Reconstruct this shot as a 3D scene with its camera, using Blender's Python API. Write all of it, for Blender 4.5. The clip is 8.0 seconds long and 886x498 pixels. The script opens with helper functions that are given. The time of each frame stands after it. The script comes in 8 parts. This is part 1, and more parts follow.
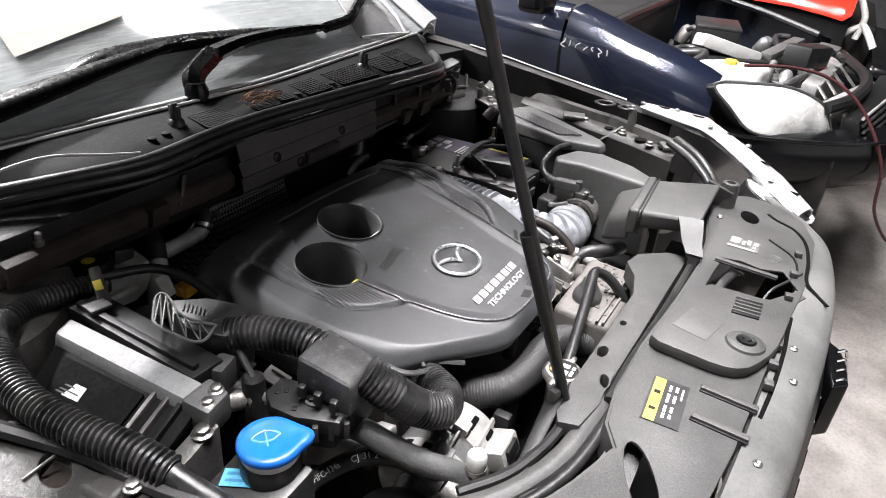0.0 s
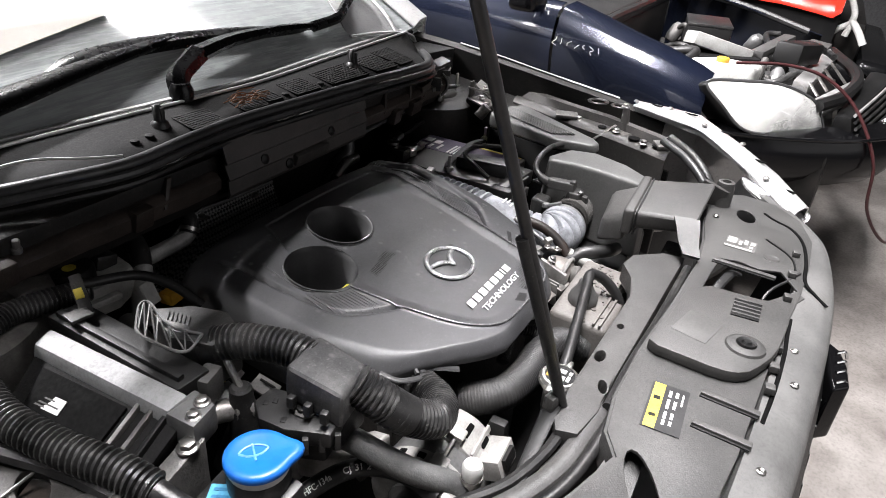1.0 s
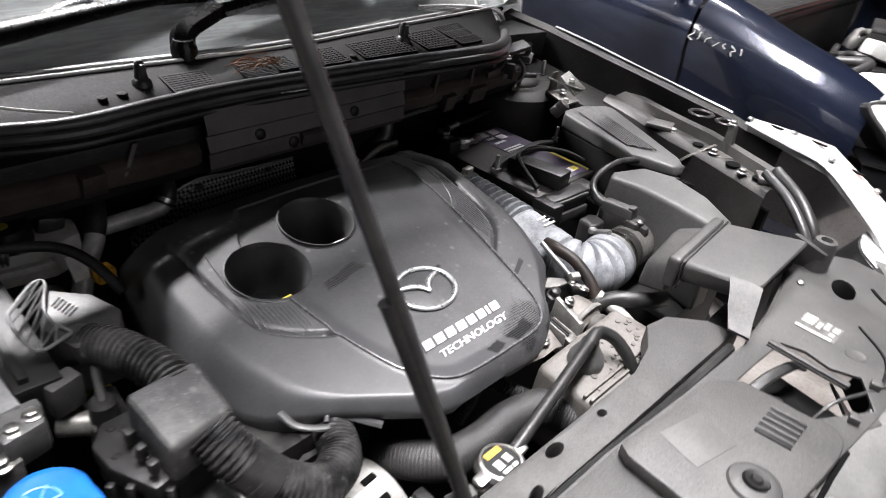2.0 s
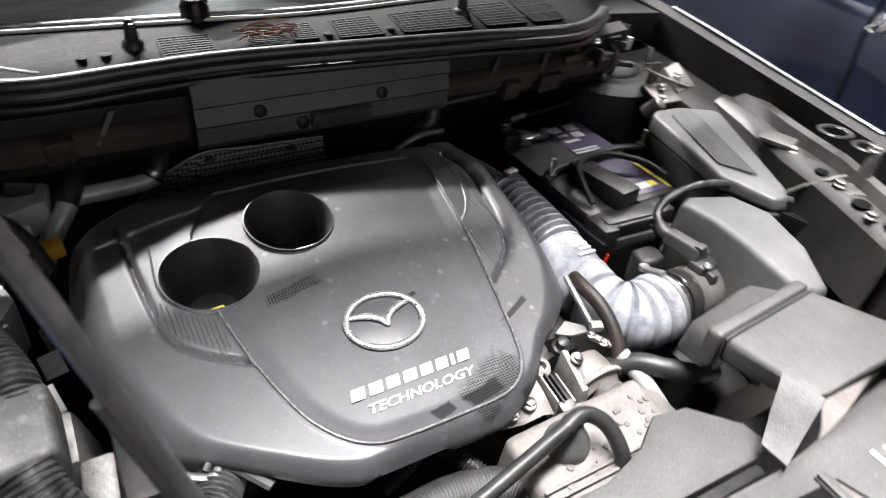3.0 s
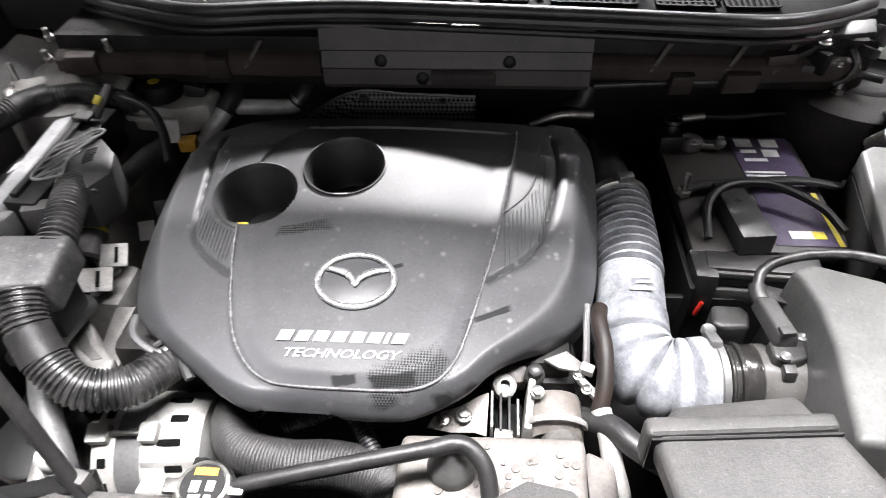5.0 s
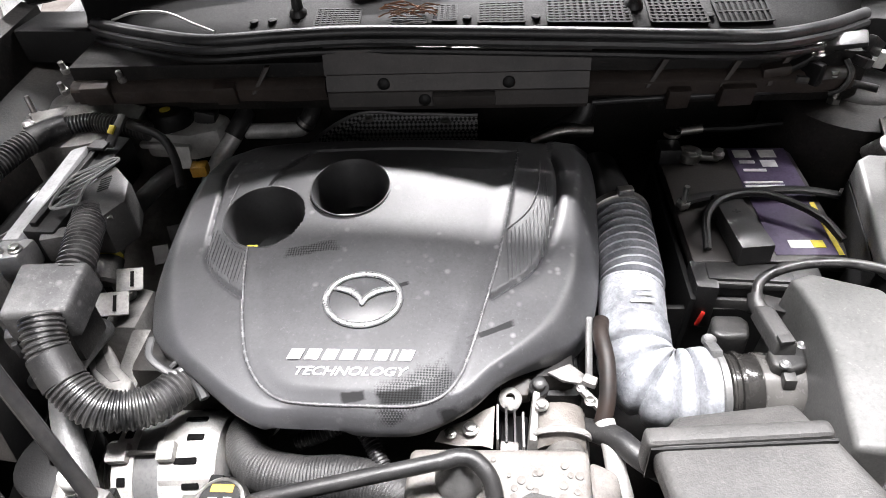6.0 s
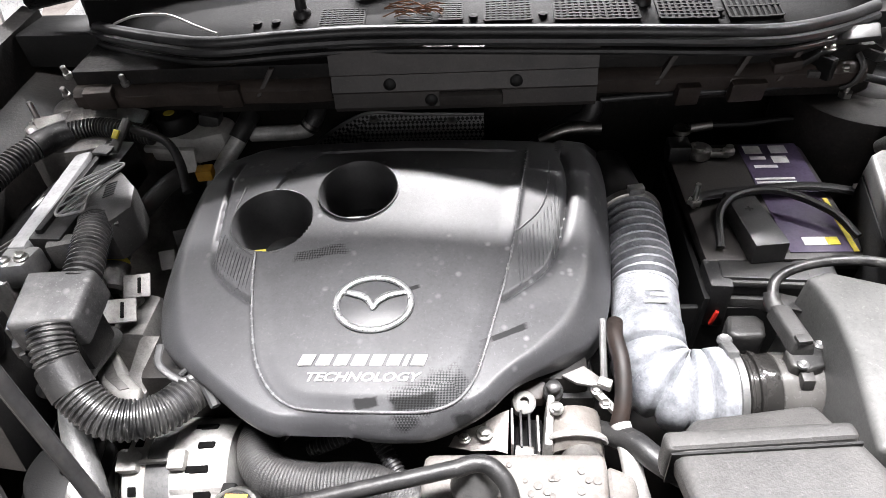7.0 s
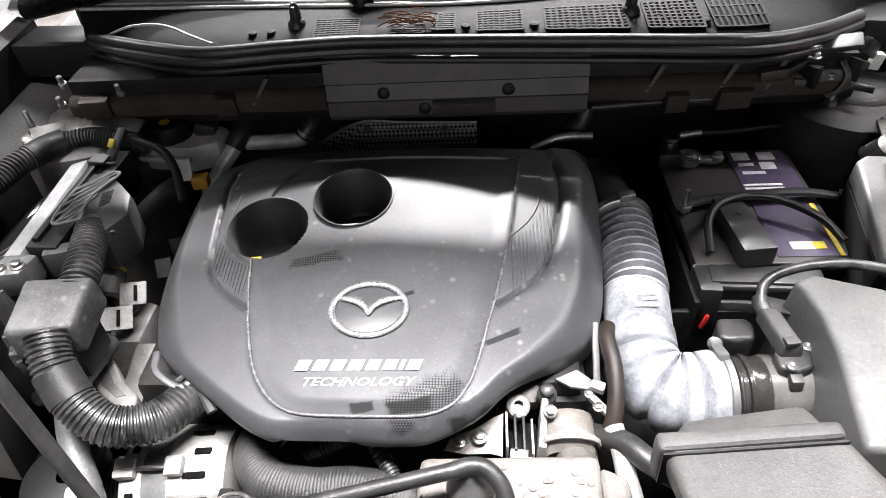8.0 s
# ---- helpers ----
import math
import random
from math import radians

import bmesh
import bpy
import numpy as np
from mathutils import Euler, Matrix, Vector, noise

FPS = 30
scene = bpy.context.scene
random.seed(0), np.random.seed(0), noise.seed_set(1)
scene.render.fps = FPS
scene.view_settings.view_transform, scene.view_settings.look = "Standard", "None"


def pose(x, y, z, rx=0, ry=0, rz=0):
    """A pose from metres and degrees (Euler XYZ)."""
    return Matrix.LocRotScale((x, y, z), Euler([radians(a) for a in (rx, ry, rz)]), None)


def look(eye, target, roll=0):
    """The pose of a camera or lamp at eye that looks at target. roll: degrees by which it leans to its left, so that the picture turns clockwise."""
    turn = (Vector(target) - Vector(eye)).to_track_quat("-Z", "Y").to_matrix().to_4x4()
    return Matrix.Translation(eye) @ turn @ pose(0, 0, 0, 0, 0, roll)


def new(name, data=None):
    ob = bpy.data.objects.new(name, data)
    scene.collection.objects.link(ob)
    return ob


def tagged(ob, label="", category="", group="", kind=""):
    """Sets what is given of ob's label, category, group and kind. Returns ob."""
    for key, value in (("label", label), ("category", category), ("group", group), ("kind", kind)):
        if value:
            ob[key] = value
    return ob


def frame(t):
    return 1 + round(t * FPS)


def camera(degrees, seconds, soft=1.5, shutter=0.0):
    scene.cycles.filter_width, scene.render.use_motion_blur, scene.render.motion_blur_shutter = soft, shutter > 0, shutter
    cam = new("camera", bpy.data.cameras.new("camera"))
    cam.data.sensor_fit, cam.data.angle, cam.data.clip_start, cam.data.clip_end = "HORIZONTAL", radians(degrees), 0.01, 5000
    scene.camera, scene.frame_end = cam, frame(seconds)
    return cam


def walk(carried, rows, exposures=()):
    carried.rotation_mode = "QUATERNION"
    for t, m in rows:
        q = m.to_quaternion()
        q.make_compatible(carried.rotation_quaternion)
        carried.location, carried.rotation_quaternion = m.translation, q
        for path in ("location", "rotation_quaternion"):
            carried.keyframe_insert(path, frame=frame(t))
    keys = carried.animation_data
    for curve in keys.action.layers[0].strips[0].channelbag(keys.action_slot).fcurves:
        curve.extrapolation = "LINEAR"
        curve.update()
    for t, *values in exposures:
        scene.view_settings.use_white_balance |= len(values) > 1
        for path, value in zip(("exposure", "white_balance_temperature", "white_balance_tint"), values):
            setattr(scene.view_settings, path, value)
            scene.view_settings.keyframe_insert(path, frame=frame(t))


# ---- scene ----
cam = camera(67.3, 8.0, soft=0.55, shutter=0.5)
# seconds, eye, target, roll
PATH = [
    (0, (-0.754, -0.362, 1.412), (0.798, 0.438, 0.436), 4.9),
    (0.5, (-0.747, -0.357, 1.412), (0.82, 0.423, 0.444), 4.8),
    (1, (-0.736, -0.351, 1.406), (0.827, 0.427, 0.43), 4.8),
    (1.5, (-0.635, -0.389, 1.402), (0.821, 0.528, 0.382), 4.5),
    (1.7, (-0.57, -0.424, 1.397), (0.81, 0.59, 0.363), 5.6),
    (2.8, (-0.287, -0.412, 1.39), (0.761, 0.796, 0.189), 7.8),
    (3, (-0.235, -0.42, 1.384), (0.677, 0.894, 0.184), 6.6),
    (3.5, (-0.062, -0.489, 1.398), (0.39, 0.998, 0.139), 5.3),
    (4, (0.012, -0.454, 1.404), (0.338, 1.03, 0.103), 2.7),
    (4.5, (0.048, -0.445, 1.396), (0.248, 1.015, 0.043), 1.4),
    (5, (0.124, -0.471, 1.408), (0.011, 1.002, 0.06), -1.5),
    (5.2, (0.141, -0.476, 1.42), (-0.034, 0.989, 0.069), -3.2),
    (6.5, (0.128, -0.481, 1.426), (-0.01, 1.027, 0.121), -4.1),
    (7, (0.124, -0.471, 1.425), (-0.031, 1.017, 0.098), -4.7),
    (7.5, (0.122, -0.473, 1.429), (-0.019, 1.022, 0.109), -4.4),
    (8, (0.123, -0.48, 1.429), (-0.01, 1.027, 0.12), -4.4),
]
EXPOSURES = [(0, -0.12), (1.5, -0.27), (3.0, 0.21), (4.0, 0.48), (5.0, 0.48), (6.5, 0.54), (8.0, 0.57)]
walk(cam, [(t, look(eye, target, roll)) for t, eye, target, roll in PATH], EXPOSURES)

# ---- light, world ----
world = bpy.data.worlds.new("workshop_air")
world.use_nodes = True
bg = world.node_tree.nodes["Background"]
bg.inputs["Color"].default_value = (0.75, 0.80, 0.9, 1)
bg.inputs["Strength"].default_value = 0.004
scene.world = world
scene.view_settings.exposure = 0.0


def lamp(name, eye, target, sx, sy, watts, colour=(1.0, 0.975, 0.99)):
    data = bpy.data.lights.new(name, "AREA")
    data.shape, data.size, data.size_y, data.energy, data.color = "RECTANGLE", sx, sy, watts, colour
    ob = new(name, data)
    ob.matrix_world = look(eye, target)
    return ob


LAMPS = [
    # name, place, aim, width, height, watts
    ("lamp_front", (0.1, -0.14, 4.3), (0.1, -0.14, 0.9), 2.6, 0.46, 670),
    # added fill for faces that look forward; no door stands there
    ("fill_front", (0.2, -5.6, 2.6), (0.1, 0.0, 1.2), 5.0, 2.6, 52),
    ("lamp_rear", (0.1, 3.95, 3.88), (0.05, 0.16, 0.95), 2.2, 0.10, 810),
    # added fill that brightens the windscreen and cowl
    ("fill_screen", (0.0, 3.05, 4.12), (0.0, 0.6, 1.1), 3.0, 0.30, 430),
    ("lamp_far", (3.0, 1.2, 4.3), (2.3, 0.0, 0.9), 1.8, 0.3, 190),
    ("lamp_west", (-4.8, 2.6, 4.35), (0.5, 0.2, 0.9), 0.16, 3.0, 85),
]
for row in LAMPS:
    lamp(*row)


# ---- materials ----
def material(name, colour, rough=0.5, metal=0.0, second=None, mix=0.35, scale=30.0, fine=220.0,
             bump=0.15, dust=0.0, dust_colour=(0.42, 0.41, 0.40), coat=0.0, spots=0.0, grit=0.35, spec=0.5, specks=0.0):
    """A surface with two scales of variation, fine relief and a film of dust."""
    m = bpy.data.materials.new(name)
    m.use_nodes = True
    nt = m.node_tree
    b = nt.nodes["Principled BSDF"]
    link = nt.links.new
    co = nt.nodes.new("ShaderNodeTexCoord")
    info = nt.nodes.new("ShaderNodeObjectInfo")
    shift = nt.nodes.new("ShaderNodeVectorMath")
    shift.operation = "MULTIPLY_ADD"
    link(info.outputs["Random"], shift.inputs[0])
    shift.inputs[1].default_value = (7.0, 7.0, 7.0)
    link(co.outputs["Object"], shift.inputs[2])

    def tex(s, detail, rough_=0.6):
        n = nt.nodes.new("ShaderNodeTexNoise")
        n.inputs["Scale"].default_value, n.inputs["Detail"].default_value, n.inputs["Roughness"].default_value = s, detail, rough_
        link(shift.outputs[0], n.inputs["Vector"])
        return n.outputs["Fac"]

    def ramp(src, lo, hi):
        r = nt.nodes.new("ShaderNodeMapRange")
        r.inputs["From Min"].default_value, r.inputs["From Max"].default_value = lo, hi
        link(src, r.inputs["Value"])
        return r.outputs["Result"]

    def blend(fac, a, c):
        n = nt.nodes.new("ShaderNodeMix")
        n.data_type = "RGBA"
        link(fac, n.inputs["Factor"])
        for sock, v in ((n.inputs["A"], a), (n.inputs["B"], c)):
            if isinstance(v, tuple):
                sock.default_value = (*v, 1)
            else:
                link(v, sock)
        return n.outputs["Result"]

    def times(src, k):
        n = nt.nodes.new("ShaderNodeMath")
        n.operation = "MULTIPLY"
        link(src, n.inputs[0])
        n.inputs[1].default_value = k
        return n.outputs[0]

    second = second or tuple(c * (1 - mix) for c in colour)
    big, small = tex(scale, 5), tex(fine, 3)
    col = blend(ramp(big, 0.35, 0.68), colour, second)
    rgh = nt.nodes.new("ShaderNodeMapRange")
    rgh.inputs["To Min"].default_value, rgh.inputs["To Max"].default_value = max(0.02, rough * 0.82), min(1.0, rough * 1.18)
    link(ramp(small, 0.3, 0.7), rgh.inputs["Value"])
    rough_out = rgh.outputs["Result"]
    if dust > 0:
        film = times(ramp(tex(scale * 0.55, 7, 0.7), 0.42, 0.74), dust)
        col = blend(film, col, dust_colour)
    if spots > 0:
        v = nt.nodes.new("ShaderNodeTexVoronoi")
        v.inputs["Scale"].default_value = 62.0 if spots < 0.8 else 105.0
        link(shift.outputs[0], v.inputs["Vector"])
        near = times(ramp(v.outputs["Distance"], 0.26 if spots < 0.8 else 0.36, 0.10 if spots < 0.8 else 0.28), spots)
        few = nt.nodes.new("ShaderNodeMath")
        few.operation = "MULTIPLY"
        link(near, few.inputs[0])
        link(ramp(tex(14.0, 3), 0.5, 0.62), few.inputs[1])
        col = blend(few.outputs[0], col, dust_colour)
    if specks > 0:
        col = blend(times(ramp(tex(min(fine * 0.6, 240.0), 4, 0.8), 0.585, 0.66), specks), col, dust_colour)
    if grit > 0:
        col = blend(times(ramp(tex(min(fine, 260.0), 6, 0.75), 0.48, 0.70), grit), col, tuple(c * 0.25 for c in colour))
    link(col, b.inputs["Base Color"])
    link(rough_out, b.inputs["Roughness"])
    b.inputs["Metallic"].default_value = metal
    b.inputs["Specular IOR Level"].default_value = spec
    b.inputs["Coat Weight"].default_value = coat
    b.inputs["Coat Roughness"].default_value = 0.06
    if bump > 0:
        bp = nt.nodes.new("ShaderNodeBump")
        bp.inputs["Strength"].default_value, bp.inputs["Distance"].default_value = bump, 0.002
        link(small, bp.inputs["Height"])
        link(bp.outputs["Normal"], b.inputs["Normal"])
    return m


MATT = material("matt_black_plastic", (0.004, 0.004, 0.0042), 0.75, scale=20, fine=500, bump=0.1, dust=0.2, dust_colour=(0.022, 0.020, 0.019), spec=0.18, specks=0.5)
SHIELD = material("dusty_shield_plastic", (0.052, 0.048, 0.046), 0.5, scale=16, fine=400, bump=0.1, dust=0.45, dust_colour=(0.12, 0.105, 0.096), specks=0.4)
FUSE = material("fuse_lid_plastic", (0.085, 0.085, 0.083), 0.5, scale=12, fine=700, bump=0.12, dust=0.45, dust_colour=(0.155, 0.151, 0.147), specks=0.4, grit=0.45)
DULL = material("dull_alloy", (0.19, 0.19, 0.19), 0.42, 0.5, scale=30, fine=260, bump=0.15, dust=0.3, dust_colour=(0.24, 0.235, 0.23))
BUMPER = material("scuffed_grey_plastic", (0.105, 0.104, 0.102), 0.5, scale=14, fine=500, bump=0.15, dust=0.45, dust_colour=(0.22, 0.215, 0.21))
# Stands for shade in slots, wells, gaps and holes; also a black label.
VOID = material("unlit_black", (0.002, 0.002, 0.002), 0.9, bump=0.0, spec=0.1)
COVER = material("cover_plastic", (0.046, 0.046, 0.049), 0.42, scale=9, fine=900, bump=0.10, dust=0.14, dust_colour=(0.26, 0.26, 0.26), spots=0.40, specks=0.10)
PLASTIC = material("black_plastic", (0.010, 0.010, 0.0105), 0.40, scale=25, fine=600, bump=0.15, dust=0.22, dust_colour=(0.12, 0.115, 0.11), specks=0.35)
DARK = material("dark_plastic", (0.004, 0.004, 0.0042), 0.5, scale=25, fine=500, bump=0.12, dust=0.10, dust_colour=(0.05, 0.048, 0.045), spec=0.3, specks=0.3)
GREY = material("grey_plastic", (0.044, 0.043, 0.042), 0.52, scale=12, fine=520, bump=0.24, dust=0.55, dust_colour=(0.108, 0.104, 0.100), specks=0.45, grit=0.5)
RUBBER = material("rubber", (0.009, 0.009, 0.0095), 0.44, scale=30, fine=400, bump=0.15, dust=0.28, dust_colour=(0.10, 0.096, 0.092), specks=0.4)
LOOM = material("loom_plastic", (0.010, 0.010, 0.0105), 0.34, scale=55, fine=260, bump=0.2, dust=0.5, dust_colour=(0.15, 0.146, 0.142), specks=0.5)
SEAL = material("seal_rubber", (0.030, 0.030, 0.031), 0.36, scale=30, fine=400, bump=0.08, dust=0.25, dust_colour=(0.22, 0.22, 0.22))
ROD = material("black_rod", (0.020, 0.020, 0.021), 0.38, scale=60, fine=300, bump=0.1, dust=0.2, dust_colour=(0.14, 0.13, 0.12))
STEEL = material("bare_steel", (0.55, 0.54, 0.52), 0.33, 1.0, scale=45, fine=300, bump=0.12, dust=0.35, dust_colour=(0.30, 0.27, 0.23))
ALLOY = material("cast_alloy", (0.40, 0.39, 0.378), 0.42, 0.65, second=(0.20, 0.192, 0.184), scale=40, fine=260, bump=0.4, dust=0.4, dust_colour=(0.22, 0.20, 0.18), grit=0.6, specks=0.3)
CHROME = material("chrome", (0.86, 0.86, 0.87), 0.12, 1.0, scale=60, fine=300, bump=0.03, grit=0.0)
EMBLEM = material("brushed_chrome", (0.66, 0.66, 0.67), 0.30, 0.85, scale=60, fine=300, bump=0.03, grit=0.0)
SILVER = material("silver_print", (0.60, 0.60, 0.60), 0.38, 0.25, scale=80, bump=0.0, grit=0.0)
PAINT = material("silver_white_paint", (0.50, 0.50, 0.505), 0.30, 0.15, scale=8, fine=300, bump=0.03, dust=0.4, dust_colour=(0.42, 0.41, 0.39), coat=0.7)
INNER = material("painted_inner_steel", (0.012, 0.012, 0.0125), 0.40, 0.2, scale=18, fine=300, bump=0.15, dust=0.35, dust_colour=(0.09, 0.082, 0.075), specks=0.35)
# Grime over a near-black base that carries the bay's deep shade as colour.
BAY = material("grimy_shaded_bay_steel", (0.0035, 0.0034, 0.0033), 0.55, 0.0, scale=14, fine=260, bump=0.2, dust=0.45, dust_colour=(0.040, 0.034, 0.030), spec=0.3, specks=0.5)
BLUE = material("blue_cap_plastic", (0.006, 0.135, 0.56), 0.36, scale=20, fine=300, bump=0.06, dust=0.2, dust_colour=(0.06, 0.20, 0.58), grit=0.0)
BLUELABEL = material("blue_label", (0.10, 0.42, 0.66), 0.5, scale=40, bump=0.05)
MILKY = material("milky_plastic", (0.62, 0.62, 0.60), 0.5, scale=30, bump=0.1, dust=0.4, dust_colour=(0.35, 0.33, 0.30))
WHITEHOSE = material("frosted_hose", (0.27, 0.28, 0.30), 0.42, second=(0.08, 0.083, 0.095), scale=30, fine=240, bump=0.35, dust=0.30, dust_colour=(0.52, 0.53, 0.55), specks=0.3)
HEATSHIELD = material("blotched_tank_plastic", (0.150, 0.140, 0.131), 0.58, 0.0, scale=22, fine=260, bump=0.3, dust=0.25, dust_colour=(0.10, 0.082, 0.07), spots=0.9, specks=0.4)
PURPLE = material("purple_label", (0.050, 0.034, 0.075), 0.42, scale=30, bump=0.05, dust=0.3, dust_colour=(0.16, 0.13, 0.20))
WHITE = material("white_label", (0.72, 0.72, 0.70), 0.5, scale=60, bump=0.05, dust=0.2, grit=0.0)
YELLOW = material("yellow_label", (0.72, 0.58, 0.05), 0.5, scale=60, bump=0.05, dust=0.15)
ORANGE = material("orange_plastic", (0.62, 0.33, 0.03), 0.5, scale=60, bump=0.05)
RED = material("red_plastic", (0.62, 0.03, 0.02), 0.4, scale=30, bump=0.05)
NAVY = material("navy_paint", (0.0075, 0.0105, 0.023), 0.20, 0.4, scale=5, fine=300, bump=0.015, dust=0.18, dust_colour=(0.05, 0.055, 0.07), coat=1.0, grit=0.0)
BLACKPAINT = material("black_paint", (0.003, 0.003, 0.0035), 0.2, scale=5, fine=300, bump=0.015, dust=0.15, dust_colour=(0.02, 0.02, 0.02), coat=0.0, spec=0.22, grit=0.0)
REDPAINT = material("red_paint", (0.62, 0.025, 0.012), 0.22, scale=5, bump=0.02, coat=1.0, grit=0.0)
PAPER = material("paper", (0.46, 0.44, 0.40), 0.7, mix=0.06, scale=20, bump=0.05, grit=0.0)
CONCRETE = material("stained_concrete", (0.205, 0.190, 0.178), 0.62, second=(0.085, 0.074, 0.067), scale=5.0, fine=90, bump=0.35, dust=0.6, dust_colour=(0.15, 0.135, 0.124), specks=0.6, grit=0.4)
WALL = material("workshop_wall", (0.05, 0.05, 0.052), 0.8, scale=1.5, fine=40, bump=0.1)
CEIL = material("workshop_ceiling", (0.05, 0.05, 0.05), 0.8, scale=1.2, fine=40, bump=0.1)
BROWN = material("brown_dusty_steel", (0.034, 0.026, 0.022), 0.5, scale=16, fine=300, bump=0.2, dust=0.6, dust_colour=(0.085, 0.066, 0.057), specks=0.4)
WORN = material("worn_dusty_steel", (0.17, 0.165, 0.158), 0.38, 0.5, second=(0.05, 0.046, 0.042), scale=24, fine=260, bump=0.3, dust=0.5, dust_colour=(0.22, 0.205, 0.19), specks=0.4)
# Cover plastic made paler, so the ridge's edge highlight sits in its colour.
TRIMLINE = material("trim_highlight_plastic", (0.12, 0.12, 0.123), 0.26, scale=40, bump=0.0, grit=0.0)
WINGSTEEL = material("dusty_wing_steel", (0.028, 0.027, 0.026), 0.5, 0.1, second=(0.012, 0.011, 0.010), scale=16, fine=260, bump=0.3, dust=0.45, dust_colour=(0.07, 0.064, 0.058), specks=0.5)
WIPER = material("wiper_black", (0.0025, 0.0025, 0.0028), 0.28, scale=40, fine=60, bump=0.0, spec=0.22, grit=0.0)
GLAZING = material("dark_glazing", (0.010, 0.011, 0.012), 0.08, scale=4, bump=0.0, dust=0.2, dust_colour=(0.06, 0.06, 0.06), grit=0.0)
# Alloy raised to a pale colour in place of light on the pipes.
PIPE = material("lightened_alloy_pipe", (0.60, 0.60, 0.59), 0.42, 0.25, scale=60, fine=300, bump=0.1, dust=0.3, dust_colour=(0.35, 0.34, 0.32))
TWIG = material("dry_twig", (0.26, 0.12, 0.06), 0.8, scale=60)
BATTLID = material("battery_lid_plastic", (0.020, 0.0175, 0.016), 0.45, scale=18, fine=400, bump=0.1, dust=0.4, dust_colour=(0.045, 0.038, 0.034), specks=0.3)
GRIMY = material("grimy_alloy", (0.16, 0.155, 0.15), 0.5, 0.6, scale=35, fine=260, bump=0.35, dust=0.6, dust_colour=(0.04, 0.037, 0.034))
GRIMYPLASTIC = material("grimy_plastic", (0.018, 0.018, 0.018), 0.45, scale=24, fine=400, bump=0.2, dust=0.5, dust_colour=(0.10, 0.095, 0.09), specks=0.5)
PALECAST = material("dusty_pale_alloy", (0.27, 0.265, 0.255), 0.5, 0.3, second=(0.14, 0.135, 0.128), scale=40, fine=300, bump=0.3, dust=0.4, dust_colour=(0.16, 0.15, 0.14), grit=0.4, specks=0.3)
THROTTLE = material("stained_throttle_alloy", (0.20, 0.188, 0.176), 0.5, 0.3, second=(0.11, 0.098, 0.088), scale=30, fine=280, bump=0.3, dust=0.4, dust_colour=(0.13, 0.118, 0.105), grit=0.4, specks=0.4)
PLATE = material("brushed_edge_plate", (0.29, 0.29, 0.295), 0.58, 0.1, scale=30, fine=260, bump=0.15, dust=0.3, dust_colour=(0.12, 0.118, 0.115))
CAST = material("pale_cast_alloy", (0.40, 0.395, 0.38), 0.5, 0.35, second=(0.30, 0.29, 0.28), scale=34, fine=300, bump=0.35, dust=0.3, dust_colour=(0.24, 0.23, 0.21), grit=0.3, specks=0.25)
SOFTGREY = material("greyed_rubber", (0.075, 0.074, 0.073), 0.45, scale=26, fine=300, bump=0.15, dust=0.4, dust_colour=(0.14, 0.138, 0.135), specks=0.3)
DUSTYPAINT = material("dusty_silver_paint", (0.30, 0.30, 0.30), 0.35, 0.2, second=(0.14, 0.135, 0.13), scale=14, fine=260, bump=0.1, dust=0.5, dust_colour=(0.22, 0.21, 0.20), specks=0.4)


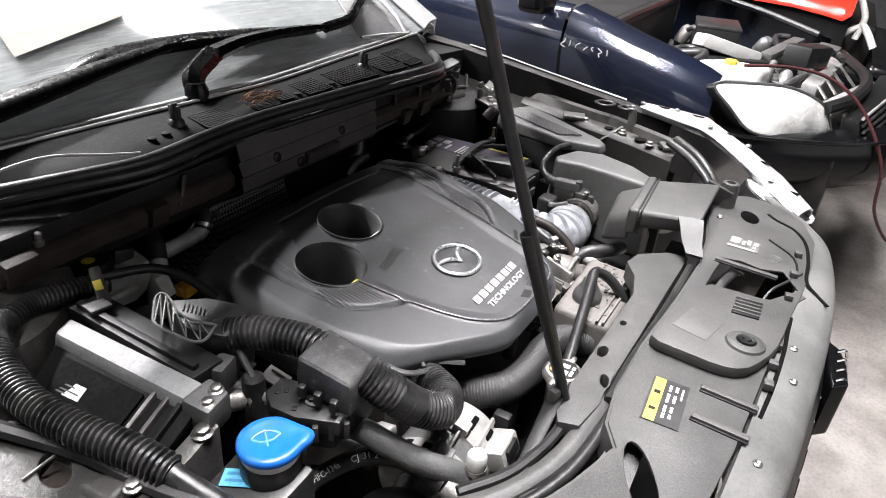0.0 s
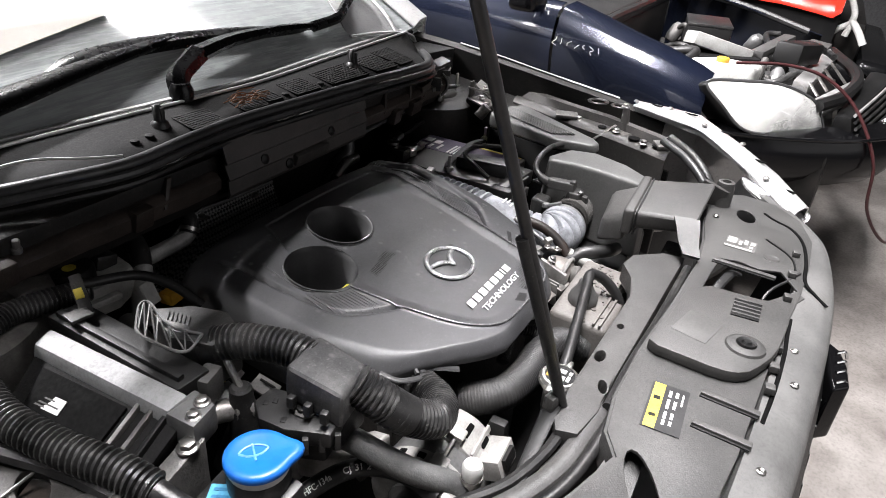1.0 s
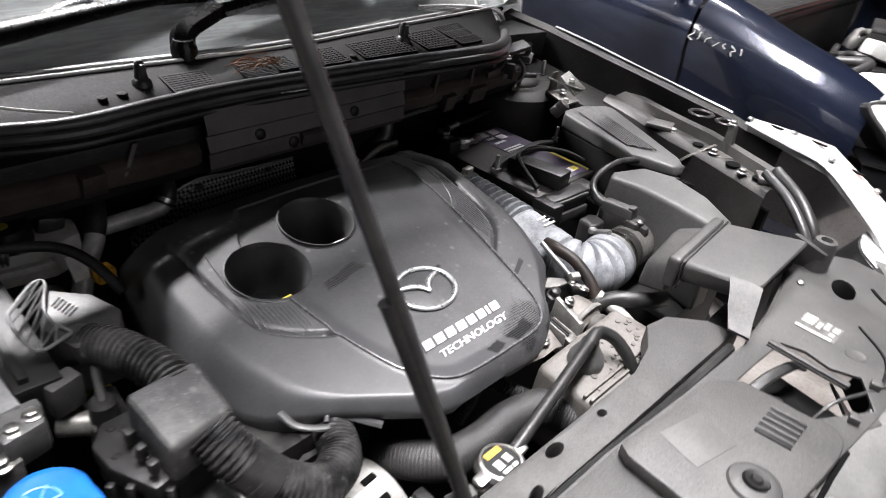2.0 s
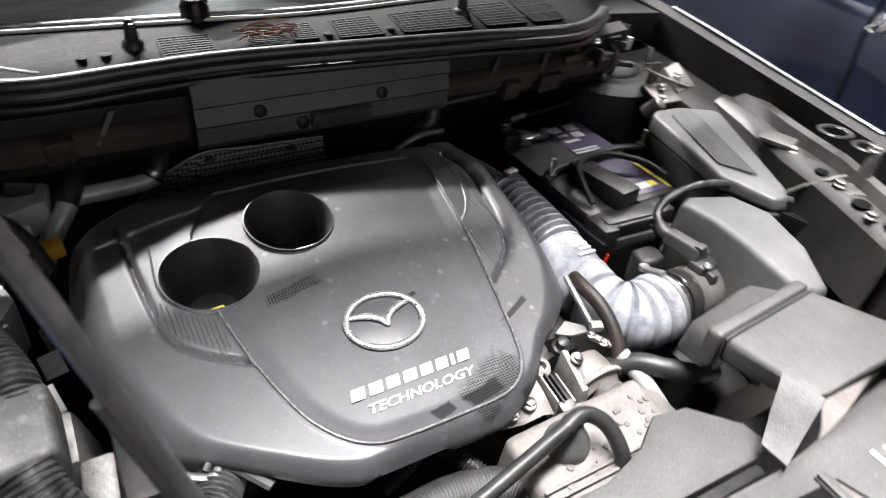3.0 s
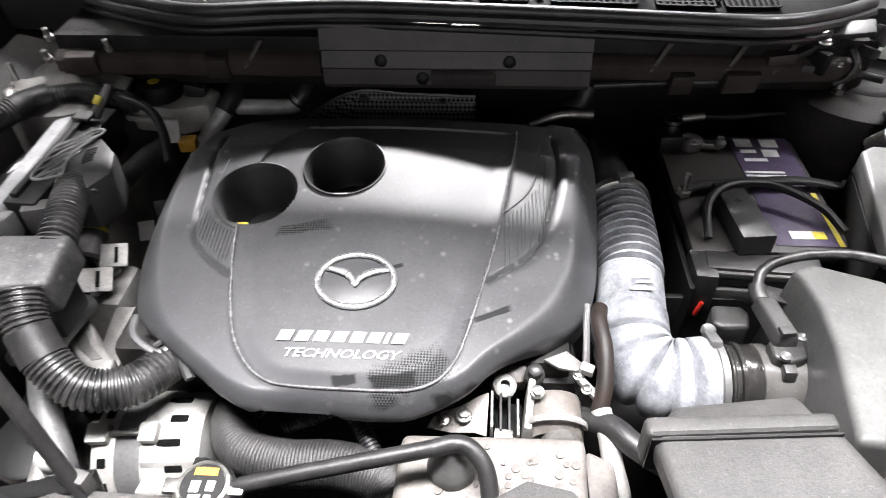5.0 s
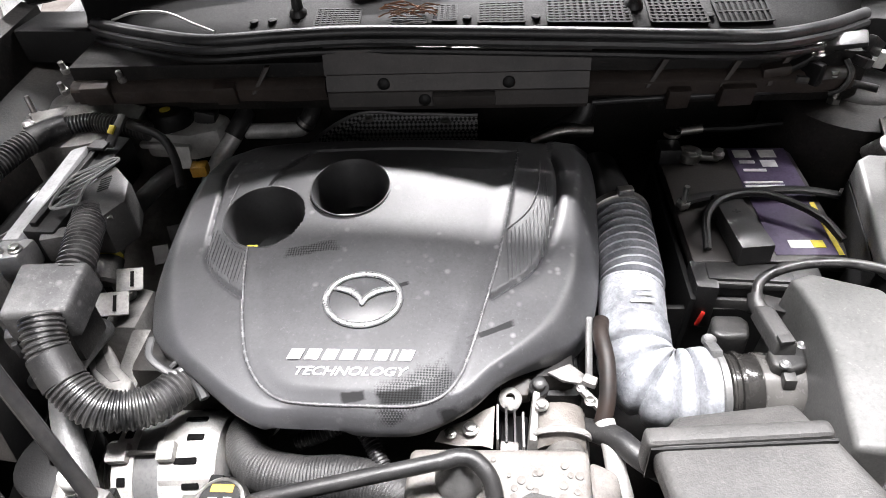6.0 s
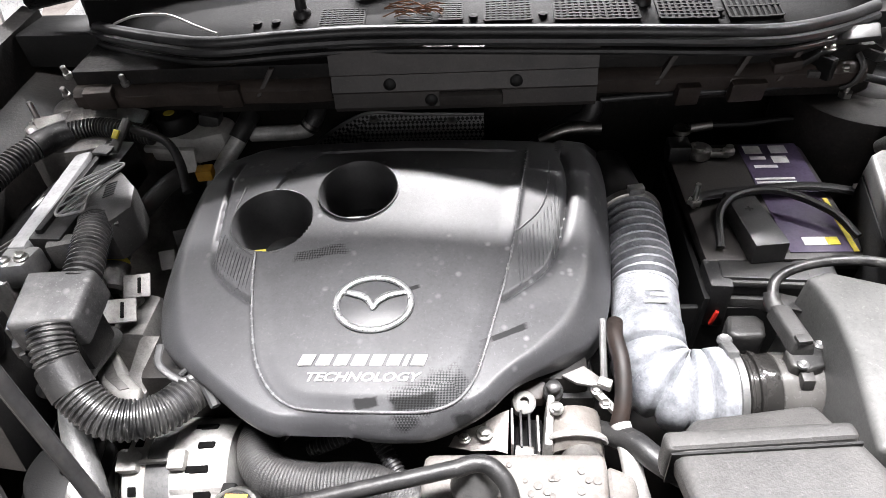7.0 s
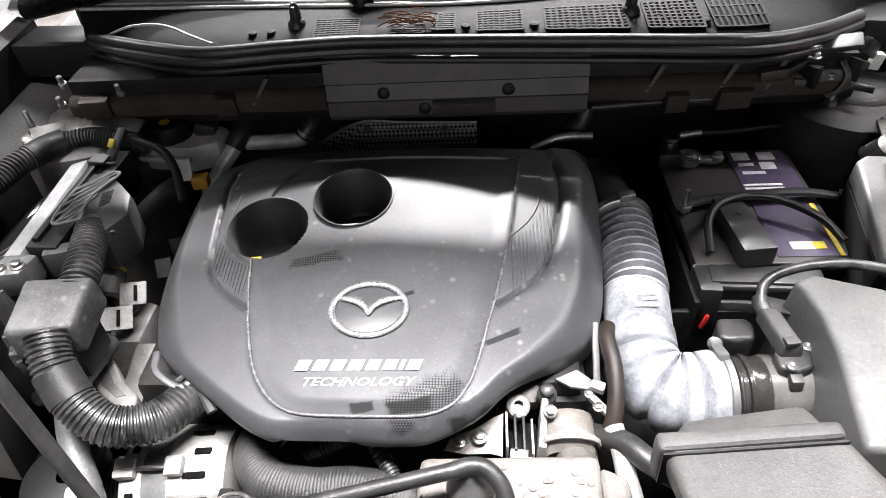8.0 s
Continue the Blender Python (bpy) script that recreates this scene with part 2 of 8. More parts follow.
def smudge(m, place, size, turn, dots=0.0):
    """A dark rubbed mark with a ragged edge on a surface; place is in the thing's own metres."""
    nt = m.node_tree
    b = nt.nodes["Principled BSDF"]
    link = nt.links.new
    co, mp, sep = nt.nodes.new("ShaderNodeTexCoord"), nt.nodes.new("ShaderNodeMapping"), nt.nodes.new("ShaderNodeSeparateXYZ")
    mp.vector_type = "TEXTURE"
    mp.inputs["Location"].default_value = place
    mp.inputs["Rotation"].default_value = (0, 0, radians(turn))
    mp.inputs["Scale"].default_value = (size[0], size[1], 1)
    link(co.outputs["Object"], mp.inputs["Vector"])
    link(mp.outputs["Vector"], sep.inputs[0])

    def op(kind, a, c=None):
        n = nt.nodes.new("ShaderNodeMath")
        n.operation = kind
        for k, v in enumerate((a, c)):
            if v is None:
                continue
            if isinstance(v, (int, float)):
                n.inputs[k].default_value = v
            else:
                link(v, n.inputs[k])
        return n.outputs[0]

    far = op("MAXIMUM", op("ABSOLUTE", sep.outputs[0]), op("ABSOLUTE", sep.outputs[1]))
    rag = nt.nodes.new("ShaderNodeTexNoise")
    rag.inputs["Scale"].default_value, rag.inputs["Detail"].default_value = 55.0, 6.0
    link(co.outputs["Object"], rag.inputs["Vector"])
    edge = op("ADD", far, op("MULTIPLY", rag.outputs["Fac"], 1.1))
    r = nt.nodes.new("ShaderNodeMapRange")
    r.inputs["From Min"].default_value, r.inputs["From Max"].default_value = 1.40, 1.15
    link(edge, r.inputs["Value"])
    fac = op("MULTIPLY", r.outputs["Result"], 0.85)
    if dots:
        ck, m2 = nt.nodes.new("ShaderNodeTexChecker"), nt.nodes.new("ShaderNodeMapping")
        m2.inputs["Rotation"].default_value = (0, 0, radians(45))
        ck.inputs["Scale"].default_value = dots
        link(co.outputs["Object"], m2.inputs["Vector"])
        link(m2.outputs["Vector"], ck.inputs["Vector"])
        fac = op("MULTIPLY", fac, op("ADD", op("MULTIPLY", ck.outputs["Fac"], 0.8), 0.2))
    old = b.inputs["Base Color"].links[0].from_socket
    mix = nt.nodes.new("ShaderNodeMix")
    mix.data_type = "RGBA"
    link(fac, mix.inputs["Factor"])
    link(old, mix.inputs["A"])
    mix.inputs["B"].default_value = (0.008, 0.008, 0.008, 1)
    link(mix.outputs["Result"], b.inputs["Base Color"])
    gloss = b.inputs["Specular IOR Level"]
    dull = op("SUBTRACT", 1.0, op("MULTIPLY", fac, 0.85))
    link(op("MULTIPLY", gloss.links[0].from_socket if gloss.is_linked else gloss.default_value, dull), gloss)


COVER_TOP = material("cover_top_plastic", (0.046, 0.046, 0.049), 0.42, scale=9, fine=900, bump=0.10, dust=0.14, dust_colour=(0.26, 0.26, 0.26), spots=0.40, specks=0.10)
smudge(COVER_TOP, (-0.071, -0.028, 0), (0.040, 0.0095), 9, 480)
smudge(COVER_TOP, (0.061, -0.200, 0), (0.050, 0.026), 30, 480)
smudge(COVER_TOP, (0.045, -0.208, 0), (0.030, 0.010), 12)
smudge(COVER_TOP, (0.004, -0.209, 0), (0.014, 0.008), 12)
smudge(COVER_TOP, (0.112, -0.217, 0), (0.032, 0.016), 30)
smudge(COVER_TOP, (0.135, -0.132, 0), (0.030, 0.0045), 27)
smudge(COVER_TOP, (0.028, -0.082, 0), (0.024, 0.0030), 22)
TYRE = material("tyre_rubber", (0.018, 0.018, 0.018), 0.7, scale=30, bump=0.2, dust=0.3, dust_colour=(0.07, 0.065, 0.06))


def glass(name, tint, rough=0.03, dirt=0.25, grain=9.0):
    m = bpy.data.materials.new(name)
    m.use_nodes = True
    nt = m.node_tree
    b = nt.nodes["Principled BSDF"]
    b.inputs["Base Color"].default_value = (*tint, 1)
    b.inputs["Roughness"].default_value = rough
    b.inputs["IOR"].default_value = 1.5
    co = nt.nodes.new("ShaderNodeTexCoord")
    n = nt.nodes.new("ShaderNodeTexNoise")
    n.inputs["Scale"].default_value, n.inputs["Detail"].default_value = grain, 8.0
    nt.links.new(co.outputs["Object"], n.inputs["Vector"])
    r = nt.nodes.new("ShaderNodeMapRange")
    r.inputs["From Min"].default_value, r.inputs["From Max"].default_value = 0.35, 0.75
    r.inputs["To Min"].default_value, r.inputs["To Max"].default_value = 1.0, 1.0 - dirt
    nt.links.new(n.outputs["Fac"], r.inputs["Value"])
    nt.links.new(r.outputs["Result"], b.inputs["Transmission Weight"])
    return m


SCREEN = glass("windscreen_glass", (0.62, 0.68, 0.72), 0.05, 0.16)


def streaked_screen():
    """Windscreen glass under a wiped film of dust; its pale long streaks also imitate reflections."""
    m = glass("dust_and_reflection_glass", (0.40, 0.42, 0.42), 0.06, 0.5)
    nt = m.node_tree
    b = nt.nodes["Principled BSDF"]
    link = nt.links.new
    co = nt.nodes.new("ShaderNodeTexCoord")
    total = None
    for turn, stretch, s, lo, hi in ((35, (1.0, 9.0, 1.0), 7.0, 0.42, 0.60), (-50, (1.0, 16.0, 1.0), 11.0, 0.50, 0.58), (10, (1.0, 1.4, 1.0), 14.0, 0.35, 0.75)):
        mp, n, r = nt.nodes.new("ShaderNodeMapping"), nt.nodes.new("ShaderNodeTexNoise"), nt.nodes.new("ShaderNodeMapRange")
        mp.inputs["Rotation"].default_value = (0, 0, radians(turn))
        mp.inputs["Scale"].default_value = stretch
        n.inputs["Scale"].default_value, n.inputs["Detail"].default_value, n.inputs["Roughness"].default_value = s, 8.0, 0.7
        r.inputs["From Min"].default_value, r.inputs["From Max"].default_value = lo, hi
        r.inputs["To Max"].default_value = 0.24
        link(co.outputs["Object"], mp.inputs["Vector"])
        link(mp.outputs["Vector"], n.inputs["Vector"])
        link(n.outputs["Fac"], r.inputs["Value"])
        if total is None:
            total = r.outputs["Result"]
        else:
            a = nt.nodes.new("ShaderNodeMath")
            a.operation = "ADD"
            link(total, a.inputs[0])
            link(r.outputs["Result"], a.inputs[1])
            total = a.outputs[0]
    inv = nt.nodes.new("ShaderNodeMath")
    inv.operation, inv.inputs[0].default_value, inv.use_clamp = "SUBTRACT", 0.44, True
    link(total, inv.inputs[1])
    link(inv.outputs[0], b.inputs["Transmission Weight"])
    return m


STREAKED_SCREEN = streaked_screen()
LENS = glass("clear_lamp_lens", (0.95, 0.95, 0.95), 0.06, 1.3)
HAZY = glass("hazy_lamp_lens", (0.88, 0.88, 0.86), 0.25, 1.25, 3.0)


# ---- mesh helpers ----
def smooth_path(pts, per=10, closed=False):
    """Catmull-Rom points through pts."""
    p = [Vector(q) for q in pts]
    if len(p) < 3:
        return [p[0].lerp(p[-1], i / per) for i in range(per + 1)]
    n, out = len(p), []
    for i in range(n if closed else n - 1):
        if closed:
            a, b, c, d = p[i - 1], p[i], p[(i + 1) % n], p[(i + 2) % n]
        else:
            b, c = p[i], p[i + 1]
            a = p[i - 1] if i else b + (b - c)
            d = p[i + 2] if i + 2 < n else c + (c - b)
        for k in range(per):
            u = k / per
            out.append(0.5 * ((2 * b) + (c - a) * u + (2 * a - 5 * b + 4 * c - d) * u * u + (3 * b - a - 3 * c + d) * u ** 3))
    if not closed:
        out.append(p[-1])
    return out


def resample(pts, step):
    out, rest = [pts[0].copy()], step
    for a, b in zip(pts, pts[1:]):
        d = (b - a).length
        while d >= rest > 0 and d > 1e-9:
            a = a.lerp(b, rest / d)
            out.append(a.copy())
            d, rest = (b - a).length, step
        rest -= d
    out.append(pts[-1].copy())
    return out


def ring_loft(rings, caps=True, closed=False):
    """A skin over rings of equally many points."""
    bm = bmesh.new()
    vs = [[bm.verts.new(q) for q in r] for r in rings]
    n = len(vs[0])
    for i in range(len(vs) - (0 if closed else 1)):
        a, b = vs[i], vs[(i + 1) % len(vs)]
        for k in range(n):
            f = bm.faces.new((a[k], a[(k + 1) % n], b[(k + 1) % n], b[k]))
            f.smooth = True
    if caps and not closed:
        bm.faces.new(vs[0][::-1])
        bm.faces.new(vs[-1])
    bmesh.ops.recalc_face_normals(bm, faces=bm.faces)
    return bm


def tube(pts, r, sides=14, per=10, pitch=0.0, depth=0.0, closed=False, flat=1.0):
    """A hose along pts; pitch and depth give it rings; r may be a function of 0..1."""
    line = smooth_path(pts, per, closed)
    if pitch:
        line = resample(line, pitch / 4)
    rings, up = [], Vector((0, 0, 1))
    n = len(line)
    for i, q in enumerate(line):
        a = line[i - 1] if i or closed else q
        b = line[(i + 1) % n] if i < n - 1 or closed else q
        d = (b - a).normalized()
        if abs(d.dot(up)) > 0.999:
            up = Vector((1, 0, 0))
        side = d.cross(up).normalized()
        up = side.cross(d).normalized()
        rr = r(i / max(1, n - 1)) if callable(r) else r
        if pitch:
            rr += depth * (0.0, 1.0, 1.0, 0.0)[i % 4] - depth * 0.5
        rings.append([q + side * (rr * math.cos(t)) + up * (rr * flat * math.sin(t)) for t in (2 * math.pi * k / sides for k in range(sides))])
    return ring_loft(rings, closed=closed)


def lathe(profile, at, axis=(0, 0, 1), sides=32, caps=True):
    """Turn a profile of (radius, height) about an axis at a place."""
    q = Vector((0, 0, 1)).rotation_difference(Vector(axis).normalized())
    rings = [[Vector(at) + q @ Vector((max(r, 1e-4) * math.cos(t), max(r, 1e-4) * math.sin(t), h)) for t in (2 * math.pi * k / sides for k in range(sides))] for r, h in profile]
    bm = ring_loft(rings, caps)
    return bm


def bevelled(bm, w, segs=2, angle=30):
    edges = [e for e in bm.edges if len(e.link_faces) == 2 and e.calc_face_angle(0) > radians(angle)]
    if edges and w > 0:
        bmesh.ops.bevel(bm, geom=edges, offset=w, segments=segs, affect="EDGES", profile=0.6, clamp_overlap=True)
    for f in bm.faces:
        f.smooth = True
    return bm


def prism(outline, z0, z1, bevel=0.004, slope=(0, 0), top=None, segs=2):
    """An outline in plan raised from z0 to z1; slope tilts its top; top: a second outline for the top."""
    bm = bmesh.new()
    top = top or outline
    lo = [bm.verts.new((x, y, z0)) for x, y in outline]
    cx, cy = sum(x for x, y in top) / len(top), sum(y for x, y in top) / len(top)
    hi = [bm.verts.new((x, y, z1 + slope[0] * (x - cx) + slope[1] * (y - cy))) for x, y in top]
    n = len(outline)
    for k in range(n):
        bm.faces.new((lo[k], lo[(k + 1) % n], hi[(k + 1) % n], hi[k]))
    bm.faces.new(lo[::-1])
    bm.faces.new(hi)
    bmesh.ops.recalc_face_normals(bm, faces=bm.faces)
    return bevelled(bm, bevel, segs)


def box(c, size, rot=(0, 0, 0), bevel=0.003, segs=2, taper=1.0):
    bm = bmesh.new()
    bmesh.ops.create_cube(bm, size=1)
    for v in bm.verts:
        k = taper if v.co.z > 0 else 1.0
        v.co = Vector((v.co.x * size[0] * k, v.co.y * size[1] * k, v.co.z * size[2]))
    bevelled(bm, bevel, segs)
    bm.transform(pose(*c, *rot))
    return bm


def hexa(corners, bevel=0.003, segs=2):
    """A solid from eight corners: four below, four above, in the same turn."""
    bm = bmesh.new()
    v = [bm.verts.new(c) for c in corners]
    for q in ((3, 2, 1, 0), (4, 5, 6, 7), (0, 1, 5, 4), (1, 2, 6, 5), (2, 3, 7, 6), (3, 0, 4, 7)):
        bm.faces.new([v[i] for i in q])
    bmesh.ops.recalc_face_normals(bm, faces=bm.faces)
    return bevelled(bm, bevel, segs)


def sheet(rows, thick=0.002, smooth=True):
    """A skin over rows of points, given thickness."""
    bm = bmesh.new()
    vs = [[bm.verts.new(q) for q in r] for r in rows]
    for a, b in zip(vs, vs[1:]):
        for k in range(len(a) - 1):
            bm.faces.new((a[k], a[k + 1], b[k + 1], b[k]))
    bmesh.ops.recalc_face_normals(bm, faces=bm.faces)
    if thick:
        bmesh.ops.solidify(bm, geom=bm.faces[:], thickness=thick)
    for f in bm.faces:
        f.smooth = smooth
    return bm


def joined(*bms):
    out = bmesh.new()
    for b in bms:
        me = bpy.data.meshes.new("tmp")
        b.to_mesh(me)
        b.free()
        out.from_mesh(me)
        bpy.data.meshes.remove(me)
    return out


def thing(name, at, label, category, group="", kind=""):
    ob = new(name)
    ob.empty_display_size = 0.02
    ob.location = at
    return tagged(ob, label, category, group, kind)


def part(name, bm, mat, parent, label=""):
    root = parent
    while root.parent:
        root = root.parent
    bm.transform(Matrix.Translation(-root.location))
    me = bpy.data.meshes.new(name)
    bm.to_mesh(me)
    bm.free()
    me.materials.append(mat)
    me.set_sharp_from_angle(angle=radians(38))
    ob = new(name, me)
    ob.parent = parent
    return tagged(ob, label)


def solo(name, bm, mat, label, category, group="", kind=""):
    """A thing that is one mesh, with its origin at its middle."""
    c = sum((v.co for v in bm.verts), Vector()) / len(bm.verts)
    bm.transform(Matrix.Translation(-c))
    me = bpy.data.meshes.new(name)
    bm.to_mesh(me)
    bm.free()
    me.materials.append(mat)
    me.set_sharp_from_angle(angle=radians(38))
    ob = new(name, me)
    ob.location = c
    return tagged(ob, label, category, group, kind)


def lettering(text, size, m, depth=0.0004, shear=0.0, spacing=1.0):
    """Words in the built-in font as a mesh, at the pose m."""
    cu = bpy.data.curves.new("words", "FONT")
    cu.body, cu.size, cu.extrude, cu.shear, cu.space_character = text, size, depth, shear, spacing
    cu.offset = size * 0.012
    cu.align_x, cu.align_y = "CENTER", "CENTER"
    cu.resolution_u = 3
    ob = new("words", cu)
    bpy.context.view_layer.update()
    me = bpy.data.meshes.new_from_object(ob.evaluated_get(bpy.context.evaluated_depsgraph_get()))
    bpy.data.objects.remove(ob)
    bpy.data.curves.remove(cu)
    bm = bmesh.new()
    bm.from_mesh(me)
    bpy.data.meshes.remove(me)
    bm.transform(m)
    return bm


def bars(rows, m, depth=0.0004):
    """Plain bars (x, y, width, height) on a plane given by the pose m, for writing that is not spelled out."""
    out = []
    for x, y, w, h in rows:
        b = bmesh.new()
        bmesh.ops.create_cube(b, size=1)
        b.transform(m @ Matrix.Translation((x, y, depth / 2)) @ Matrix.Diagonal((w, h, depth, 1)))
        out.append(b)
    return joined(*out)


def bolt(at, r, mat, parent, axis=(0, 0, 1), name="bolt", label=""):
    """A hexagon head on a flange."""
    q = Vector((0, 0, 1)).rotation_difference(Vector(axis).normalized()).to_matrix().to_4x4()
    fl = lathe([(r * 1.35, 0), (r * 1.35, r * 0.22), (r * 1.1, r * 0.38)], (0, 0, 0), sides=18)
    hd = lathe([(r, r * 0.3), (r, r * 1.0), (r * 0.8, r * 1.12)], (0, 0, 0), sides=6)
    bm = joined(fl, hd)
    bm.transform(Matrix.Translation(at) @ q)
    return part(name, bm, mat, parent, label)

# ---- setting ----
def plane_sheet(name, x0, x1, y0, y1, z, mat, label, category, thick=-0.1):
    bm = bmesh.new()
    bmesh.ops.create_grid(bm, x_segments=8, y_segments=8, size=0.5)
    bm.transform(Matrix.Translation(((x0 + x1) / 2, (y0 + y1) / 2, z)) @ Matrix.Diagonal((x1 - x0, y1 - y0, 1, 1)))
    return solo(name, bm, mat, label, category, kind="structure")


plane_sheet("floor", -7, 9, -6, 8, 0.0, CONCRETE, "worn grey concrete workshop floor with oil stains", "floor")
plane_sheet("ceiling", -7, 9, -6, 8, 4.7, CEIL, "plain dark workshop ceiling above the cars", "ceiling")
for nm, c, s in (("wall_north", (1, 8.1, 2.35), (16.4, 0.2, 4.7)), ("wall_south", (1, -6.1, 2.35), (16.4, 0.2, 4.7)),
                 ("wall_west", (-7.1, 1, 2.35), (0.2, 14, 4.7)), ("wall_east", (9.1, 1, 2.35), (0.2, 14, 4.7))):
    solo(nm, box(c, s, bevel=0), WALL, "plain dark painted workshop wall", "wall", kind="structure")


# ---- the silver car's shell round its engine bay ----
def plate(outer, holes, z, thick, slope=(0.0, 0.0), bevel=0.0):
    """A flat plate in plan with holes through it; slope tilts it in x and y."""
    bm = bmesh.new()
    loops = []
    for loop in (outer, *holes):
        vs = [bm.verts.new((x, y, z)) for x, y in loop]
        for a, b in zip(vs, vs[1:] + vs[:1]):
            bm.edges.new((a, b))
    bmesh.ops.triangle_fill(bm, use_beauty=True, use_dissolve=False, edges=bm.edges[:])
    bmesh.ops.recalc_face_normals(bm, faces=bm.faces)
    if sum(f.normal.z for f in bm.faces) < 0:
        bmesh.ops.reverse_faces(bm, faces=bm.faces[:])
    ext = bmesh.ops.extrude_face_region(bm, geom=bm.faces[:])
    for g in ext["geom"]:
        if isinstance(g, bmesh.types.BMVert):
            g.co.z -= thick
    bmesh.ops.recalc_face_normals(bm, faces=bm.faces)
    for v in bm.verts:
        v.co.z += slope[0] * v.co.x + slope[1] * v.co.y
    if bevel:
        bevelled(bm, bevel, 2, 50)
    return bm


def oval(cx, cy, rx, ry, n=20, turn=0.0):
    c, s = math.cos(turn), math.sin(turn)
    return [(cx + c * rx * math.cos(t) - s * ry * math.sin(t), cy + s * rx * math.cos(t) + c * ry * math.sin(t)) for t in (2 * math.pi * k / n for k in range(n))]


def rear_body(car, cx, half, y0, y1, mat):
    """The body behind the engine bay: lower body, glazed cabin, roof and two rear wheels."""
    def ring(y, z0, z1, w0, w1):
        return [Vector((cx + sx * w, y, z)) for sx, w, z in ((-1, w0 * 0.94, z0), (-1, w0, z0 + 0.12), (-1, w0, (z0 + z1) / 2), (-1, w1, z1), (1, w1, z1), (1, w0, (z0 + z1) / 2), (1, w0, z0 + 0.12), (1, w0 * 0.94, z0))]

    low = [ring(y0, 0.32, 0.98, half, half * 0.93), ring(y0 + 0.6, 0.30, 1.0, half * 1.02, half * 0.95), ring(y1 - 0.5, 0.30, 1.02, half * 1.02, half * 0.95), ring(y1 - 0.06, 0.34, 1.0, half * 0.97, half * 0.90), ring(y1, 0.45, 0.9, half * 0.88, half * 0.85)]
    part("rear_body", ring_loft(low), mat, car, "painted body behind the bay")
    cab = [ring(y0 + 0.68, 1.0, 1.50, half * 0.92, half * 0.74), ring(y0 + 1.2, 1.0, 1.56, half * 0.93, half * 0.75), ring(y1 - 0.7, 1.0, 1.55, half * 0.92, half * 0.74), ring(y1 - 0.12, 1.0, 1.18, half * 0.88, half * 0.74)]
    part("cabin_glass", ring_loft(cab), GLAZING, car, "dark side glass")
    roof = [[Vector((cx + half * 0.76 * q, y, z - 0.03 * q * q)) for q in (-1, -0.5, 0, 0.5, 1)] for y, z in ((y0 + 0.66, 1.525), (y0 + 1.2, 1.592), (y1 - 0.7, 1.585), (y1 - 0.35, 1.50))]
    part("roof", sheet(roof, 0.02), mat, car)
    for s in (-1, 1):
        part("door_line", box((cx + s * half * 1.018, y0 + 1.25, 0.68), (0.006, 0.012, 0.6), bevel=0.002), DARK, car)
        x = cx + s * (half - 0.10)
        w = part("rear_wheel", lathe([(0.20, -0.1), (0.33, -0.10), (0.35, -0.07), (0.35, 0.07), (0.33, 0.10), (0.20, 0.1)], (x + s * 0.02, y1 - 0.75, 0.35), (1, 0, 0), 36), TYRE, car)
        part("rim", lathe([(0.05, -0.105), (0.17, -0.09), (0.21, -0.10), (0.21, 0.105), (0.17, 0.09), (0.05, 0.105)], (x + s * 0.03, y1 - 0.75, 0.35), (1, 0, 0), 28), ALLOY, w)


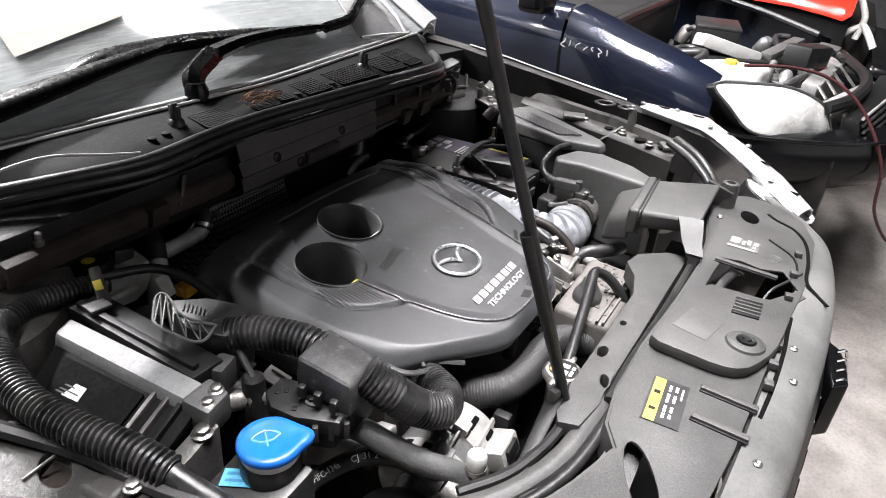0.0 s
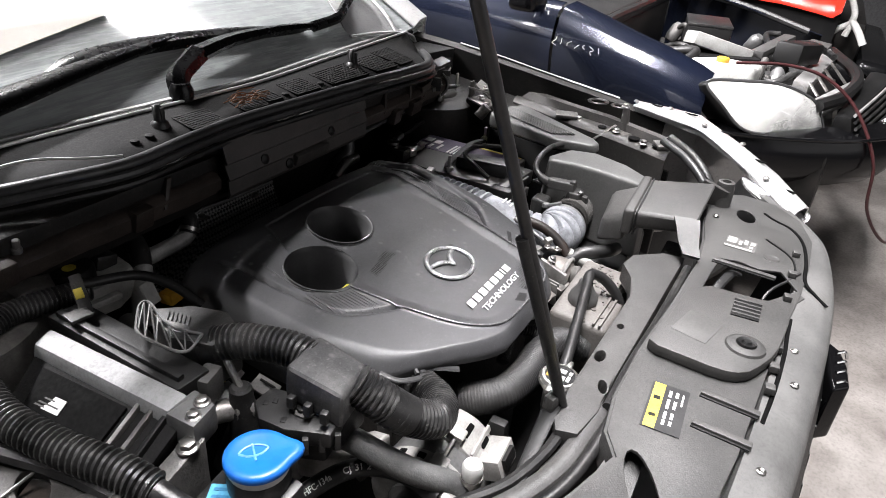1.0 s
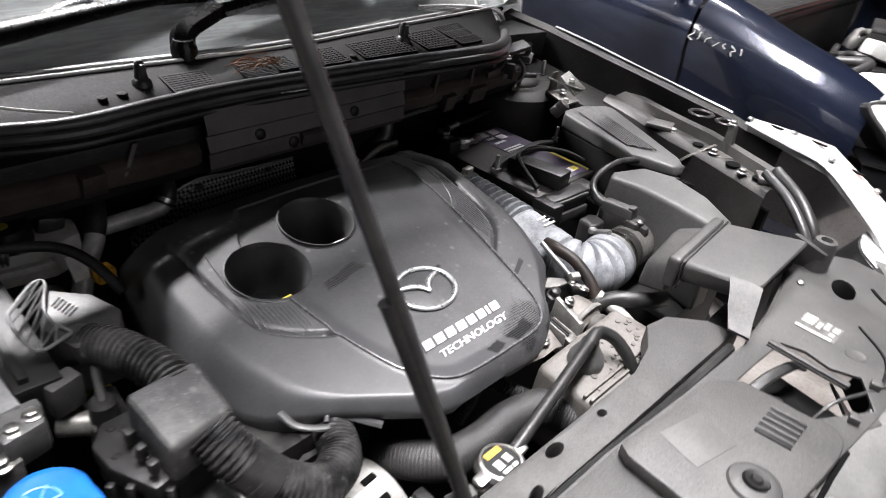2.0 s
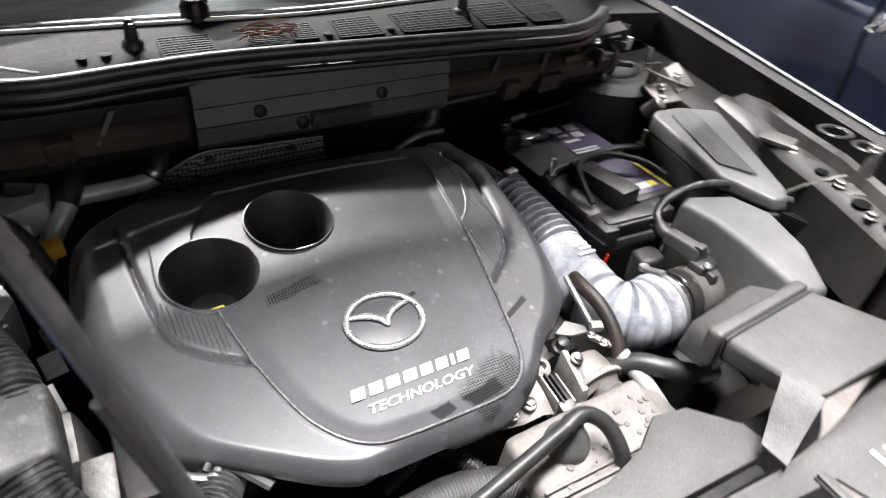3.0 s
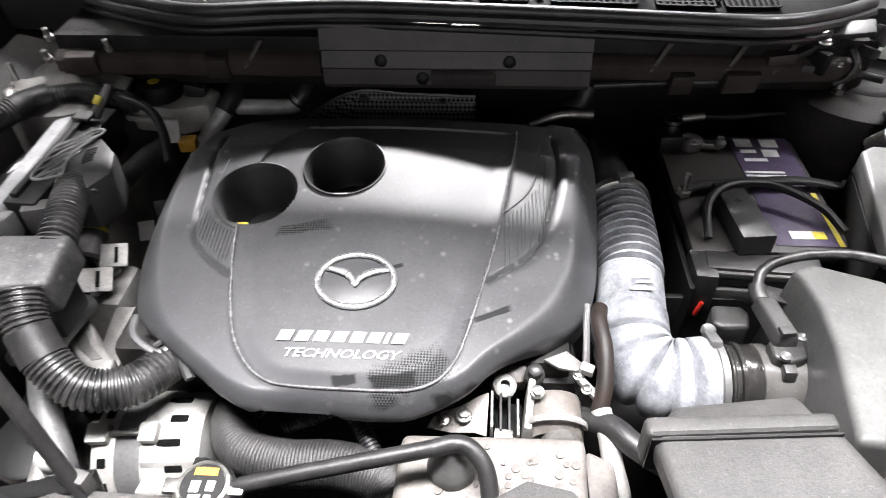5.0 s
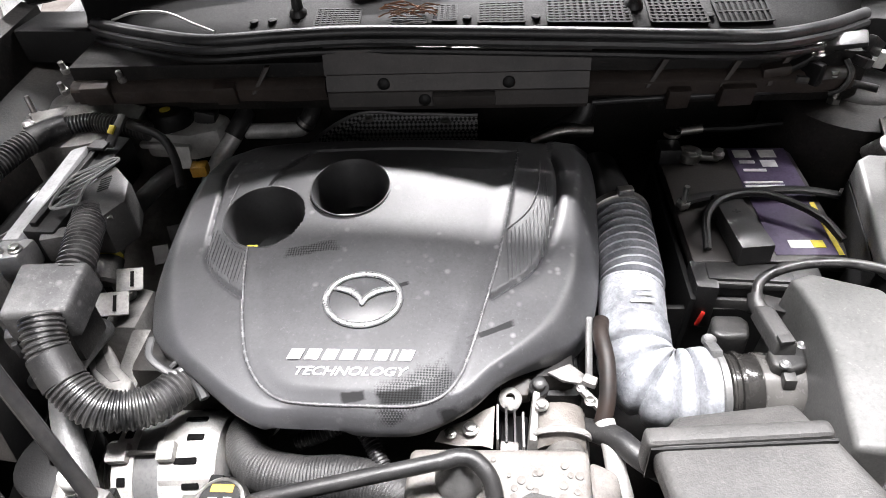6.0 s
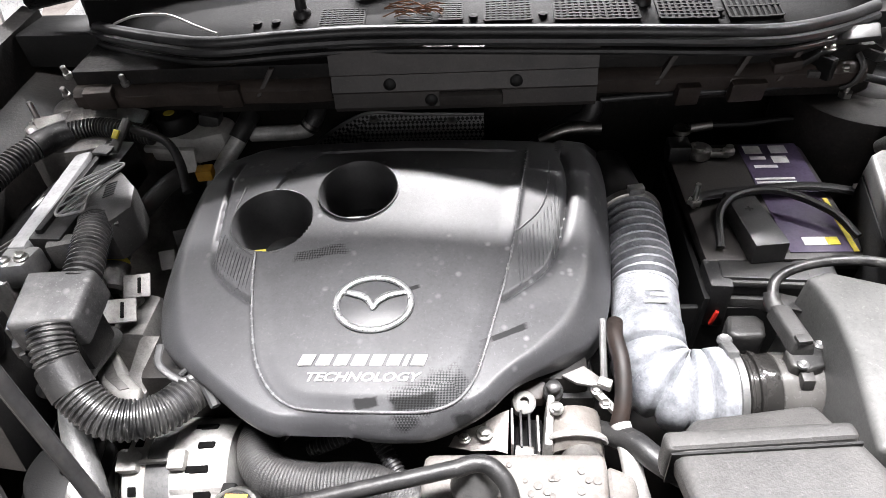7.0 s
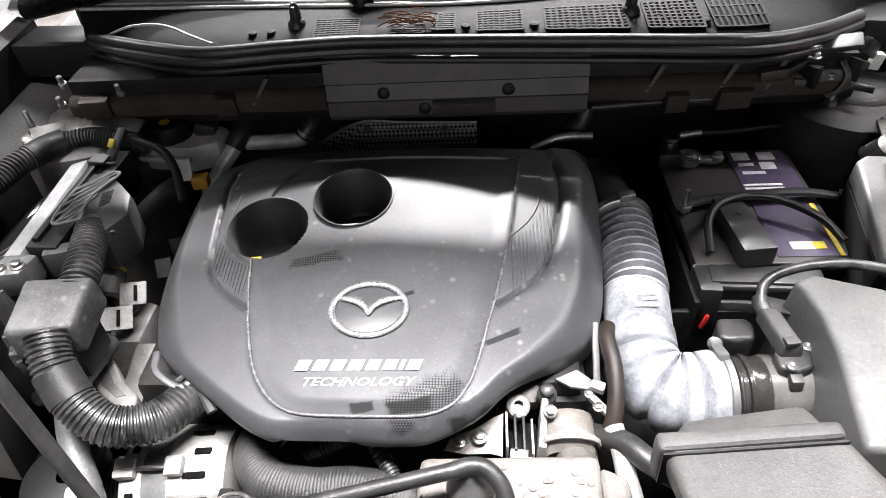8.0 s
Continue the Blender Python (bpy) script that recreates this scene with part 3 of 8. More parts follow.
def car_shell():
    car = thing("silver_suv", (0.08, 0.1, 0.0), "silver-white SUV body shell with its engine bay open", "car")
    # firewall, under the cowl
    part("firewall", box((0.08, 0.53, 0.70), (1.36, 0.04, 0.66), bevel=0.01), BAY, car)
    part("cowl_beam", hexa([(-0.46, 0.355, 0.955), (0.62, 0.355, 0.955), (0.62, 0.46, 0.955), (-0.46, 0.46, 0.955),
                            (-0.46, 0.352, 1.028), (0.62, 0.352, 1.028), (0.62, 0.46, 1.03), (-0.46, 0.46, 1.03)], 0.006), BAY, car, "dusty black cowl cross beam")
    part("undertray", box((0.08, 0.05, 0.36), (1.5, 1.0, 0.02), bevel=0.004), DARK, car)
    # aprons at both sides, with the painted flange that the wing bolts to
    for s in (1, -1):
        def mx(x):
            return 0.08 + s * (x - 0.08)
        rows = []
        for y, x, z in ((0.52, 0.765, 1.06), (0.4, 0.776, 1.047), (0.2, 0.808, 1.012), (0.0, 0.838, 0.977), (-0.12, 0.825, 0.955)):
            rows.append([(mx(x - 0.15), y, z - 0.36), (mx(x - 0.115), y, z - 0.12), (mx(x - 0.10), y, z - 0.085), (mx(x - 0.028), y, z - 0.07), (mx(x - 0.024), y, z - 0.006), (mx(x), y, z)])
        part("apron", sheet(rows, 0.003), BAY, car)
        edge = [(mx(0.776), 0.40, 1.049), (mx(0.792), 0.3, 1.033), (mx(0.808), 0.2, 1.014), (mx(0.838), 0.0, 0.979)]
        part("apron_flange", tube(edge, 0.0038, 8, flat=0.5), PAINT, car, "silver-white painted apron flange")
        cx, cy = (0.645, 0.395) if s > 0 else (-0.475, 0.385)
        tower = lathe([(0.125, 0.56), (0.118, 0.90), (0.108, 0.945), (0.085, 0.957), (0.055, 0.955), (0.05, 0.962), (0.03, 0.968), (0.001, 0.97)], (cx, cy, 0), sides=40)
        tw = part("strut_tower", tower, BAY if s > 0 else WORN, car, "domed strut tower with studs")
        for a in (100, 220, 340):
            bx, by = cx + 0.072 * math.cos(radians(a)), cy + 0.072 * math.sin(radians(a))
            part("stud", joined(lathe([(0.004, 0.95), (0.004, 0.99), (0.003, 0.992)], (bx, by, 0), sides=10), lathe([(0.009, 0.953), (0.009, 0.964)], (bx, by, 0), sides=6)), STEEL, tw, "bare steel stud and nut")
    # front corner of the far side: painted wing panel and lamp bracket
    rows = []
    for inner, outer in (((0.779, -0.053, 0.978), (0.846, -0.037, 0.975)), ((0.723, -0.154, 0.968), (0.88, -0.108, 0.97)), ((0.689, -0.229, 0.958), (0.897, -0.183, 0.962)), ((0.628, -0.287, 0.945), (0.789, -0.293, 0.945)), ((0.559, -0.339, 0.934), (0.695, -0.375, 0.932)), ((0.473, -0.399, 0.922), (0.587, -0.443, 0.918))):
        o = Vector(outer)
        i = Vector(inner).lerp(o, 0.42)
        rows.append([i + Vector((0, 0, -0.012)), i, i.lerp(o, 0.3) + Vector((0, 0, 0.006)), i.lerp(o, 0.7) + Vector((0, 0, 0.007)), o, o + Vector((0.03, 0, -0.05)), o + Vector((0.04, 0, -0.20))])
    wc = part("wing_corner", sheet(rows, 0.003), PAINT, car, "silver-white painted wing corner")
    # slots as proud black plates coloured like their shade, creases and screws in the corner
    for row, u, l, w, a in ((0, 0.62, 0.07, 0.005, -30), (1, 0.66, 0.08, 0.004, -32), (2, 0.70, 0.07, 0.006, -40), (3, 0.66, 0.06, 0.007, -44), (4, 0.62, 0.04, 0.006, -44)):
        i, o = (rows[row][1] + rows[row + 1][1]) / 2, (rows[row][4] + rows[row + 1][4]) / 2
        p = i.lerp(o, u) + Vector((0, 0, 0.0065))
        tilt = math.degrees(math.atan2(o.z - i.z, (o - i).length))
        part("slot", box(p, (w, l * 0.8, 0.003), (-8, -tilt, a), 0.001), VOID, wc, "black plate for a shaded slot")
    for row, u in ((0, 0.3), (1, 0.6), (2, 0.2), (3, 0.85), (4, 0.15)):
        p = rows[row][1].lerp(rows[row][4], u) + Vector((0, 0, 0.007))
        part("screw", lathe([(0.006, 0), (0.006, 0.003), (0.003, 0.005)], p, sides=12), STEEL, wc)
    part("inner_lip", tube([r[1] + Vector((-0.004, 0.004, 0.002)) for r in rows], 0.0035, 6, 4), PAINT, wc)
    # open bonnet above, held up by the rod
    rows = []
    for k in range(7):
        u = k / 6
        w = 0.70 - 0.06 * u
        rows.append([(0.08 + w * q, 0.60 - 0.60 * u * (1 - 0.05 * q * q), 1.325 + 0.80 * u * (1 - 0.05 * q * q) - 0.03 * q * q * (1 - u)) for q in (-1, -0.8, -0.5, 0, 0.5, 0.8, 1)])
    part("bonnet", sheet(rows, 0.025), PAINT, car, "raised silver-white bonnet")
    part("bonnet_liner", sheet([[(x, y - 0.032, z - 0.012) for x, y, z in r] for r in rows], 0.004), MATT, car, "black felt liner under the bonnet")
    # windscreen, pillar foot and dashboard behind it
    rows = []
    for k in range(8):
        u = k / 7
        rows.append([(0.08 + (0.68 - 0.05 * u) * q, 0.50 + 0.75 * u - 0.036 * (1 - q * q), 1.080 + 0.44 * u) for q in (-1, -0.8, -0.6, -0.4, -0.2, 0, 0.2, 0.4, 0.6, 0.8, 1)])
    ws = part("windscreen", sheet(rows, 0.005), STREAKED_SCREEN, car, "dusty windscreen with reflections put into its pale film")
    ws.visible_shadow = False
    for s in (1, -1):
        rows = []
        for k in range(6):
            u = k / 5
            x = 0.08 + s * (0.645 - 0.05 * u)
            y, z = 0.50 + 0.75 * u, 1.085 + 0.44 * u
            rows.append([(x - s * 0.03, y - 0.012, z), (x, y - 0.01, z + 0.012), (x + s * 0.05, y, z + 0.012), (x + s * 0.08, y + 0.02, z - 0.02), (x + s * 0.10, y + 0.02, z - 0.14)])
        part("pillar", sheet(rows, 0.004), PAINT, car, "silver-white screen pillar")
    # painted corner between the far end of the screen and the wing, with its flange
    rows = [[Vector((0.445, 0.500, 1.092)), Vector((0.52, 0.488, 1.090)), Vector((0.60, 0.480, 1.082)), Vector((0.665, 0.482, 1.066)), Vector((0.70, 0.492, 1.045))],
            [Vector((0.470, 0.545, 1.128)), Vector((0.54, 0.535, 1.130)), Vector((0.62, 0.530, 1.118)), Vector((0.69, 0.535, 1.094)), Vector((0.725, 0.545, 1.060))],
            [Vector((0.505, 0.620, 1.172)), Vector((0.58, 0.615, 1.172)), Vector((0.655, 0.610, 1.152)), Vector((0.72, 0.615, 1.120)), Vector((0.755, 0.625, 1.075))],
            [Vector((0.545, 0.700, 1.216)), Vector((0.62, 0.695, 1.212)), Vector((0.70, 0.695, 1.185)), Vector((0.755, 0.70, 1.150)), Vector((0.785, 0.71, 1.10))]]
    sc = part("screen_corner", sheet(rows, 0.003), PAINT, car, "silver-white painted screen corner")
    part("flange", tube([r + Vector((0, -0.004, 0.005)) for r in rows[0]], 0.0055, 8, 4, flat=0.6), PAINT, sc)
    part("crease", tube([rows[k][2] + Vector((0, -0.002, 0.003)) for k in range(4)], 0.004, 6, 4), PAINT, sc)
    # black block in place of the drain slot's shade
    part("drain_slot", box((0.705, 0.512, 1.074), (0.012, 0.03, 0.008), (20, 30, 0), 0.002), VOID, sc, "black block for a shaded drain slot")
    part("dashboard", box((0.08, 1.0, 1.02), (1.3, 0.8, 0.12), bevel=0.03), DARK, car)
    rear_body(car, 0.08, 0.78, 0.60, 3.55, PAINT)
    for s in (-1, 1):
        w = part("front_wheel", lathe([(0.20, -0.1), (0.31, -0.10), (0.33, -0.07), (0.33, 0.07), (0.31, 0.10), (0.20, 0.1)], (0.08 + s * 0.70, 0.16, 0.33), (1, 0, 0), 36), TYRE, car)
        part("rim", lathe([(0.05, -0.105), (0.17, -0.09), (0.21, -0.10), (0.21, 0.105), (0.17, 0.09), (0.05, 0.105)], (0.08 + s * 0.71, 0.16, 0.33), (1, 0, 0), 28), ALLOY, w)
    return car


car_shell()

SEALPTS = [(-0.47, 0.47, 1.045), (-0.42, 0.425, 1.055), (-0.32, 0.364, 1.066), (-0.24, 0.338, 1.068), (-0.14, 0.346, 1.069), (-0.04, 0.352, 1.069),
           (0.10, 0.340, 1.07), (0.28, 0.324, 1.07), (0.40, 0.316, 1.068), (0.48, 0.328, 1.062), (0.56, 0.370, 1.054), (0.63, 0.425, 1.046)]


def cowl():
    c = thing("windscreen_scuttle", (0.08, 0.42, 1.06), "black plastic cowl panel with perforated grilles below the windscreen", "cowl panel")
    front = smooth_path(SEALPTS, 6)
    rows = [[], [], [], []]
    for q in front:
        yb = 0.407 + 0.075 * abs(q.x - 0.08)
        rows[0].append(Vector((q.x, q.y + 0.004, q.z - 0.012)))
        rows[1].append(Vector((q.x, q.y + 0.012, q.z - 0.006)))
        rows[2].append(Vector((q.x, q.y * 0.4 + yb * 0.6, q.z + 0.003)))
        rows[3].append(Vector((q.x, yb + 0.02, 1.083)))
    part("panel", sheet(rows, 0.003), MATT, c)
    # two silver strips along the rear of the panel stand for reflected light
    part("edging", tube([(r.x, r.y + 0.002, r.z + 0.002) for r in rows[3][::6]], 0.0026, 8), SILVER, c, "pale strip for light reflected along the cowl edge")
    part("screen_strip", tube([(r.x, r.y + 0.019, r.z + 0.003) for r in rows[3][::6]], 0.0050, 8, flat=0.5), SILVER, c, "pale strip for light reflected along the screen foot")
    part("gutter", sheet([[Vector((r.x, r.y, r.z - 0.004)) for r in rows[3]], [Vector((r.x, r.y + 0.045, r.z - 0.003)) for r in rows[3]]], 0.002), DARK, c)

    def surface(x, u):
        q = min(front, key=lambda p: abs(p.x - x))
        yb = 0.427 + 0.075 * abs(x - 0.08)
        y = q.y + 0.012 + (yb - q.y - 0.012) * u
        return Vector((x, y, q.z - 0.002 + (1.083 - q.z) * u))

    # grilles: real lattices over black plates that stand for the shade below
    for x0, x1, u0, u1, kind in ((-0.105, -0.045, 0.1, 0.62, 0), (0.0, 0.045, 0.15, 0.6, 0), (0.055, 0.085, 0.25, 0.75, 0), (0.115, 0.175, 0.2, 0.75, 0), (0.205, 0.31, 0.2, 0.75, 0), (0.335, 0.405, 0.2, 0.75, 0), (0.42, 0.49, 0.2, 0.8, 1)):
        n = max(3, round((x1 - x0) / 0.0078))
        m = 3 if kind else 8

        def bar(a, b, wide, lift):
            d = (b - a).normalized()
            s = d.cross(Vector((0, 0, 1))).normalized() * (wide / 2)
            low, up = Vector((0, 0, 0.0009)), Vector((0, 0, lift))
            return hexa([a - s + low, b - s + low, b + s + low, a + s + low, a - s + up, b - s + up, b + s + up, a + s + up], 0.0)

        bs = [bar(surface(x0 + (x1 - x0) * k / n, u0), surface(x0 + (x1 - x0) * k / n, u1), 0.0034, 0.0020) for k in range(n + 1)]
        for k in range(m + 1):
            u = u0 + (u1 - u0) * k / m
            bs += [bar(surface(x0 + (x1 - x0) * j / n, u), surface(x0 + (x1 - x0) * (j + 1) / n, u), 0.0034, 0.0021) for j in range(n)]
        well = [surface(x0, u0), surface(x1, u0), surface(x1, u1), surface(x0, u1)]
        part("grille_well", hexa([q + Vector((0, 0, -0.006)) for q in well] + [q + Vector((0, 0, 0.0008)) for q in well], 0.0004), VOID, c, "black plate for the shade under the grille")
        part("grille", joined(*bs), MATT, c, "square-holed black grille")
    # rubber stops
    for x, u in ((-0.132, 0.55), (0.318, 0.6)):
        p = surface(x, u)
        part("rubber_stop", joined(lathe([(0.013, -0.004), (0.012, 0.004), (0.008, 0.008), (0.007, 0.024), (0.003, 0.03)], p, sides=16), box(p + Vector((0, 0, 0.016)), (0.006, 0.02, 0.022), bevel=0.002)), RUBBER, c)
    for x in (-0.19, -0.165, 0.10, 0.19, 0.41):
        p = surface(x, 0.35)
        part("clip", lathe([(0.006, 0), (0.006, 0.002), (0.003, 0.003)], p, sides=14), MATT, c)
    return c, surface


COWL, cowl_at = cowl()
seal = thing("bonnet_seal", (0.08, 0.34, 1.06), "ribbed black rubber bonnet seal along the cowl edge", "seal")
part("bulb", tube(SEALPTS, 0.0085, 10, 8), SEAL, seal)
part("lip", tube([(x, y - 0.011, z - 0.008) for x, y, z in SEALPTS], 0.006, 8, 8), SEAL, seal)
part("lower_lip", tube([(x, y - 0.014, z - 0.02) for x, y, z in SEALPTS], 0.0045, 8, 8), RUBBER, seal)

# dark trim corners at the ends of the cowl
for s, pts in ((1, [(0.60, 0.40), (0.64, 0.42), (0.745, 0.40), (0.75, 0.50), (0.62, 0.50)]), (-1, [(-0.44, 0.44), (-0.60, 0.45), (-0.62, 0.53), (-0.46, 0.52)])):
    solo("cowl_end_trim", prism(pts, 0.99, 1.042, 0.005), DARK, "black plastic trim at the end of the cowl", "trim")


def shield():
    s = thing("cowl_shield", (0.085, 0.32, 0.975), "black plastic shield clipped in front of the cowl beam", "shield")
    prof = [(0.350, 1.056), (0.334, 1.052), (0.326, 1.022), (0.331, 1.018), (0.324, 0.998), (0.327, 0.994), (0.325, 0.974), (0.331, 0.966)]
    rows = []
    for k in range(25):
        x = -0.09 + 0.35 * k / 24
        rows.append([Vector((x, y, z)) for y, z in prof])
    part("panel", sheet(rows, 0.003, smooth=False), SHIELD, s)
    part("top_lip", tube([(-0.088, 0.338, 1.0565), (0.07, 0.338, 1.0565), (0.075, 0.338, 1.051), (0.12, 0.338, 1.051), (0.125, 0.338, 1.0565), (0.258, 0.338, 1.0565)], 0.0022, 6, 4), SEAL, s, "glossy worn lip")
    part("pocket", box((0.095, 0.324, 0.985), (0.085, 0.012, 0.02), (18, 0, 0), 0.004), SHIELD, s, "raised grip pocket")
    for x, z in ((-0.012, 1.006), (0.155, 1.006), (0.042, 0.983)):
        part("clip", lathe([(0.0085, 0), (0.0085, 0.002), (0.005, 0.004)], (x, 0.328 if z > 1 else 0.326, z), (0, -1, 0.15), 16), DARK, s)
    return s


shield()
solo("drain_tube", tube([(-0.415, 0.43, 1.062), (-0.37, 0.415, 1.078), (-0.32, 0.405, 1.081), (-0.27, 0.375, 1.076), (-0.235, 0.352, 1.074)], 0.0018, 6, 8), MILKY, "thin pale tube lying across the cowl", "tube")


def wipers():
    a = thing("wiper_arm", (-0.02, 0.475, 1.09), "black wiper arm with rubber blade across the windscreen foot", "wiper", group="wipers")
    part("hub", joined(lathe([(0.018, 0), (0.018, 0.03), (0.013, 0.04)], (-0.048, 0.452, 1.068), sides=20)), WIPER, a)
    part("knuckle", tube([(-0.050, 0.450, 1.090), (-0.038, 0.466, 1.112), (0.006, 0.486, 1.124), (0.03, 0.497, 1.129)], lambda u: 0.0165 + 0.002 * u, 6, flat=0.8), WIPER, a)
    part("arm", tube([(0.03, 0.497, 1.129), (0.12, 0.513, 1.135), (0.25, 0.525, 1.132), (0.36, 0.526, 1.125)], lambda u: 0.0185 - 0.008 * u, 6, flat=0.7), WIPER, a, "satin black arm")
    part("blade", tube([(-0.20, 0.548, 1.118), (-0.12, 0.566, 1.133), (0.03, 0.566, 1.135), (0.18, 0.55, 1.13), (0.33, 0.530, 1.122), (0.37, 0.526, 1.12)], lambda u: 0.004 + 0.020 * math.sin(math.pi * min(1, u * 1.1 + 0.10)) ** 0.5, 10, flat=0.6), WIPER, a)
    b = thing("wiper_arm", (-0.4, 0.5, 1.09), "glossy black wiper arm lying low on the windscreen", "wiper", group="wipers")
    part("arm", tube([(-0.55, 0.48, 1.09), (-0.40, 0.497, 1.108), (-0.25, 0.515, 1.122), (-0.12, 0.538, 1.132), (0.04, 0.565, 1.142)], lambda u: 0.034 - 0.020 * u, 12, flat=0.55), WIPER, b)
    c = thing("wiper_arm", (0.36, 0.52, 1.12), "black far end of the wiper arm with hooked tip", "wiper", group="wipers")
    part("arm", tube([(0.36, 0.525, 1.124), (0.45, 0.535, 1.128), (0.52, 0.565, 1.14), (0.60, 0.60, 1.16)], 0.011, 8), WIPER, c)


wipers()
paper = sheet([[(-0.235, 0.586, 1.153), (-0.02, 0.622, 1.181)], [(-0.215, 0.69, 1.216), (-0.02, 0.708, 1.231)]], 0.0006)
solo("paper_sheet", paper, PAPER, "blank white paper sheet lying on the windscreen", "paper")


# ---- the front panel ----
def shroud():
    s = thing("radiator_shroud", (0.1, -0.36, 0.90), "dusty grey plastic radiator top shroud", "shroud")
    outer = [(-0.36, -0.26), (-0.30, -0.285), (-0.235, -0.306), (-0.205, -0.288), (-0.147, -0.281), (-0.045, -0.284), (0.08, -0.296), (0.21, -0.304), (0.30, -0.298), (0.37, -0.287), (0.45, -0.268),
             (0.50, -0.275), (0.535, -0.33), (0.525, -0.385), (0.475, -0.43), (0.40, -0.452), (0.30, -0.452), (0.214, -0.446), (0.088, -0.431), (-0.014, -0.421), (-0.17, -0.409), (-0.25, -0.398), (-0.36, -0.35)]
    latch = [(0.195, -0.325), (0.145, -0.322), (0.138, -0.39), (0.16, -0.405), (0.215, -0.44), (0.262, -0.415), (0.25, -0.385), (0.258, -0.355), (0.25, -0.33)]
    holes = [latch, oval(0.437, -0.345, 0.026, 0.015, 18, 0.3), oval(-0.262, -0.338, 0.05, 0.014, 18, 0.45)]
    part("panel", plate(outer, holes, 0.932, 0.004, bevel=0.0012), GREY, s)
    part("skirt", sheet([[(x, y, 0.930) for x, y in outer[:11]], [(x, y + 0.004, 0.895) for x, y in outer[:11]]], 0.003), GREY, s)
    lid = [(0.10, -0.305), (0.02, -0.298), (-0.045, -0.288), (-0.053, -0.30), (-0.058, -0.36), (-0.057, -0.378), (-0.052, -0.391), (-0.042, -0.402), (-0.025, -0.411), (0.0, -0.421), (0.025, -0.427), (0.06, -0.431), (0.10, -0.434), (0.122, -0.432), (0.134, -0.423), (0.136, -0.41), (0.131, -0.395), (0.128, -0.33)]
    part("lid", prism(lid, 0.9325, 0.948, 0.004), GREY, s)
    for k in range(5):
        part("vent_slot", box((0.070 + 0.0092 * k, -0.382, 0.9488), (0.0050, 0.034, 0.002), (0, 0, 4), 0.0006), DARK, s)
        part("vent_rib", box((0.0745 + 0.0092 * k, -0.382, 0.9490), (0.0032, 0.034, 0.003), (0, 0, 4), 0.0008), GREY, s)
    part("plug_seat", lathe([(0.024, 0), (0.022, 0.004), (0.015, 0.0065), (0.012, 0.006), (0.011, 0.002)], (0.004, -0.391, 0.947), sides=32), GREY, s)
    part("plug", lathe([(0.0115, 0.006), (0.0105, 0.0085), (0.006, 0.0075), (0.004, 0.010), (0.001, 0.010)], (0.004, -0.391, 0.947), sides=24), DARK, s, "round black push plug")
    part("clean_patch", box((0.014, -0.334, 0.9481), (0.056, 0.044, 0.0010), (0, 0, -14), 0.0004), material("wiped_plastic", (0.085, 0.083, 0.081), 0.5, scale=20, fine=500, bump=0.2, dust=0.4, dust_colour=(0.11, 0.108, 0.104), specks=0.4), s, "paler wiped patch")
    for x, y, l in ((-0.092, -0.391, 0.062), (-0.146, -0.39, 0.06), (0.235, -0.365, 0.09)):
        part("rib", box((x, y, 0.9335), (0.009, l, 0.005), (0, 0, -4), 0.002), GREY, s)
        part("rib_groove", box((x - 0.0065, y + 0.001, 0.9326), (0.003, l * 0.98, 0.002), (0, 0, -4), 0.0005), DARK, s)
    # slotted lugs by the front groove
    for k in range(7):
        x = 0.33 - 0.075 * k if k < 4 else 0.09 - 0.045 * (k - 3)
        part("lug", box((x, -0.4305 + 0.012 * (0.33 - x), 0.936), (0.012, 0.011, 0.009), (0, 0, 8), 0.002), GREY, s)
    # warning label: yellow band, dark field, unreadable print
    m = Matrix.Translation((-0.139, -0.332, 0.9325)) @ Matrix.Rotation(radians(92.5), 4, "Z")
    lab = part("label", bars([(0, 0, 0.040, 0.078)], m, 0.0006), material("label_black", (0.014, 0.014, 0.015), 0.45, scale=50, bump=0.02, dust=0.05), s, "black and yellow warning label")
    part("label_band", bars([(0.0115, 0, 0.012, 0.076)], m, 0.0010), YELLOW, lab)
    for b in ((0.0115, -0.012, 0.007, 0.006), (0.0115, 0.018, 0.007, 0.005)):
        part("label_mark", bars([b], m, 0.0013), DARK, lab)
    rows = []
    for c, x in enumerate((-0.001, -0.008)):
        for y, w in ((0.024, 0.008), (0.012, 0.012), (-0.007, 0.016), (-0.025, 0.011)):
            rows.append((x, y - 0.001 * c, 0.0032, w * (1 - 0.15 * c)))
    rows += [(-0.0145, y, 0.002, 0.02) for y in (-0.02,)]
    part("label_print", bars(rows, m, 0.0010), WHITE, lab)
    # fitting sticker at the far end
    m = Matrix.Translation((0.318, -0.351, 0.9325)) @ Matrix.Rotation(radians(88), 4, "Z")
    st = part("sticker", bars([(0, 0, 0.046, 0.040)], m, 0.0003), material("faded_sticker", (0.070, 0.068, 0.066), 0.5, scale=70, dust=0.3), s, "faded grey sticker with worn white print")
    worn = material("worn_white_print", (0.40, 0.39, 0.37), 0.5, scale=90, dust=0.5, dust_colour=(0.10, 0.098, 0.095), grit=0.5)
    for x, y, a, b in ((0.002, 0.016, 0.042, 0.007), (0.014, -0.008, 0.014, 0.022), (0.001, -0.004, 0.005, 0.016), (-0.007, -0.010, 0.006, 0.018), (-0.016, 0.004, 0.006, 0.008), (-0.017, -0.010, 0.007, 0.012)):
        part("sticker_print", bars([(x, y, a, b)], m, 0.0006), worn, st)
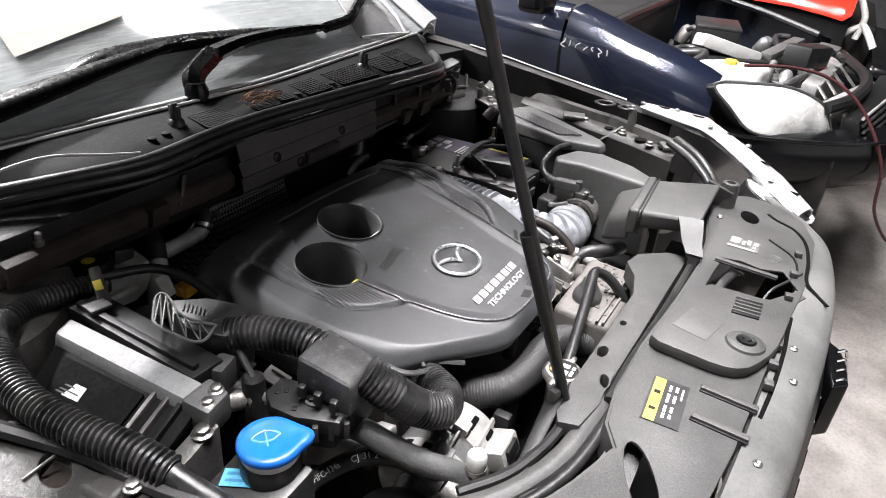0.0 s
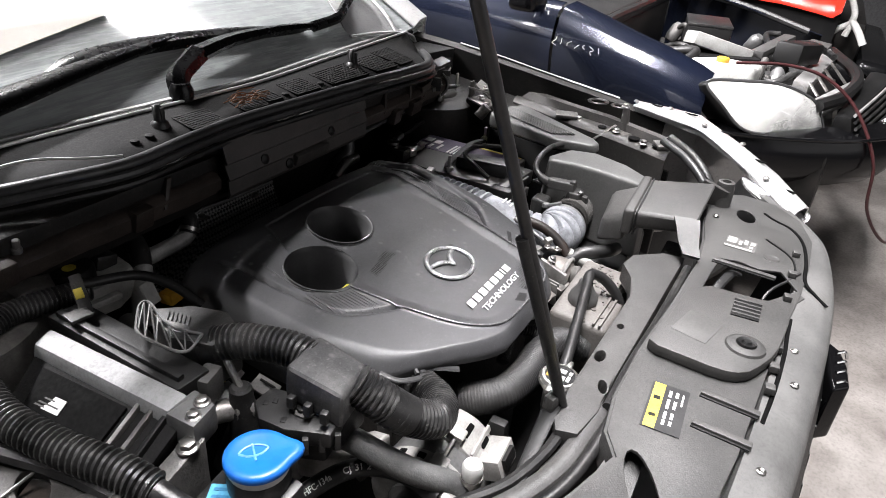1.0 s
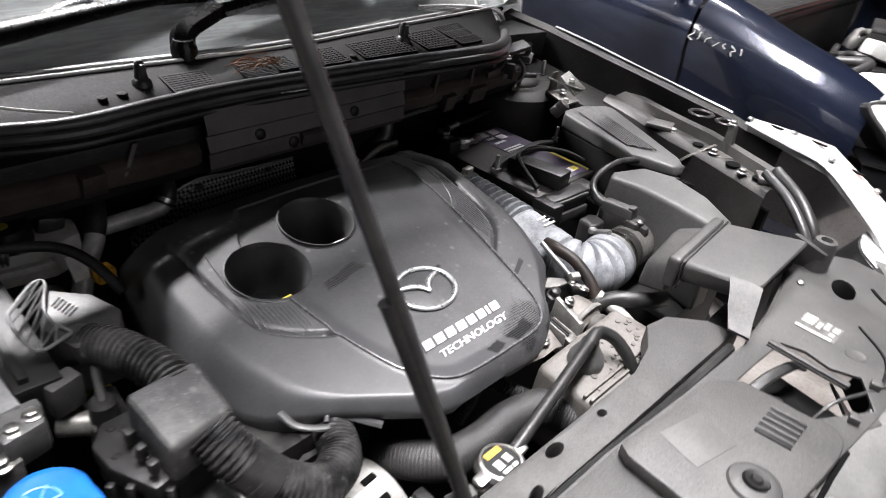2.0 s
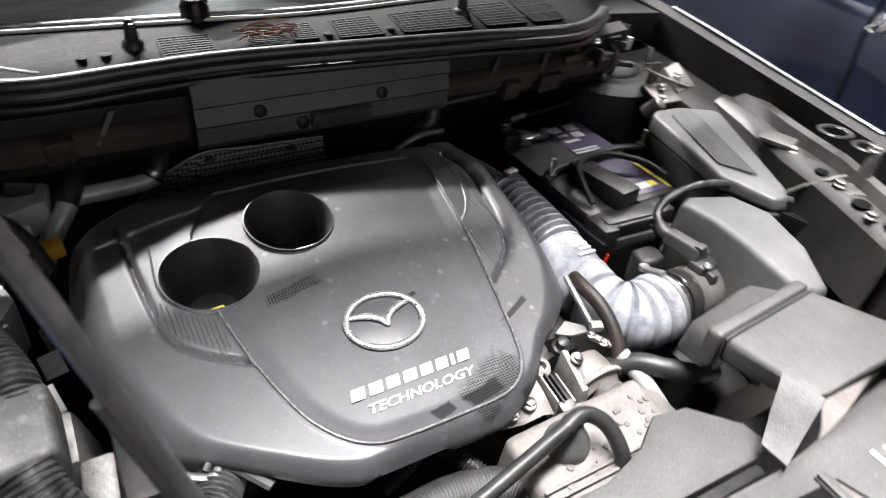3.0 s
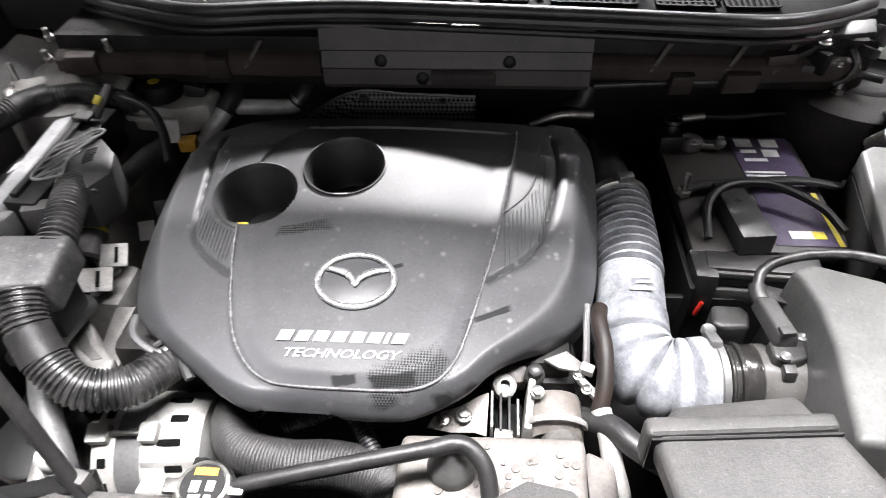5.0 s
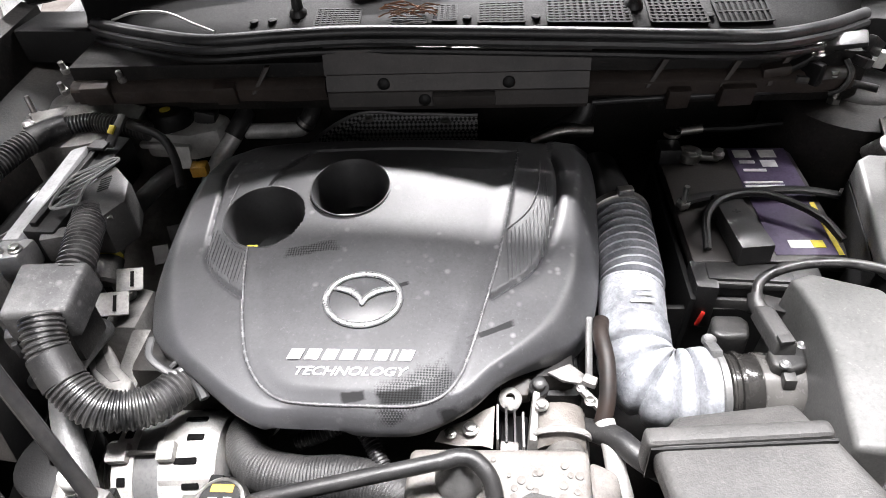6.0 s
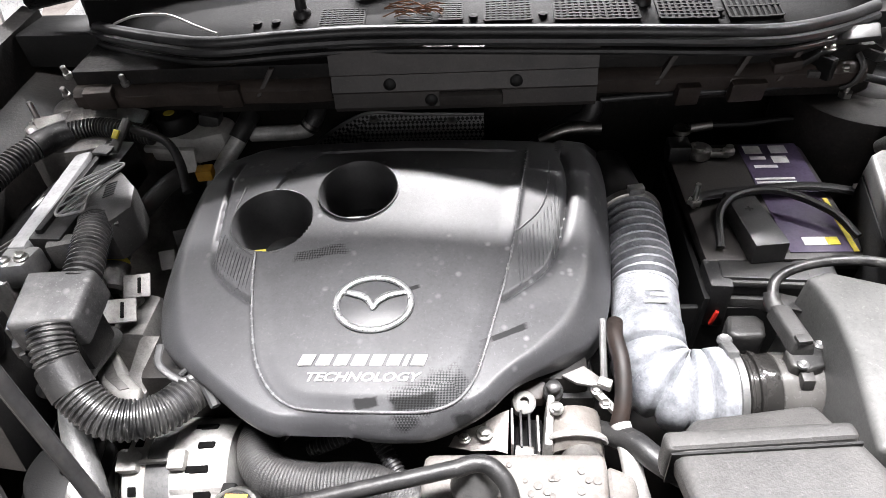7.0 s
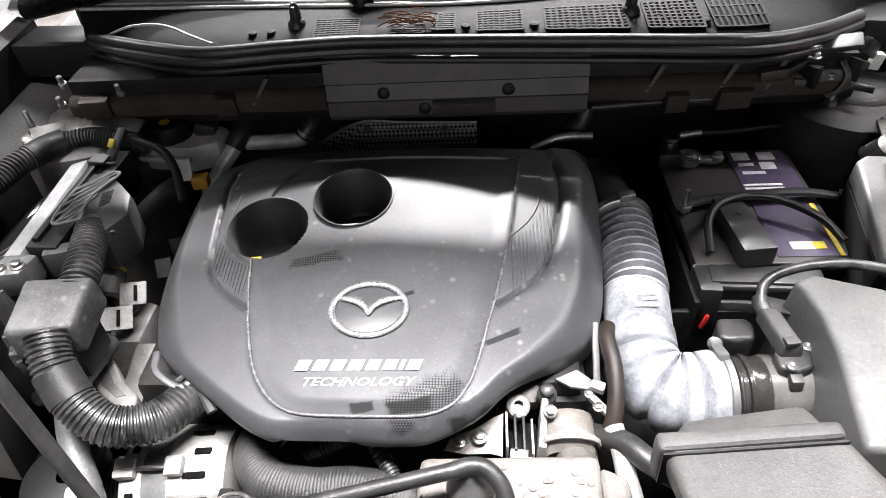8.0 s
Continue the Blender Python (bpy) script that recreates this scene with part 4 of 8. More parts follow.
    # shade of the gaps laid on the surface as black strips
    part("seam_gap", tube([(0.470, -0.372, 0.9325), (0.452, -0.388, 0.9325), (0.430, -0.418, 0.9325), (0.386, -0.438, 0.9325), (0.320, -0.4465, 0.932), (0.251, -0.4485, 0.932), (0.225, -0.465, 0.928), (0.206, -0.480, 0.926)], 0.0028, 8, 6, flat=0.5), VOID, s, "black strip for the shaded gap beside the bumper")
    part("seam_gap", tube([(0.135, -0.4375, 0.9295), (0.090, -0.4365, 0.9295), (0.045, -0.4365, 0.9290), (-0.030, -0.4325, 0.9285), (-0.10, -0.4255, 0.928)], 0.0026, 8, 6, flat=0.5), VOID, s, "black strip for the shaded gap beside the bumper")
    part("step_line", tube([(0.362, -0.385, 0.9325), (0.318, -0.425, 0.9325), (0.262, -0.436, 0.9325)], 0.0018, 6, 5), DARK, s)
    part("dimple", lathe([(0.012, 0), (0.011, 0.001), (0.008, 0.0004), (0.001, 0.0002)], (0.298, -0.399, 0.932), sides=20), GREY, s)
    part("torn_flap", hexa([(0.150, -0.405, 0.926), (0.215, -0.440, 0.926), (0.205, -0.452, 0.926), (0.140, -0.425, 0.926), (0.152, -0.408, 0.9295), (0.214, -0.441, 0.930), (0.205, -0.451, 0.930), (0.142, -0.424, 0.9295)], 0.001), GREY, s)
    for x, y in ((0.062, -0.447), (-0.01, -0.452), (-0.172, -0.432), (0.40, -0.30), (0.47, -0.30)):
        part("screw", lathe([(0.0048, 0), (0.0048, 0.0012), (0.003, 0.002), (0.0012, 0.001)], (x, y, 0.934 if x > 0.3 else 0.928), sides=16), STEEL, s)
    # raised collar round the far bush
    part("bush", lathe([(0.017, 0.93), (0.016, 0.965), (0.014, 0.975), (0.008, 0.976), (0.007, 0.970)], (0.463, -0.298, 0), sides=20), GREY, s)
    return s


shroud()


def latch():
    l = thing("bonnet_latch", (0.2, -0.37, 0.86), "black steel bonnet latch with release lever in the shroud opening", "latch")
    part("plate", box((0.2, -0.375, 0.875), (0.12, 0.10, 0.006), (0, 0, -10), 0.002), DARK, l)
    part("lever", tube([(0.15, -0.335, 0.915), (0.19, -0.342, 0.922), (0.235, -0.352, 0.92), (0.255, -0.36, 0.912)], 0.007, 8, flat=0.5), PLASTIC, l)
    part("hook", box((0.16, -0.355, 0.90), (0.018, 0.03, 0.04), (0, 0, 20), 0.004), PLASTIC, l)
    part("cable", tube([(0.17, -0.395, 0.90), (0.2, -0.405, 0.925), (0.24, -0.425, 0.93), (0.27, -0.44, 0.934)], 0.0022, 6), RUBBER, l)


latch()


def bumper():
    b = thing("front_bumper", (0.15, -0.46, 0.6), "silver-white front bumper with dark grille", "bumper")
    fr = smooth_path([(-0.45, -0.36, 0), (-0.30, -0.44, 0), (-0.18, -0.464, 0), (-0.017, -0.48, 0), (0.15, -0.492, 0), (0.29, -0.494, 0), (0.42, -0.482, 0), (0.50, -0.45, 0), (0.58, -0.40, 0)], 6)
    rows = []
    for q in fr:
        t = (q.x - 0.15) / 0.4
        inner = q.y + 0.058 - 0.008 * t * t
        rows.append([Vector((q.x - 0.01, inner + 0.003, 0.915)), Vector((q.x - 0.01, inner, 0.929)), Vector((q.x, q.y + 0.022, 0.926)), Vector((q.x, q.y + 0.006, 0.918)), Vector((q.x, q.y, 0.906)), Vector((q.x, q.y - 0.002, 0.885))])
    part("top_panel", sheet(rows, 0.003), BUMPER, b, "grey plastic bumper top")
    rows = []
    for q in fr:
        rows.append([Vector((q.x, q.y - 0.001, 0.884)), Vector((q.x, q.y - 0.012, 0.85)), Vector((q.x, q.y - 0.014, 0.78)), Vector((q.x, q.y, 0.70))])
    part("grille", sheet(rows, 0.004), DARK, b, "dark mesh grille")
    for k in range(0, len(fr) - 1, 2):
        q = fr[k]
        part("grille_bar", tube([(q.x, q.y - 0.010, 0.85), (q.x + 0.012, q.y - 0.016, 0.80), (q.x, q.y - 0.016, 0.74)], 0.0035, 5, 3), DARK, b)
    rows = [[Vector((q.x, q.y + 0.02, 0.70)), Vector((q.x, q.y - 0.03, 0.66)), Vector((q.x, q.y - 0.04, 0.5)), Vector((q.x, q.y + 0.02, 0.35))] for q in fr]
    part("lower_bumper", sheet(rows, 0.004), PAINT, b)
    bd = part("front_badge", prism([(0.204, -0.496), (0.186, -0.514), (0.150, -0.523), (0.105, -0.526), (0.086, -0.506), (0.120, -0.500)], 0.79, 0.878, 0.005, segs=3), BLACKPAINT, b, "glossy black badge plate with chrome strips")
    for k in range(4):
        part("badge_strip", tube([(0.100 + 0.024 * k, -0.508, 0.880), (0.112 + 0.024 * k, -0.519, 0.879), (0.116 + 0.024 * k, -0.525, 0.868)], 0.0022, 6, 4), CHROME, bd)
    return b


bumper()


def headlamp(name, corners, label, out, bulge=0.03, deep=0.05, lens_mat=LENS):
    """A lamp unit: a bowed clear lens over a bright reflector; out is the way it faces."""
    h = thing(name, corners[0], label, "headlamp")
    rim = [Vector(c) for c in smooth_path(corners, 5, closed=True)]
    out = Vector(out).normalized()
    mid = sum(rim, Vector()) / len(rim)
    rings = [[c.lerp(mid, k) + out * (bulge * (1 - (1 - k) ** 2)) for c in rim] for k in (0.0, 0.06, 0.2, 0.4, 0.6, 0.8, 0.97)]
    lens = part("lens", ring_loft(rings, True), lens_mat, h, "hazy clear lens")
    lens.visible_shadow = False
    back = [[c.lerp(mid, k) - out * d for c in rim] for k, d in ((0.0, 0.004), (0.05, deep * 0.5), (0.12, deep), (0.5, deep * 1.25), (0.97, deep * 1.3))]
    bm = ring_loft(back, False)
    for v in bm.verts:
        n = noise.noise(v.co * 22.0)
        v.co += out * (0.0008 * n)
    part("reflector", bm, material("lamp_silver", (0.72, 0.72, 0.71), 0.35, 0.15, scale=30, bump=0.05, mix=0.12), h, "bright chrome reflector")
    part("housing", ring_loft([[c - out * d for c in rim] for d in (0.004, deep * 2.2)], True), DARK, h)
    return h


headlamp("headlamp", [(0.57, -0.335, 0.932), (0.68, -0.315, 0.918), (0.715, -0.345, 0.902), (0.67, -0.41, 0.895), (0.625, -0.452, 0.890), (0.55, -0.425, 0.90)], "clear headlamp of the silver car with chrome inside", (0.35, -0.45, 0.8), 0.012, 0.05)


def beam():
    b = thing("radiator_beam", (-0.03, -0.25, 0.85), "grey painted radiator support beam with slots", "beam")
    part("body", plate([(-0.195, -0.228), (-0.168, -0.230), (-0.079, -0.233), (0.08, -0.238), (0.13, -0.226), (0.165, -0.205), (0.20, -0.212), (0.235, -0.25), (0.24, -0.282),
                        (0.15, -0.279), (0.0, -0.274), (-0.10, -0.270), (-0.17, -0.270), (-0.215, -0.262), (-0.222, -0.240)], [oval(-0.075, -0.243, 0.012, 0.006, 14), oval(-0.128, -0.262, 0.012, 0.005, 14, 0.3), oval(0.0, -0.247, 0.006, 0.004, 12)], 0.921, 0.03, bevel=0.002), GREY, b)
    part("upstand", box((-0.188, -0.226, 0.928), (0.028, 0.012, 0.022), (0, 0, -15), 0.003), GREY, b)
    part("edge_seal", tube([(0.20, -0.292, 0.925), (0.05, -0.287, 0.925), (-0.08, -0.279, 0.924), (-0.16, -0.277, 0.922)], 0.006, 8), RUBBER, b, "black rubber strip")
    part("curved_channel", tube([(-0.155, -0.270, 0.912), (-0.20, -0.266, 0.910), (-0.255, -0.257, 0.904), (-0.31, -0.232, 0.897), (-0.35, -0.20, 0.892), (-0.39, -0.15, 0.887)], 0.0115, 10, flat=0.7), GREY, b, "dusty grey curved channel")
    part("curved_end", tube([(-0.14, -0.284, 0.912), (-0.20, -0.282, 0.908), (-0.27, -0.270, 0.902), (-0.335, -0.238, 0.894), (-0.38, -0.195, 0.89), (-0.42, -0.13, 0.885)], 0.0065, 10), RUBBER, b, "black rubber edge strip")
    part("inner_strip", tube([(-0.185, -0.244, 0.915), (-0.235, -0.240, 0.905), (-0.29, -0.220, 0.895), (-0.335, -0.185, 0.888)], 0.0065, 8), PLASTIC, b)
    part("panel_end", sheet([[(-0.20, -0.30, 0.918), (-0.28, -0.285, 0.905), (-0.35, -0.25, 0.895), (-0.43, -0.16, 0.885)], [(-0.20, -0.33, 0.912), (-0.30, -0.33, 0.90), (-0.42, -0.28, 0.885), (-0.52, -0.18, 0.875)]], 0.003), GREY, b)
    part("guide", hexa([(-0.30, -0.215, 0.80), (-0.20, -0.21, 0.80), (-0.20, -0.235, 0.80), (-0.30, -0.235, 0.80), (-0.29, -0.222, 0.895), (-0.175, -0.215, 0.93), (-0.175, -0.235, 0.93), (-0.29, -0.235, 0.895)], 0.003), DARK, b)
    part("radiator", box((0.0, -0.255, 0.66), (0.66, 0.03, 0.48), bevel=0.004), BAY, b)
    return b


beam()


def prop():
    r = thing("bonnet_prop", (-0.187, -0.237, 0.90), "thin black steel bonnet prop rod in a plastic socket", "prop rod")
    a, b = Vector((-0.178, -0.237, 0.905)), Vector((-0.515, 0.035, 2.06))
    part("rod", tube([a, a.lerp(b, 0.25) + Vector((0.006, -0.004, 0.0)), a.lerp(b, 0.5) + Vector((0.009, -0.006, 0.0)), a.lerp(b, 0.75) + Vector((0.006, -0.004, 0.0)), b], 0.0058, 12, 6), ROD, r)
    part("rubber_grip", tube([a.lerp(b, 0.02), a.lerp(b, 0.12), a.lerp(b, 0.20)], 0.0062, 12, 4), RUBBER, r)
    part("socket", joined(lathe([(0.012, -0.006), (0.011, 0.006), (0.008, 0.012)], a, (-0.28, 0.22, 0.93), 14), box(a + Vector((0, 0, -0.008)), (0.03, 0.022, 0.012), bevel=0.003)), PLASTIC, r)


prop()


# ---- engine cover ----
def closest(p, line):
    """Distance of a plan point to a polyline."""
    best = 9.0
    for a, b in zip(line, line[1:]):
        dx, dy = b[0] - a[0], b[1] - a[1]
        t = max(0.0, min(1.0, ((p[0] - a[0]) * dx + (p[1] - a[1]) * dy) / (dx * dx + dy * dy + 1e-12)))
        best = min(best, math.hypot(p[0] - a[0] - t * dx, p[1] - a[1] - t * dy))
    return best


def inside(p, poly):
    hit, n = False, len(poly)
    for k in range(n):
        a, b = poly[k], poly[k - 1]
        if (a[1] > p[1]) != (b[1] > p[1]) and p[0] < (b[0] - a[0]) * (p[1] - a[1]) / (b[1] - a[1]) + a[0]:
            hit = not hit
    return hit


def flat(pts, per=6):
    return [(q.x, q.y) for q in smooth_path([(x, y, 0) for x, y in pts], per)]


def step(a, b, v):
    u = max(0.0, min(1.0, (v - a) / (b - a)))
    return u * u * (3 - 2 * u)


TRIM = flat([(-0.144, 0.072), (-0.133, 0.007), (-0.115, -0.058), (-0.096, -0.092), (-0.073, -0.112), (-0.045, -0.119), (0.02, -0.121), (0.062, -0.119), (0.087, -0.108), (0.102, -0.088), (0.110, -0.066), (0.120, -0.028), (0.140, 0.058), (0.152, 0.132), (0.164, 0.225), (0.166, 0.25)])
LGROOVE = flat([(-0.203, 0.235), (-0.203, 0.176), (-0.2, 0.125), (-0.192, 0.065), (-0.170, 0.034), (-0.135, 0.007)])
LINNER = flat([(-0.182, 0.18), (-0.187, 0.125), (-0.181, 0.103), (-0.163, 0.081), (-0.144, 0.070)])
RGROOVE = flat([(0.208, 0.245), (0.211, 0.20), (0.209, 0.158), (0.194, 0.089), (0.176, 0.048), (0.132, 0.008)])
RINNER = flat([(0.193, 0.225), (0.187, 0.168), (0.174, 0.132), (0.148, 0.1)])
PORTS = [(-0.136, 0.124, 0.049), (-0.038, 0.166, 0.048)]
SHOULDER = RGROOVE + [(0.10, -0.3), (0.4, -0.3), (0.4, 0.4), (0.208, 0.4)]
PANEL = TRIM + [(-0.10, 0.25), (-0.14, 0.18)]


def cover_top(x, y):
    return 0.931 + 0.16 * y - 0.30 * x * x - 0.30 * max(0.0, y - 0.20)


CUP = material("cup_plastic", (0.052, 0.052, 0.053), 0.42, scale=12, fine=700, bump=0.06, dust=0.2, dust_colour=(0.06, 0.06, 0.06), spec=0.35)


def engine_cover():
    c = thing("engine_cover", (0.0, 0.1, 0.80), "satin dark grey plastic engine cover, dusty and spotted", "engine cover")
    edge = smooth_path([(-0.222, 0.288, 0), (-0.250, 0.262, 0), (-0.263, 0.20, 0), (-0.267, 0.15, 0), (-0.266, 0.09, 0), (-0.259, 0.038, 0), (-0.242, -0.008, 0), (-0.214, -0.042, 0), (-0.150, -0.092, 0), (-0.124, -0.111, 0), (-0.104, -0.123, 0), (-0.086, -0.130, 0), (-0.076, -0.1315, 0), (-0.066, -0.132, 0), (-0.045, -0.1325, 0),
                        (-0.014, -0.133, 0), (0.0, -0.1335, 0), (0.031, -0.135, 0), (0.068, -0.131, 0), (0.112, -0.107, 0), (0.143, -0.076, 0), (0.177, -0.052, 0), (0.214, -0.024, 0), (0.236, 0.004, 0), (0.249, 0.040, 0), (0.257, 0.096, 0), (0.263, 0.171, 0), (0.266, 0.235, 0), (0.260, 0.285, 0), (0.240, 0.302, 0), (0.0, 0.305, 0), (-0.18, 0.302, 0)], 8, closed=True)
    poly = [(q.x, q.y) for q in edge]
    cx, cy, A, R = 0.0, 0.09, 400, 130
    radius = []
    for k in range(A):
        a = 2 * math.pi * k / A
        ux, uy = math.cos(a), math.sin(a)
        best = 0.0
        for p, q in zip(poly, poly[1:] + poly[:1]):
            px, py, qx, qy = p[0] - cx, p[1] - cy, q[0] - cx, q[1] - cy
            den = ux * (qy - py) - uy * (qx - px)
            if abs(den) < 1e-12:
                continue
            t = (px * (qy - py) - py * (qx - px)) / den
            s = (px * uy - py * ux) / den
            if t > 0 and -1e-6 <= s <= 1 + 1e-6:
                best = max(best, t)
        radius.append(best)

    def height(x, y, s, r):
        z = cover_top(x, y)
        d = (1 - s) * r
        front = step(0.02, -0.07, y)
        wide = 0.036 - 0.024 * front
        z += (0.880 + 0.11 * y + 0.026 * front - z) * (1 - min(1.0, d / wide)) ** 2.0
        p = (x, y)
        if -0.15 < x < 0.17:
            dt = closest(p, TRIM)
            if inside(p, PANEL):
                z -= 0.0030 * step(0.001, 0.022, dt)
            z += 0.0016 * math.exp(-(dt / 0.0022) ** 2)
        if x < -0.12:
            z -= 0.0045 * math.exp(-(closest(p, LGROOVE) / 0.0028) ** 2)
        if x > 0.12:
            dg = closest(p, RGROOVE)
            z -= 0.0045 * math.exp(-(dg / 0.0024) ** 2)
            if inside(p, SHOULDER):
                z += 0.0045 * step(0.0, 0.014, dg) * step(0.0, 0.03, d) * step(0.0, 0.07, y)
        return z

    def on_top(x, y):
        a = math.atan2(y - cy, x - cx) % (2 * math.pi)
        r = radius[int(round(a / (2 * math.pi) * A)) % A]
        return height(x, y, min(1.0, math.hypot(x - cx, y - cy) / r), r)

    bm = bmesh.new()
    hub = bm.verts.new((cx, cy, height(cx, cy, 0, radius[0])))
    prev = None
    for i in range(1, R + 1):
        s = i / R
        ring = []
        for k in range(A):
            a = 2 * math.pi * k / A
            r = radius[k] * s
            x, y = cx + r * math.cos(a), cy + r * math.sin(a)
            ring.append(bm.verts.new((x, y, height(x, y, s, radius[k]))))
        for k in range(A):
            j = (k + 1) % A
            f = bm.faces.new((hub, ring[k], ring[j])) if prev is None else bm.faces.new((prev[k], ring[k], ring[j], prev[j]))
            f.smooth = True
        prev = ring
    base = [v.co.copy() for v in prev]
    for dz, shrink in ((0.010, 0.999), (0.032, 0.992), (0.034, 0.975), (0.02, 0.965)):
        ring = []
        for q in base:
            low = 1.0 - 0.72 * step(0.0, -0.09, q.y)
            if q.y < -0.10:
                low *= 1.0 - 0.85 * step(-0.088, -0.070, q.x) * step(0.004, -0.010, q.x)
            ring.append(bm.verts.new((cx + (q.x - cx) * shrink, cy + (q.y - cy) * shrink, q.z - dz * low)))
        for k in range(A):
            j = (k + 1) % A
            bm.faces.new((prev[k], ring[k], ring[j], prev[j])).smooth = True
        prev = ring
    gone = [f for f in bm.faces if any(math.hypot(f.calc_center_median().x - px, f.calc_center_median().y - py) < pr * 0.985 for px, py, pr in PORTS)]
    bmesh.ops.delete(bm, geom=gone, context="FACES")
    bmesh.ops.recalc_face_normals(bm, faces=bm.faces)
    part("body", bm, COVER_TOP, c)
    for name, line, lift in (("trim_ridge", TRIM, 0.0010), ("left_ridge", LGROOVE, -0.0012), ("left_inner_ridge", LINNER, 0.0), ("right_inner_ridge", RINNER, 0.0)):
        pts = [Vector((x, y, on_top(x, y) + lift)) for x, y in line]
        part(name, tube(pts, 0.0015 if name == "trim_ridge" else 0.0012, 8, 1), TRIMLINE if name == "trim_ridge" else COVER, c)
    for outer, inner, x0, x1 in ((LGROOVE, LINNER, -0.194, -0.146), (RGROOVE, RINNER, 0.150, 0.198)):
        for k in range(12):
            x = x0 + (x1 - x0) * k / 11
            lo = [q[1] for q in outer if abs(q[0] - x) < 0.006]
            hi = [q[1] for q in inner if abs(q[0] - x) < 0.006]
            if not lo:
                continue
            y0 = min(lo) + 0.006
            y1 = (min(hi) if hi else min(lo) + 0.05) - 0.004
            if y1 - y0 > 0.008:
                part("rib", tube([Vector((x, y0 + (y1 - y0) * j / 4, on_top(x, y0 + (y1 - y0) * j / 4) + 0.0002)) for j in range(5)], 0.0008, 5, 2), COVER, c)
    for px, py, pr in PORTS:
        prof = [(pr + 0.0012, -0.006), (pr + 0.0010, -0.0012), (pr - 0.0004, -0.0010), (pr - 0.0016, -0.0022), (pr - 0.004, -0.010), (pr - 0.010, -0.040), (pr - 0.017, -0.062), (pr - 0.021, -0.066), (0.012, -0.067), (0.0, -0.067)]
        part("cup", lathe(prof, (px, py, cover_top(px, py)), (0, -0.16, 1), 64, caps=False), CUP, c, "round recessed cup")
    px, py, pr = PORTS[0]
    part("yellow_mark", box((px - 0.006, py - pr + 0.0045, cover_top(px, py - pr) - 0.0050), (0.013, 0.006, 0.004), (0, 0, 5), 0.001), YELLOW, c)
    px, py, pr = PORTS[1]
    part("pale_tab", box((px + 0.006, py - pr + 0.0045, cover_top(px, py - pr) - 0.0045), (0.034, 0.0036, 0.003), (0, 0, 2), 0.001), MILKY, c)
    # emblem: an oval ring and a plain winged shape
    m = Matrix.Translation((-0.002, 0.0015, cover_top(0, 0) - 0.0027)) @ Matrix.Rotation(math.atan(0.16), 4, "X")
    ring = tube([(0.0392 * math.cos(t), 0.0325 * math.sin(t), 0.002) for t in (2 * math.pi * k / 40 for k in range(40))], 0.0034, 12, 2, closed=True, flat=0.7)
    ring.transform(m)
    e = part("emblem", ring, EMBLEM, c, "chrome oval emblem")
    wing = tube([(-0.036, 0.0135, 0.002), (-0.026, 0.0125, 0.0025), (-0.013, 0.0085, 0.003), (-0.004, 0.001, 0.003), (0.0, -0.0075, 0.003), (0.004, 0.001, 0.003), (0.013, 0.0085, 0.003), (0.026, 0.0125, 0.0025), (0.036, 0.0135, 0.002)], lambda u: 0.0016 + 0.0022 * abs(math.sin(2 * math.pi * u)), 10, 6, flat=0.7)
    wing.transform(m)
    part("emblem_wing", wing, EMBLEM, e)
    dish = lathe([(0.99, 0.0), (0.97, 0.3), (0.01, 0.5)], (0, 0, 0), sides=40)
    dish.transform(m @ Matrix.Diagonal((0.040, 0.0335, 0.0012, 1)))
    part("emblem_field", dish, COVER, e)
    # name line as plain slanted bars, the second line in letters
    mt = Matrix.Translation((-0.003, -0.0640, cover_top(0, -0.064) - 0.0027)) @ Matrix.Rotation(math.atan(0.16), 4, "X")
    slant = Matrix.Identity(4)
    slant[0][1] = 0.32
    x, rows = -0.066, []
    for w in (0.0155, 0.0155, 0.0150, 0.0160, 0.0145, 0.0145, 0.0048, 0.0150):
        rows.append((x + w / 2, 0, w * 0.86, 0.0118))
        x += w + 0.0022
    for row in rows:
        part("name_bar", bars([row], mt @ slant, 0.0007), SILVER, c)
    mt = Matrix.Translation((-0.006, -0.0825, cover_top(0, -0.082) - 0.0026)) @ Matrix.Rotation(math.atan(0.16), 4, "X")
    part("lettering", lettering("TECHNOLOGY", 0.0130, mt @ Matrix.Diagonal((1.25, 1, 1, 1)), 0.0004, 0.3), SILVER, c, "silver printed word")
    return c


engine_cover()


# ---- engine and gearbox below the cover ----
blk = thing("engine_block", (0.0, 0.1, 0.4), "grimy dark engine block under its plastic cover", "engine")
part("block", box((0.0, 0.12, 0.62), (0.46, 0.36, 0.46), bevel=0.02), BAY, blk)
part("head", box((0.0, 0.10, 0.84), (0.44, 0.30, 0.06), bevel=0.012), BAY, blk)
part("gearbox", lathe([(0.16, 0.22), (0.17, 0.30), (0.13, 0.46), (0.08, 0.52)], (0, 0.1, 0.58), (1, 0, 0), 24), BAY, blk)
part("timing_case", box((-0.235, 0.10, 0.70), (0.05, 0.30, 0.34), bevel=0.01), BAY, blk)


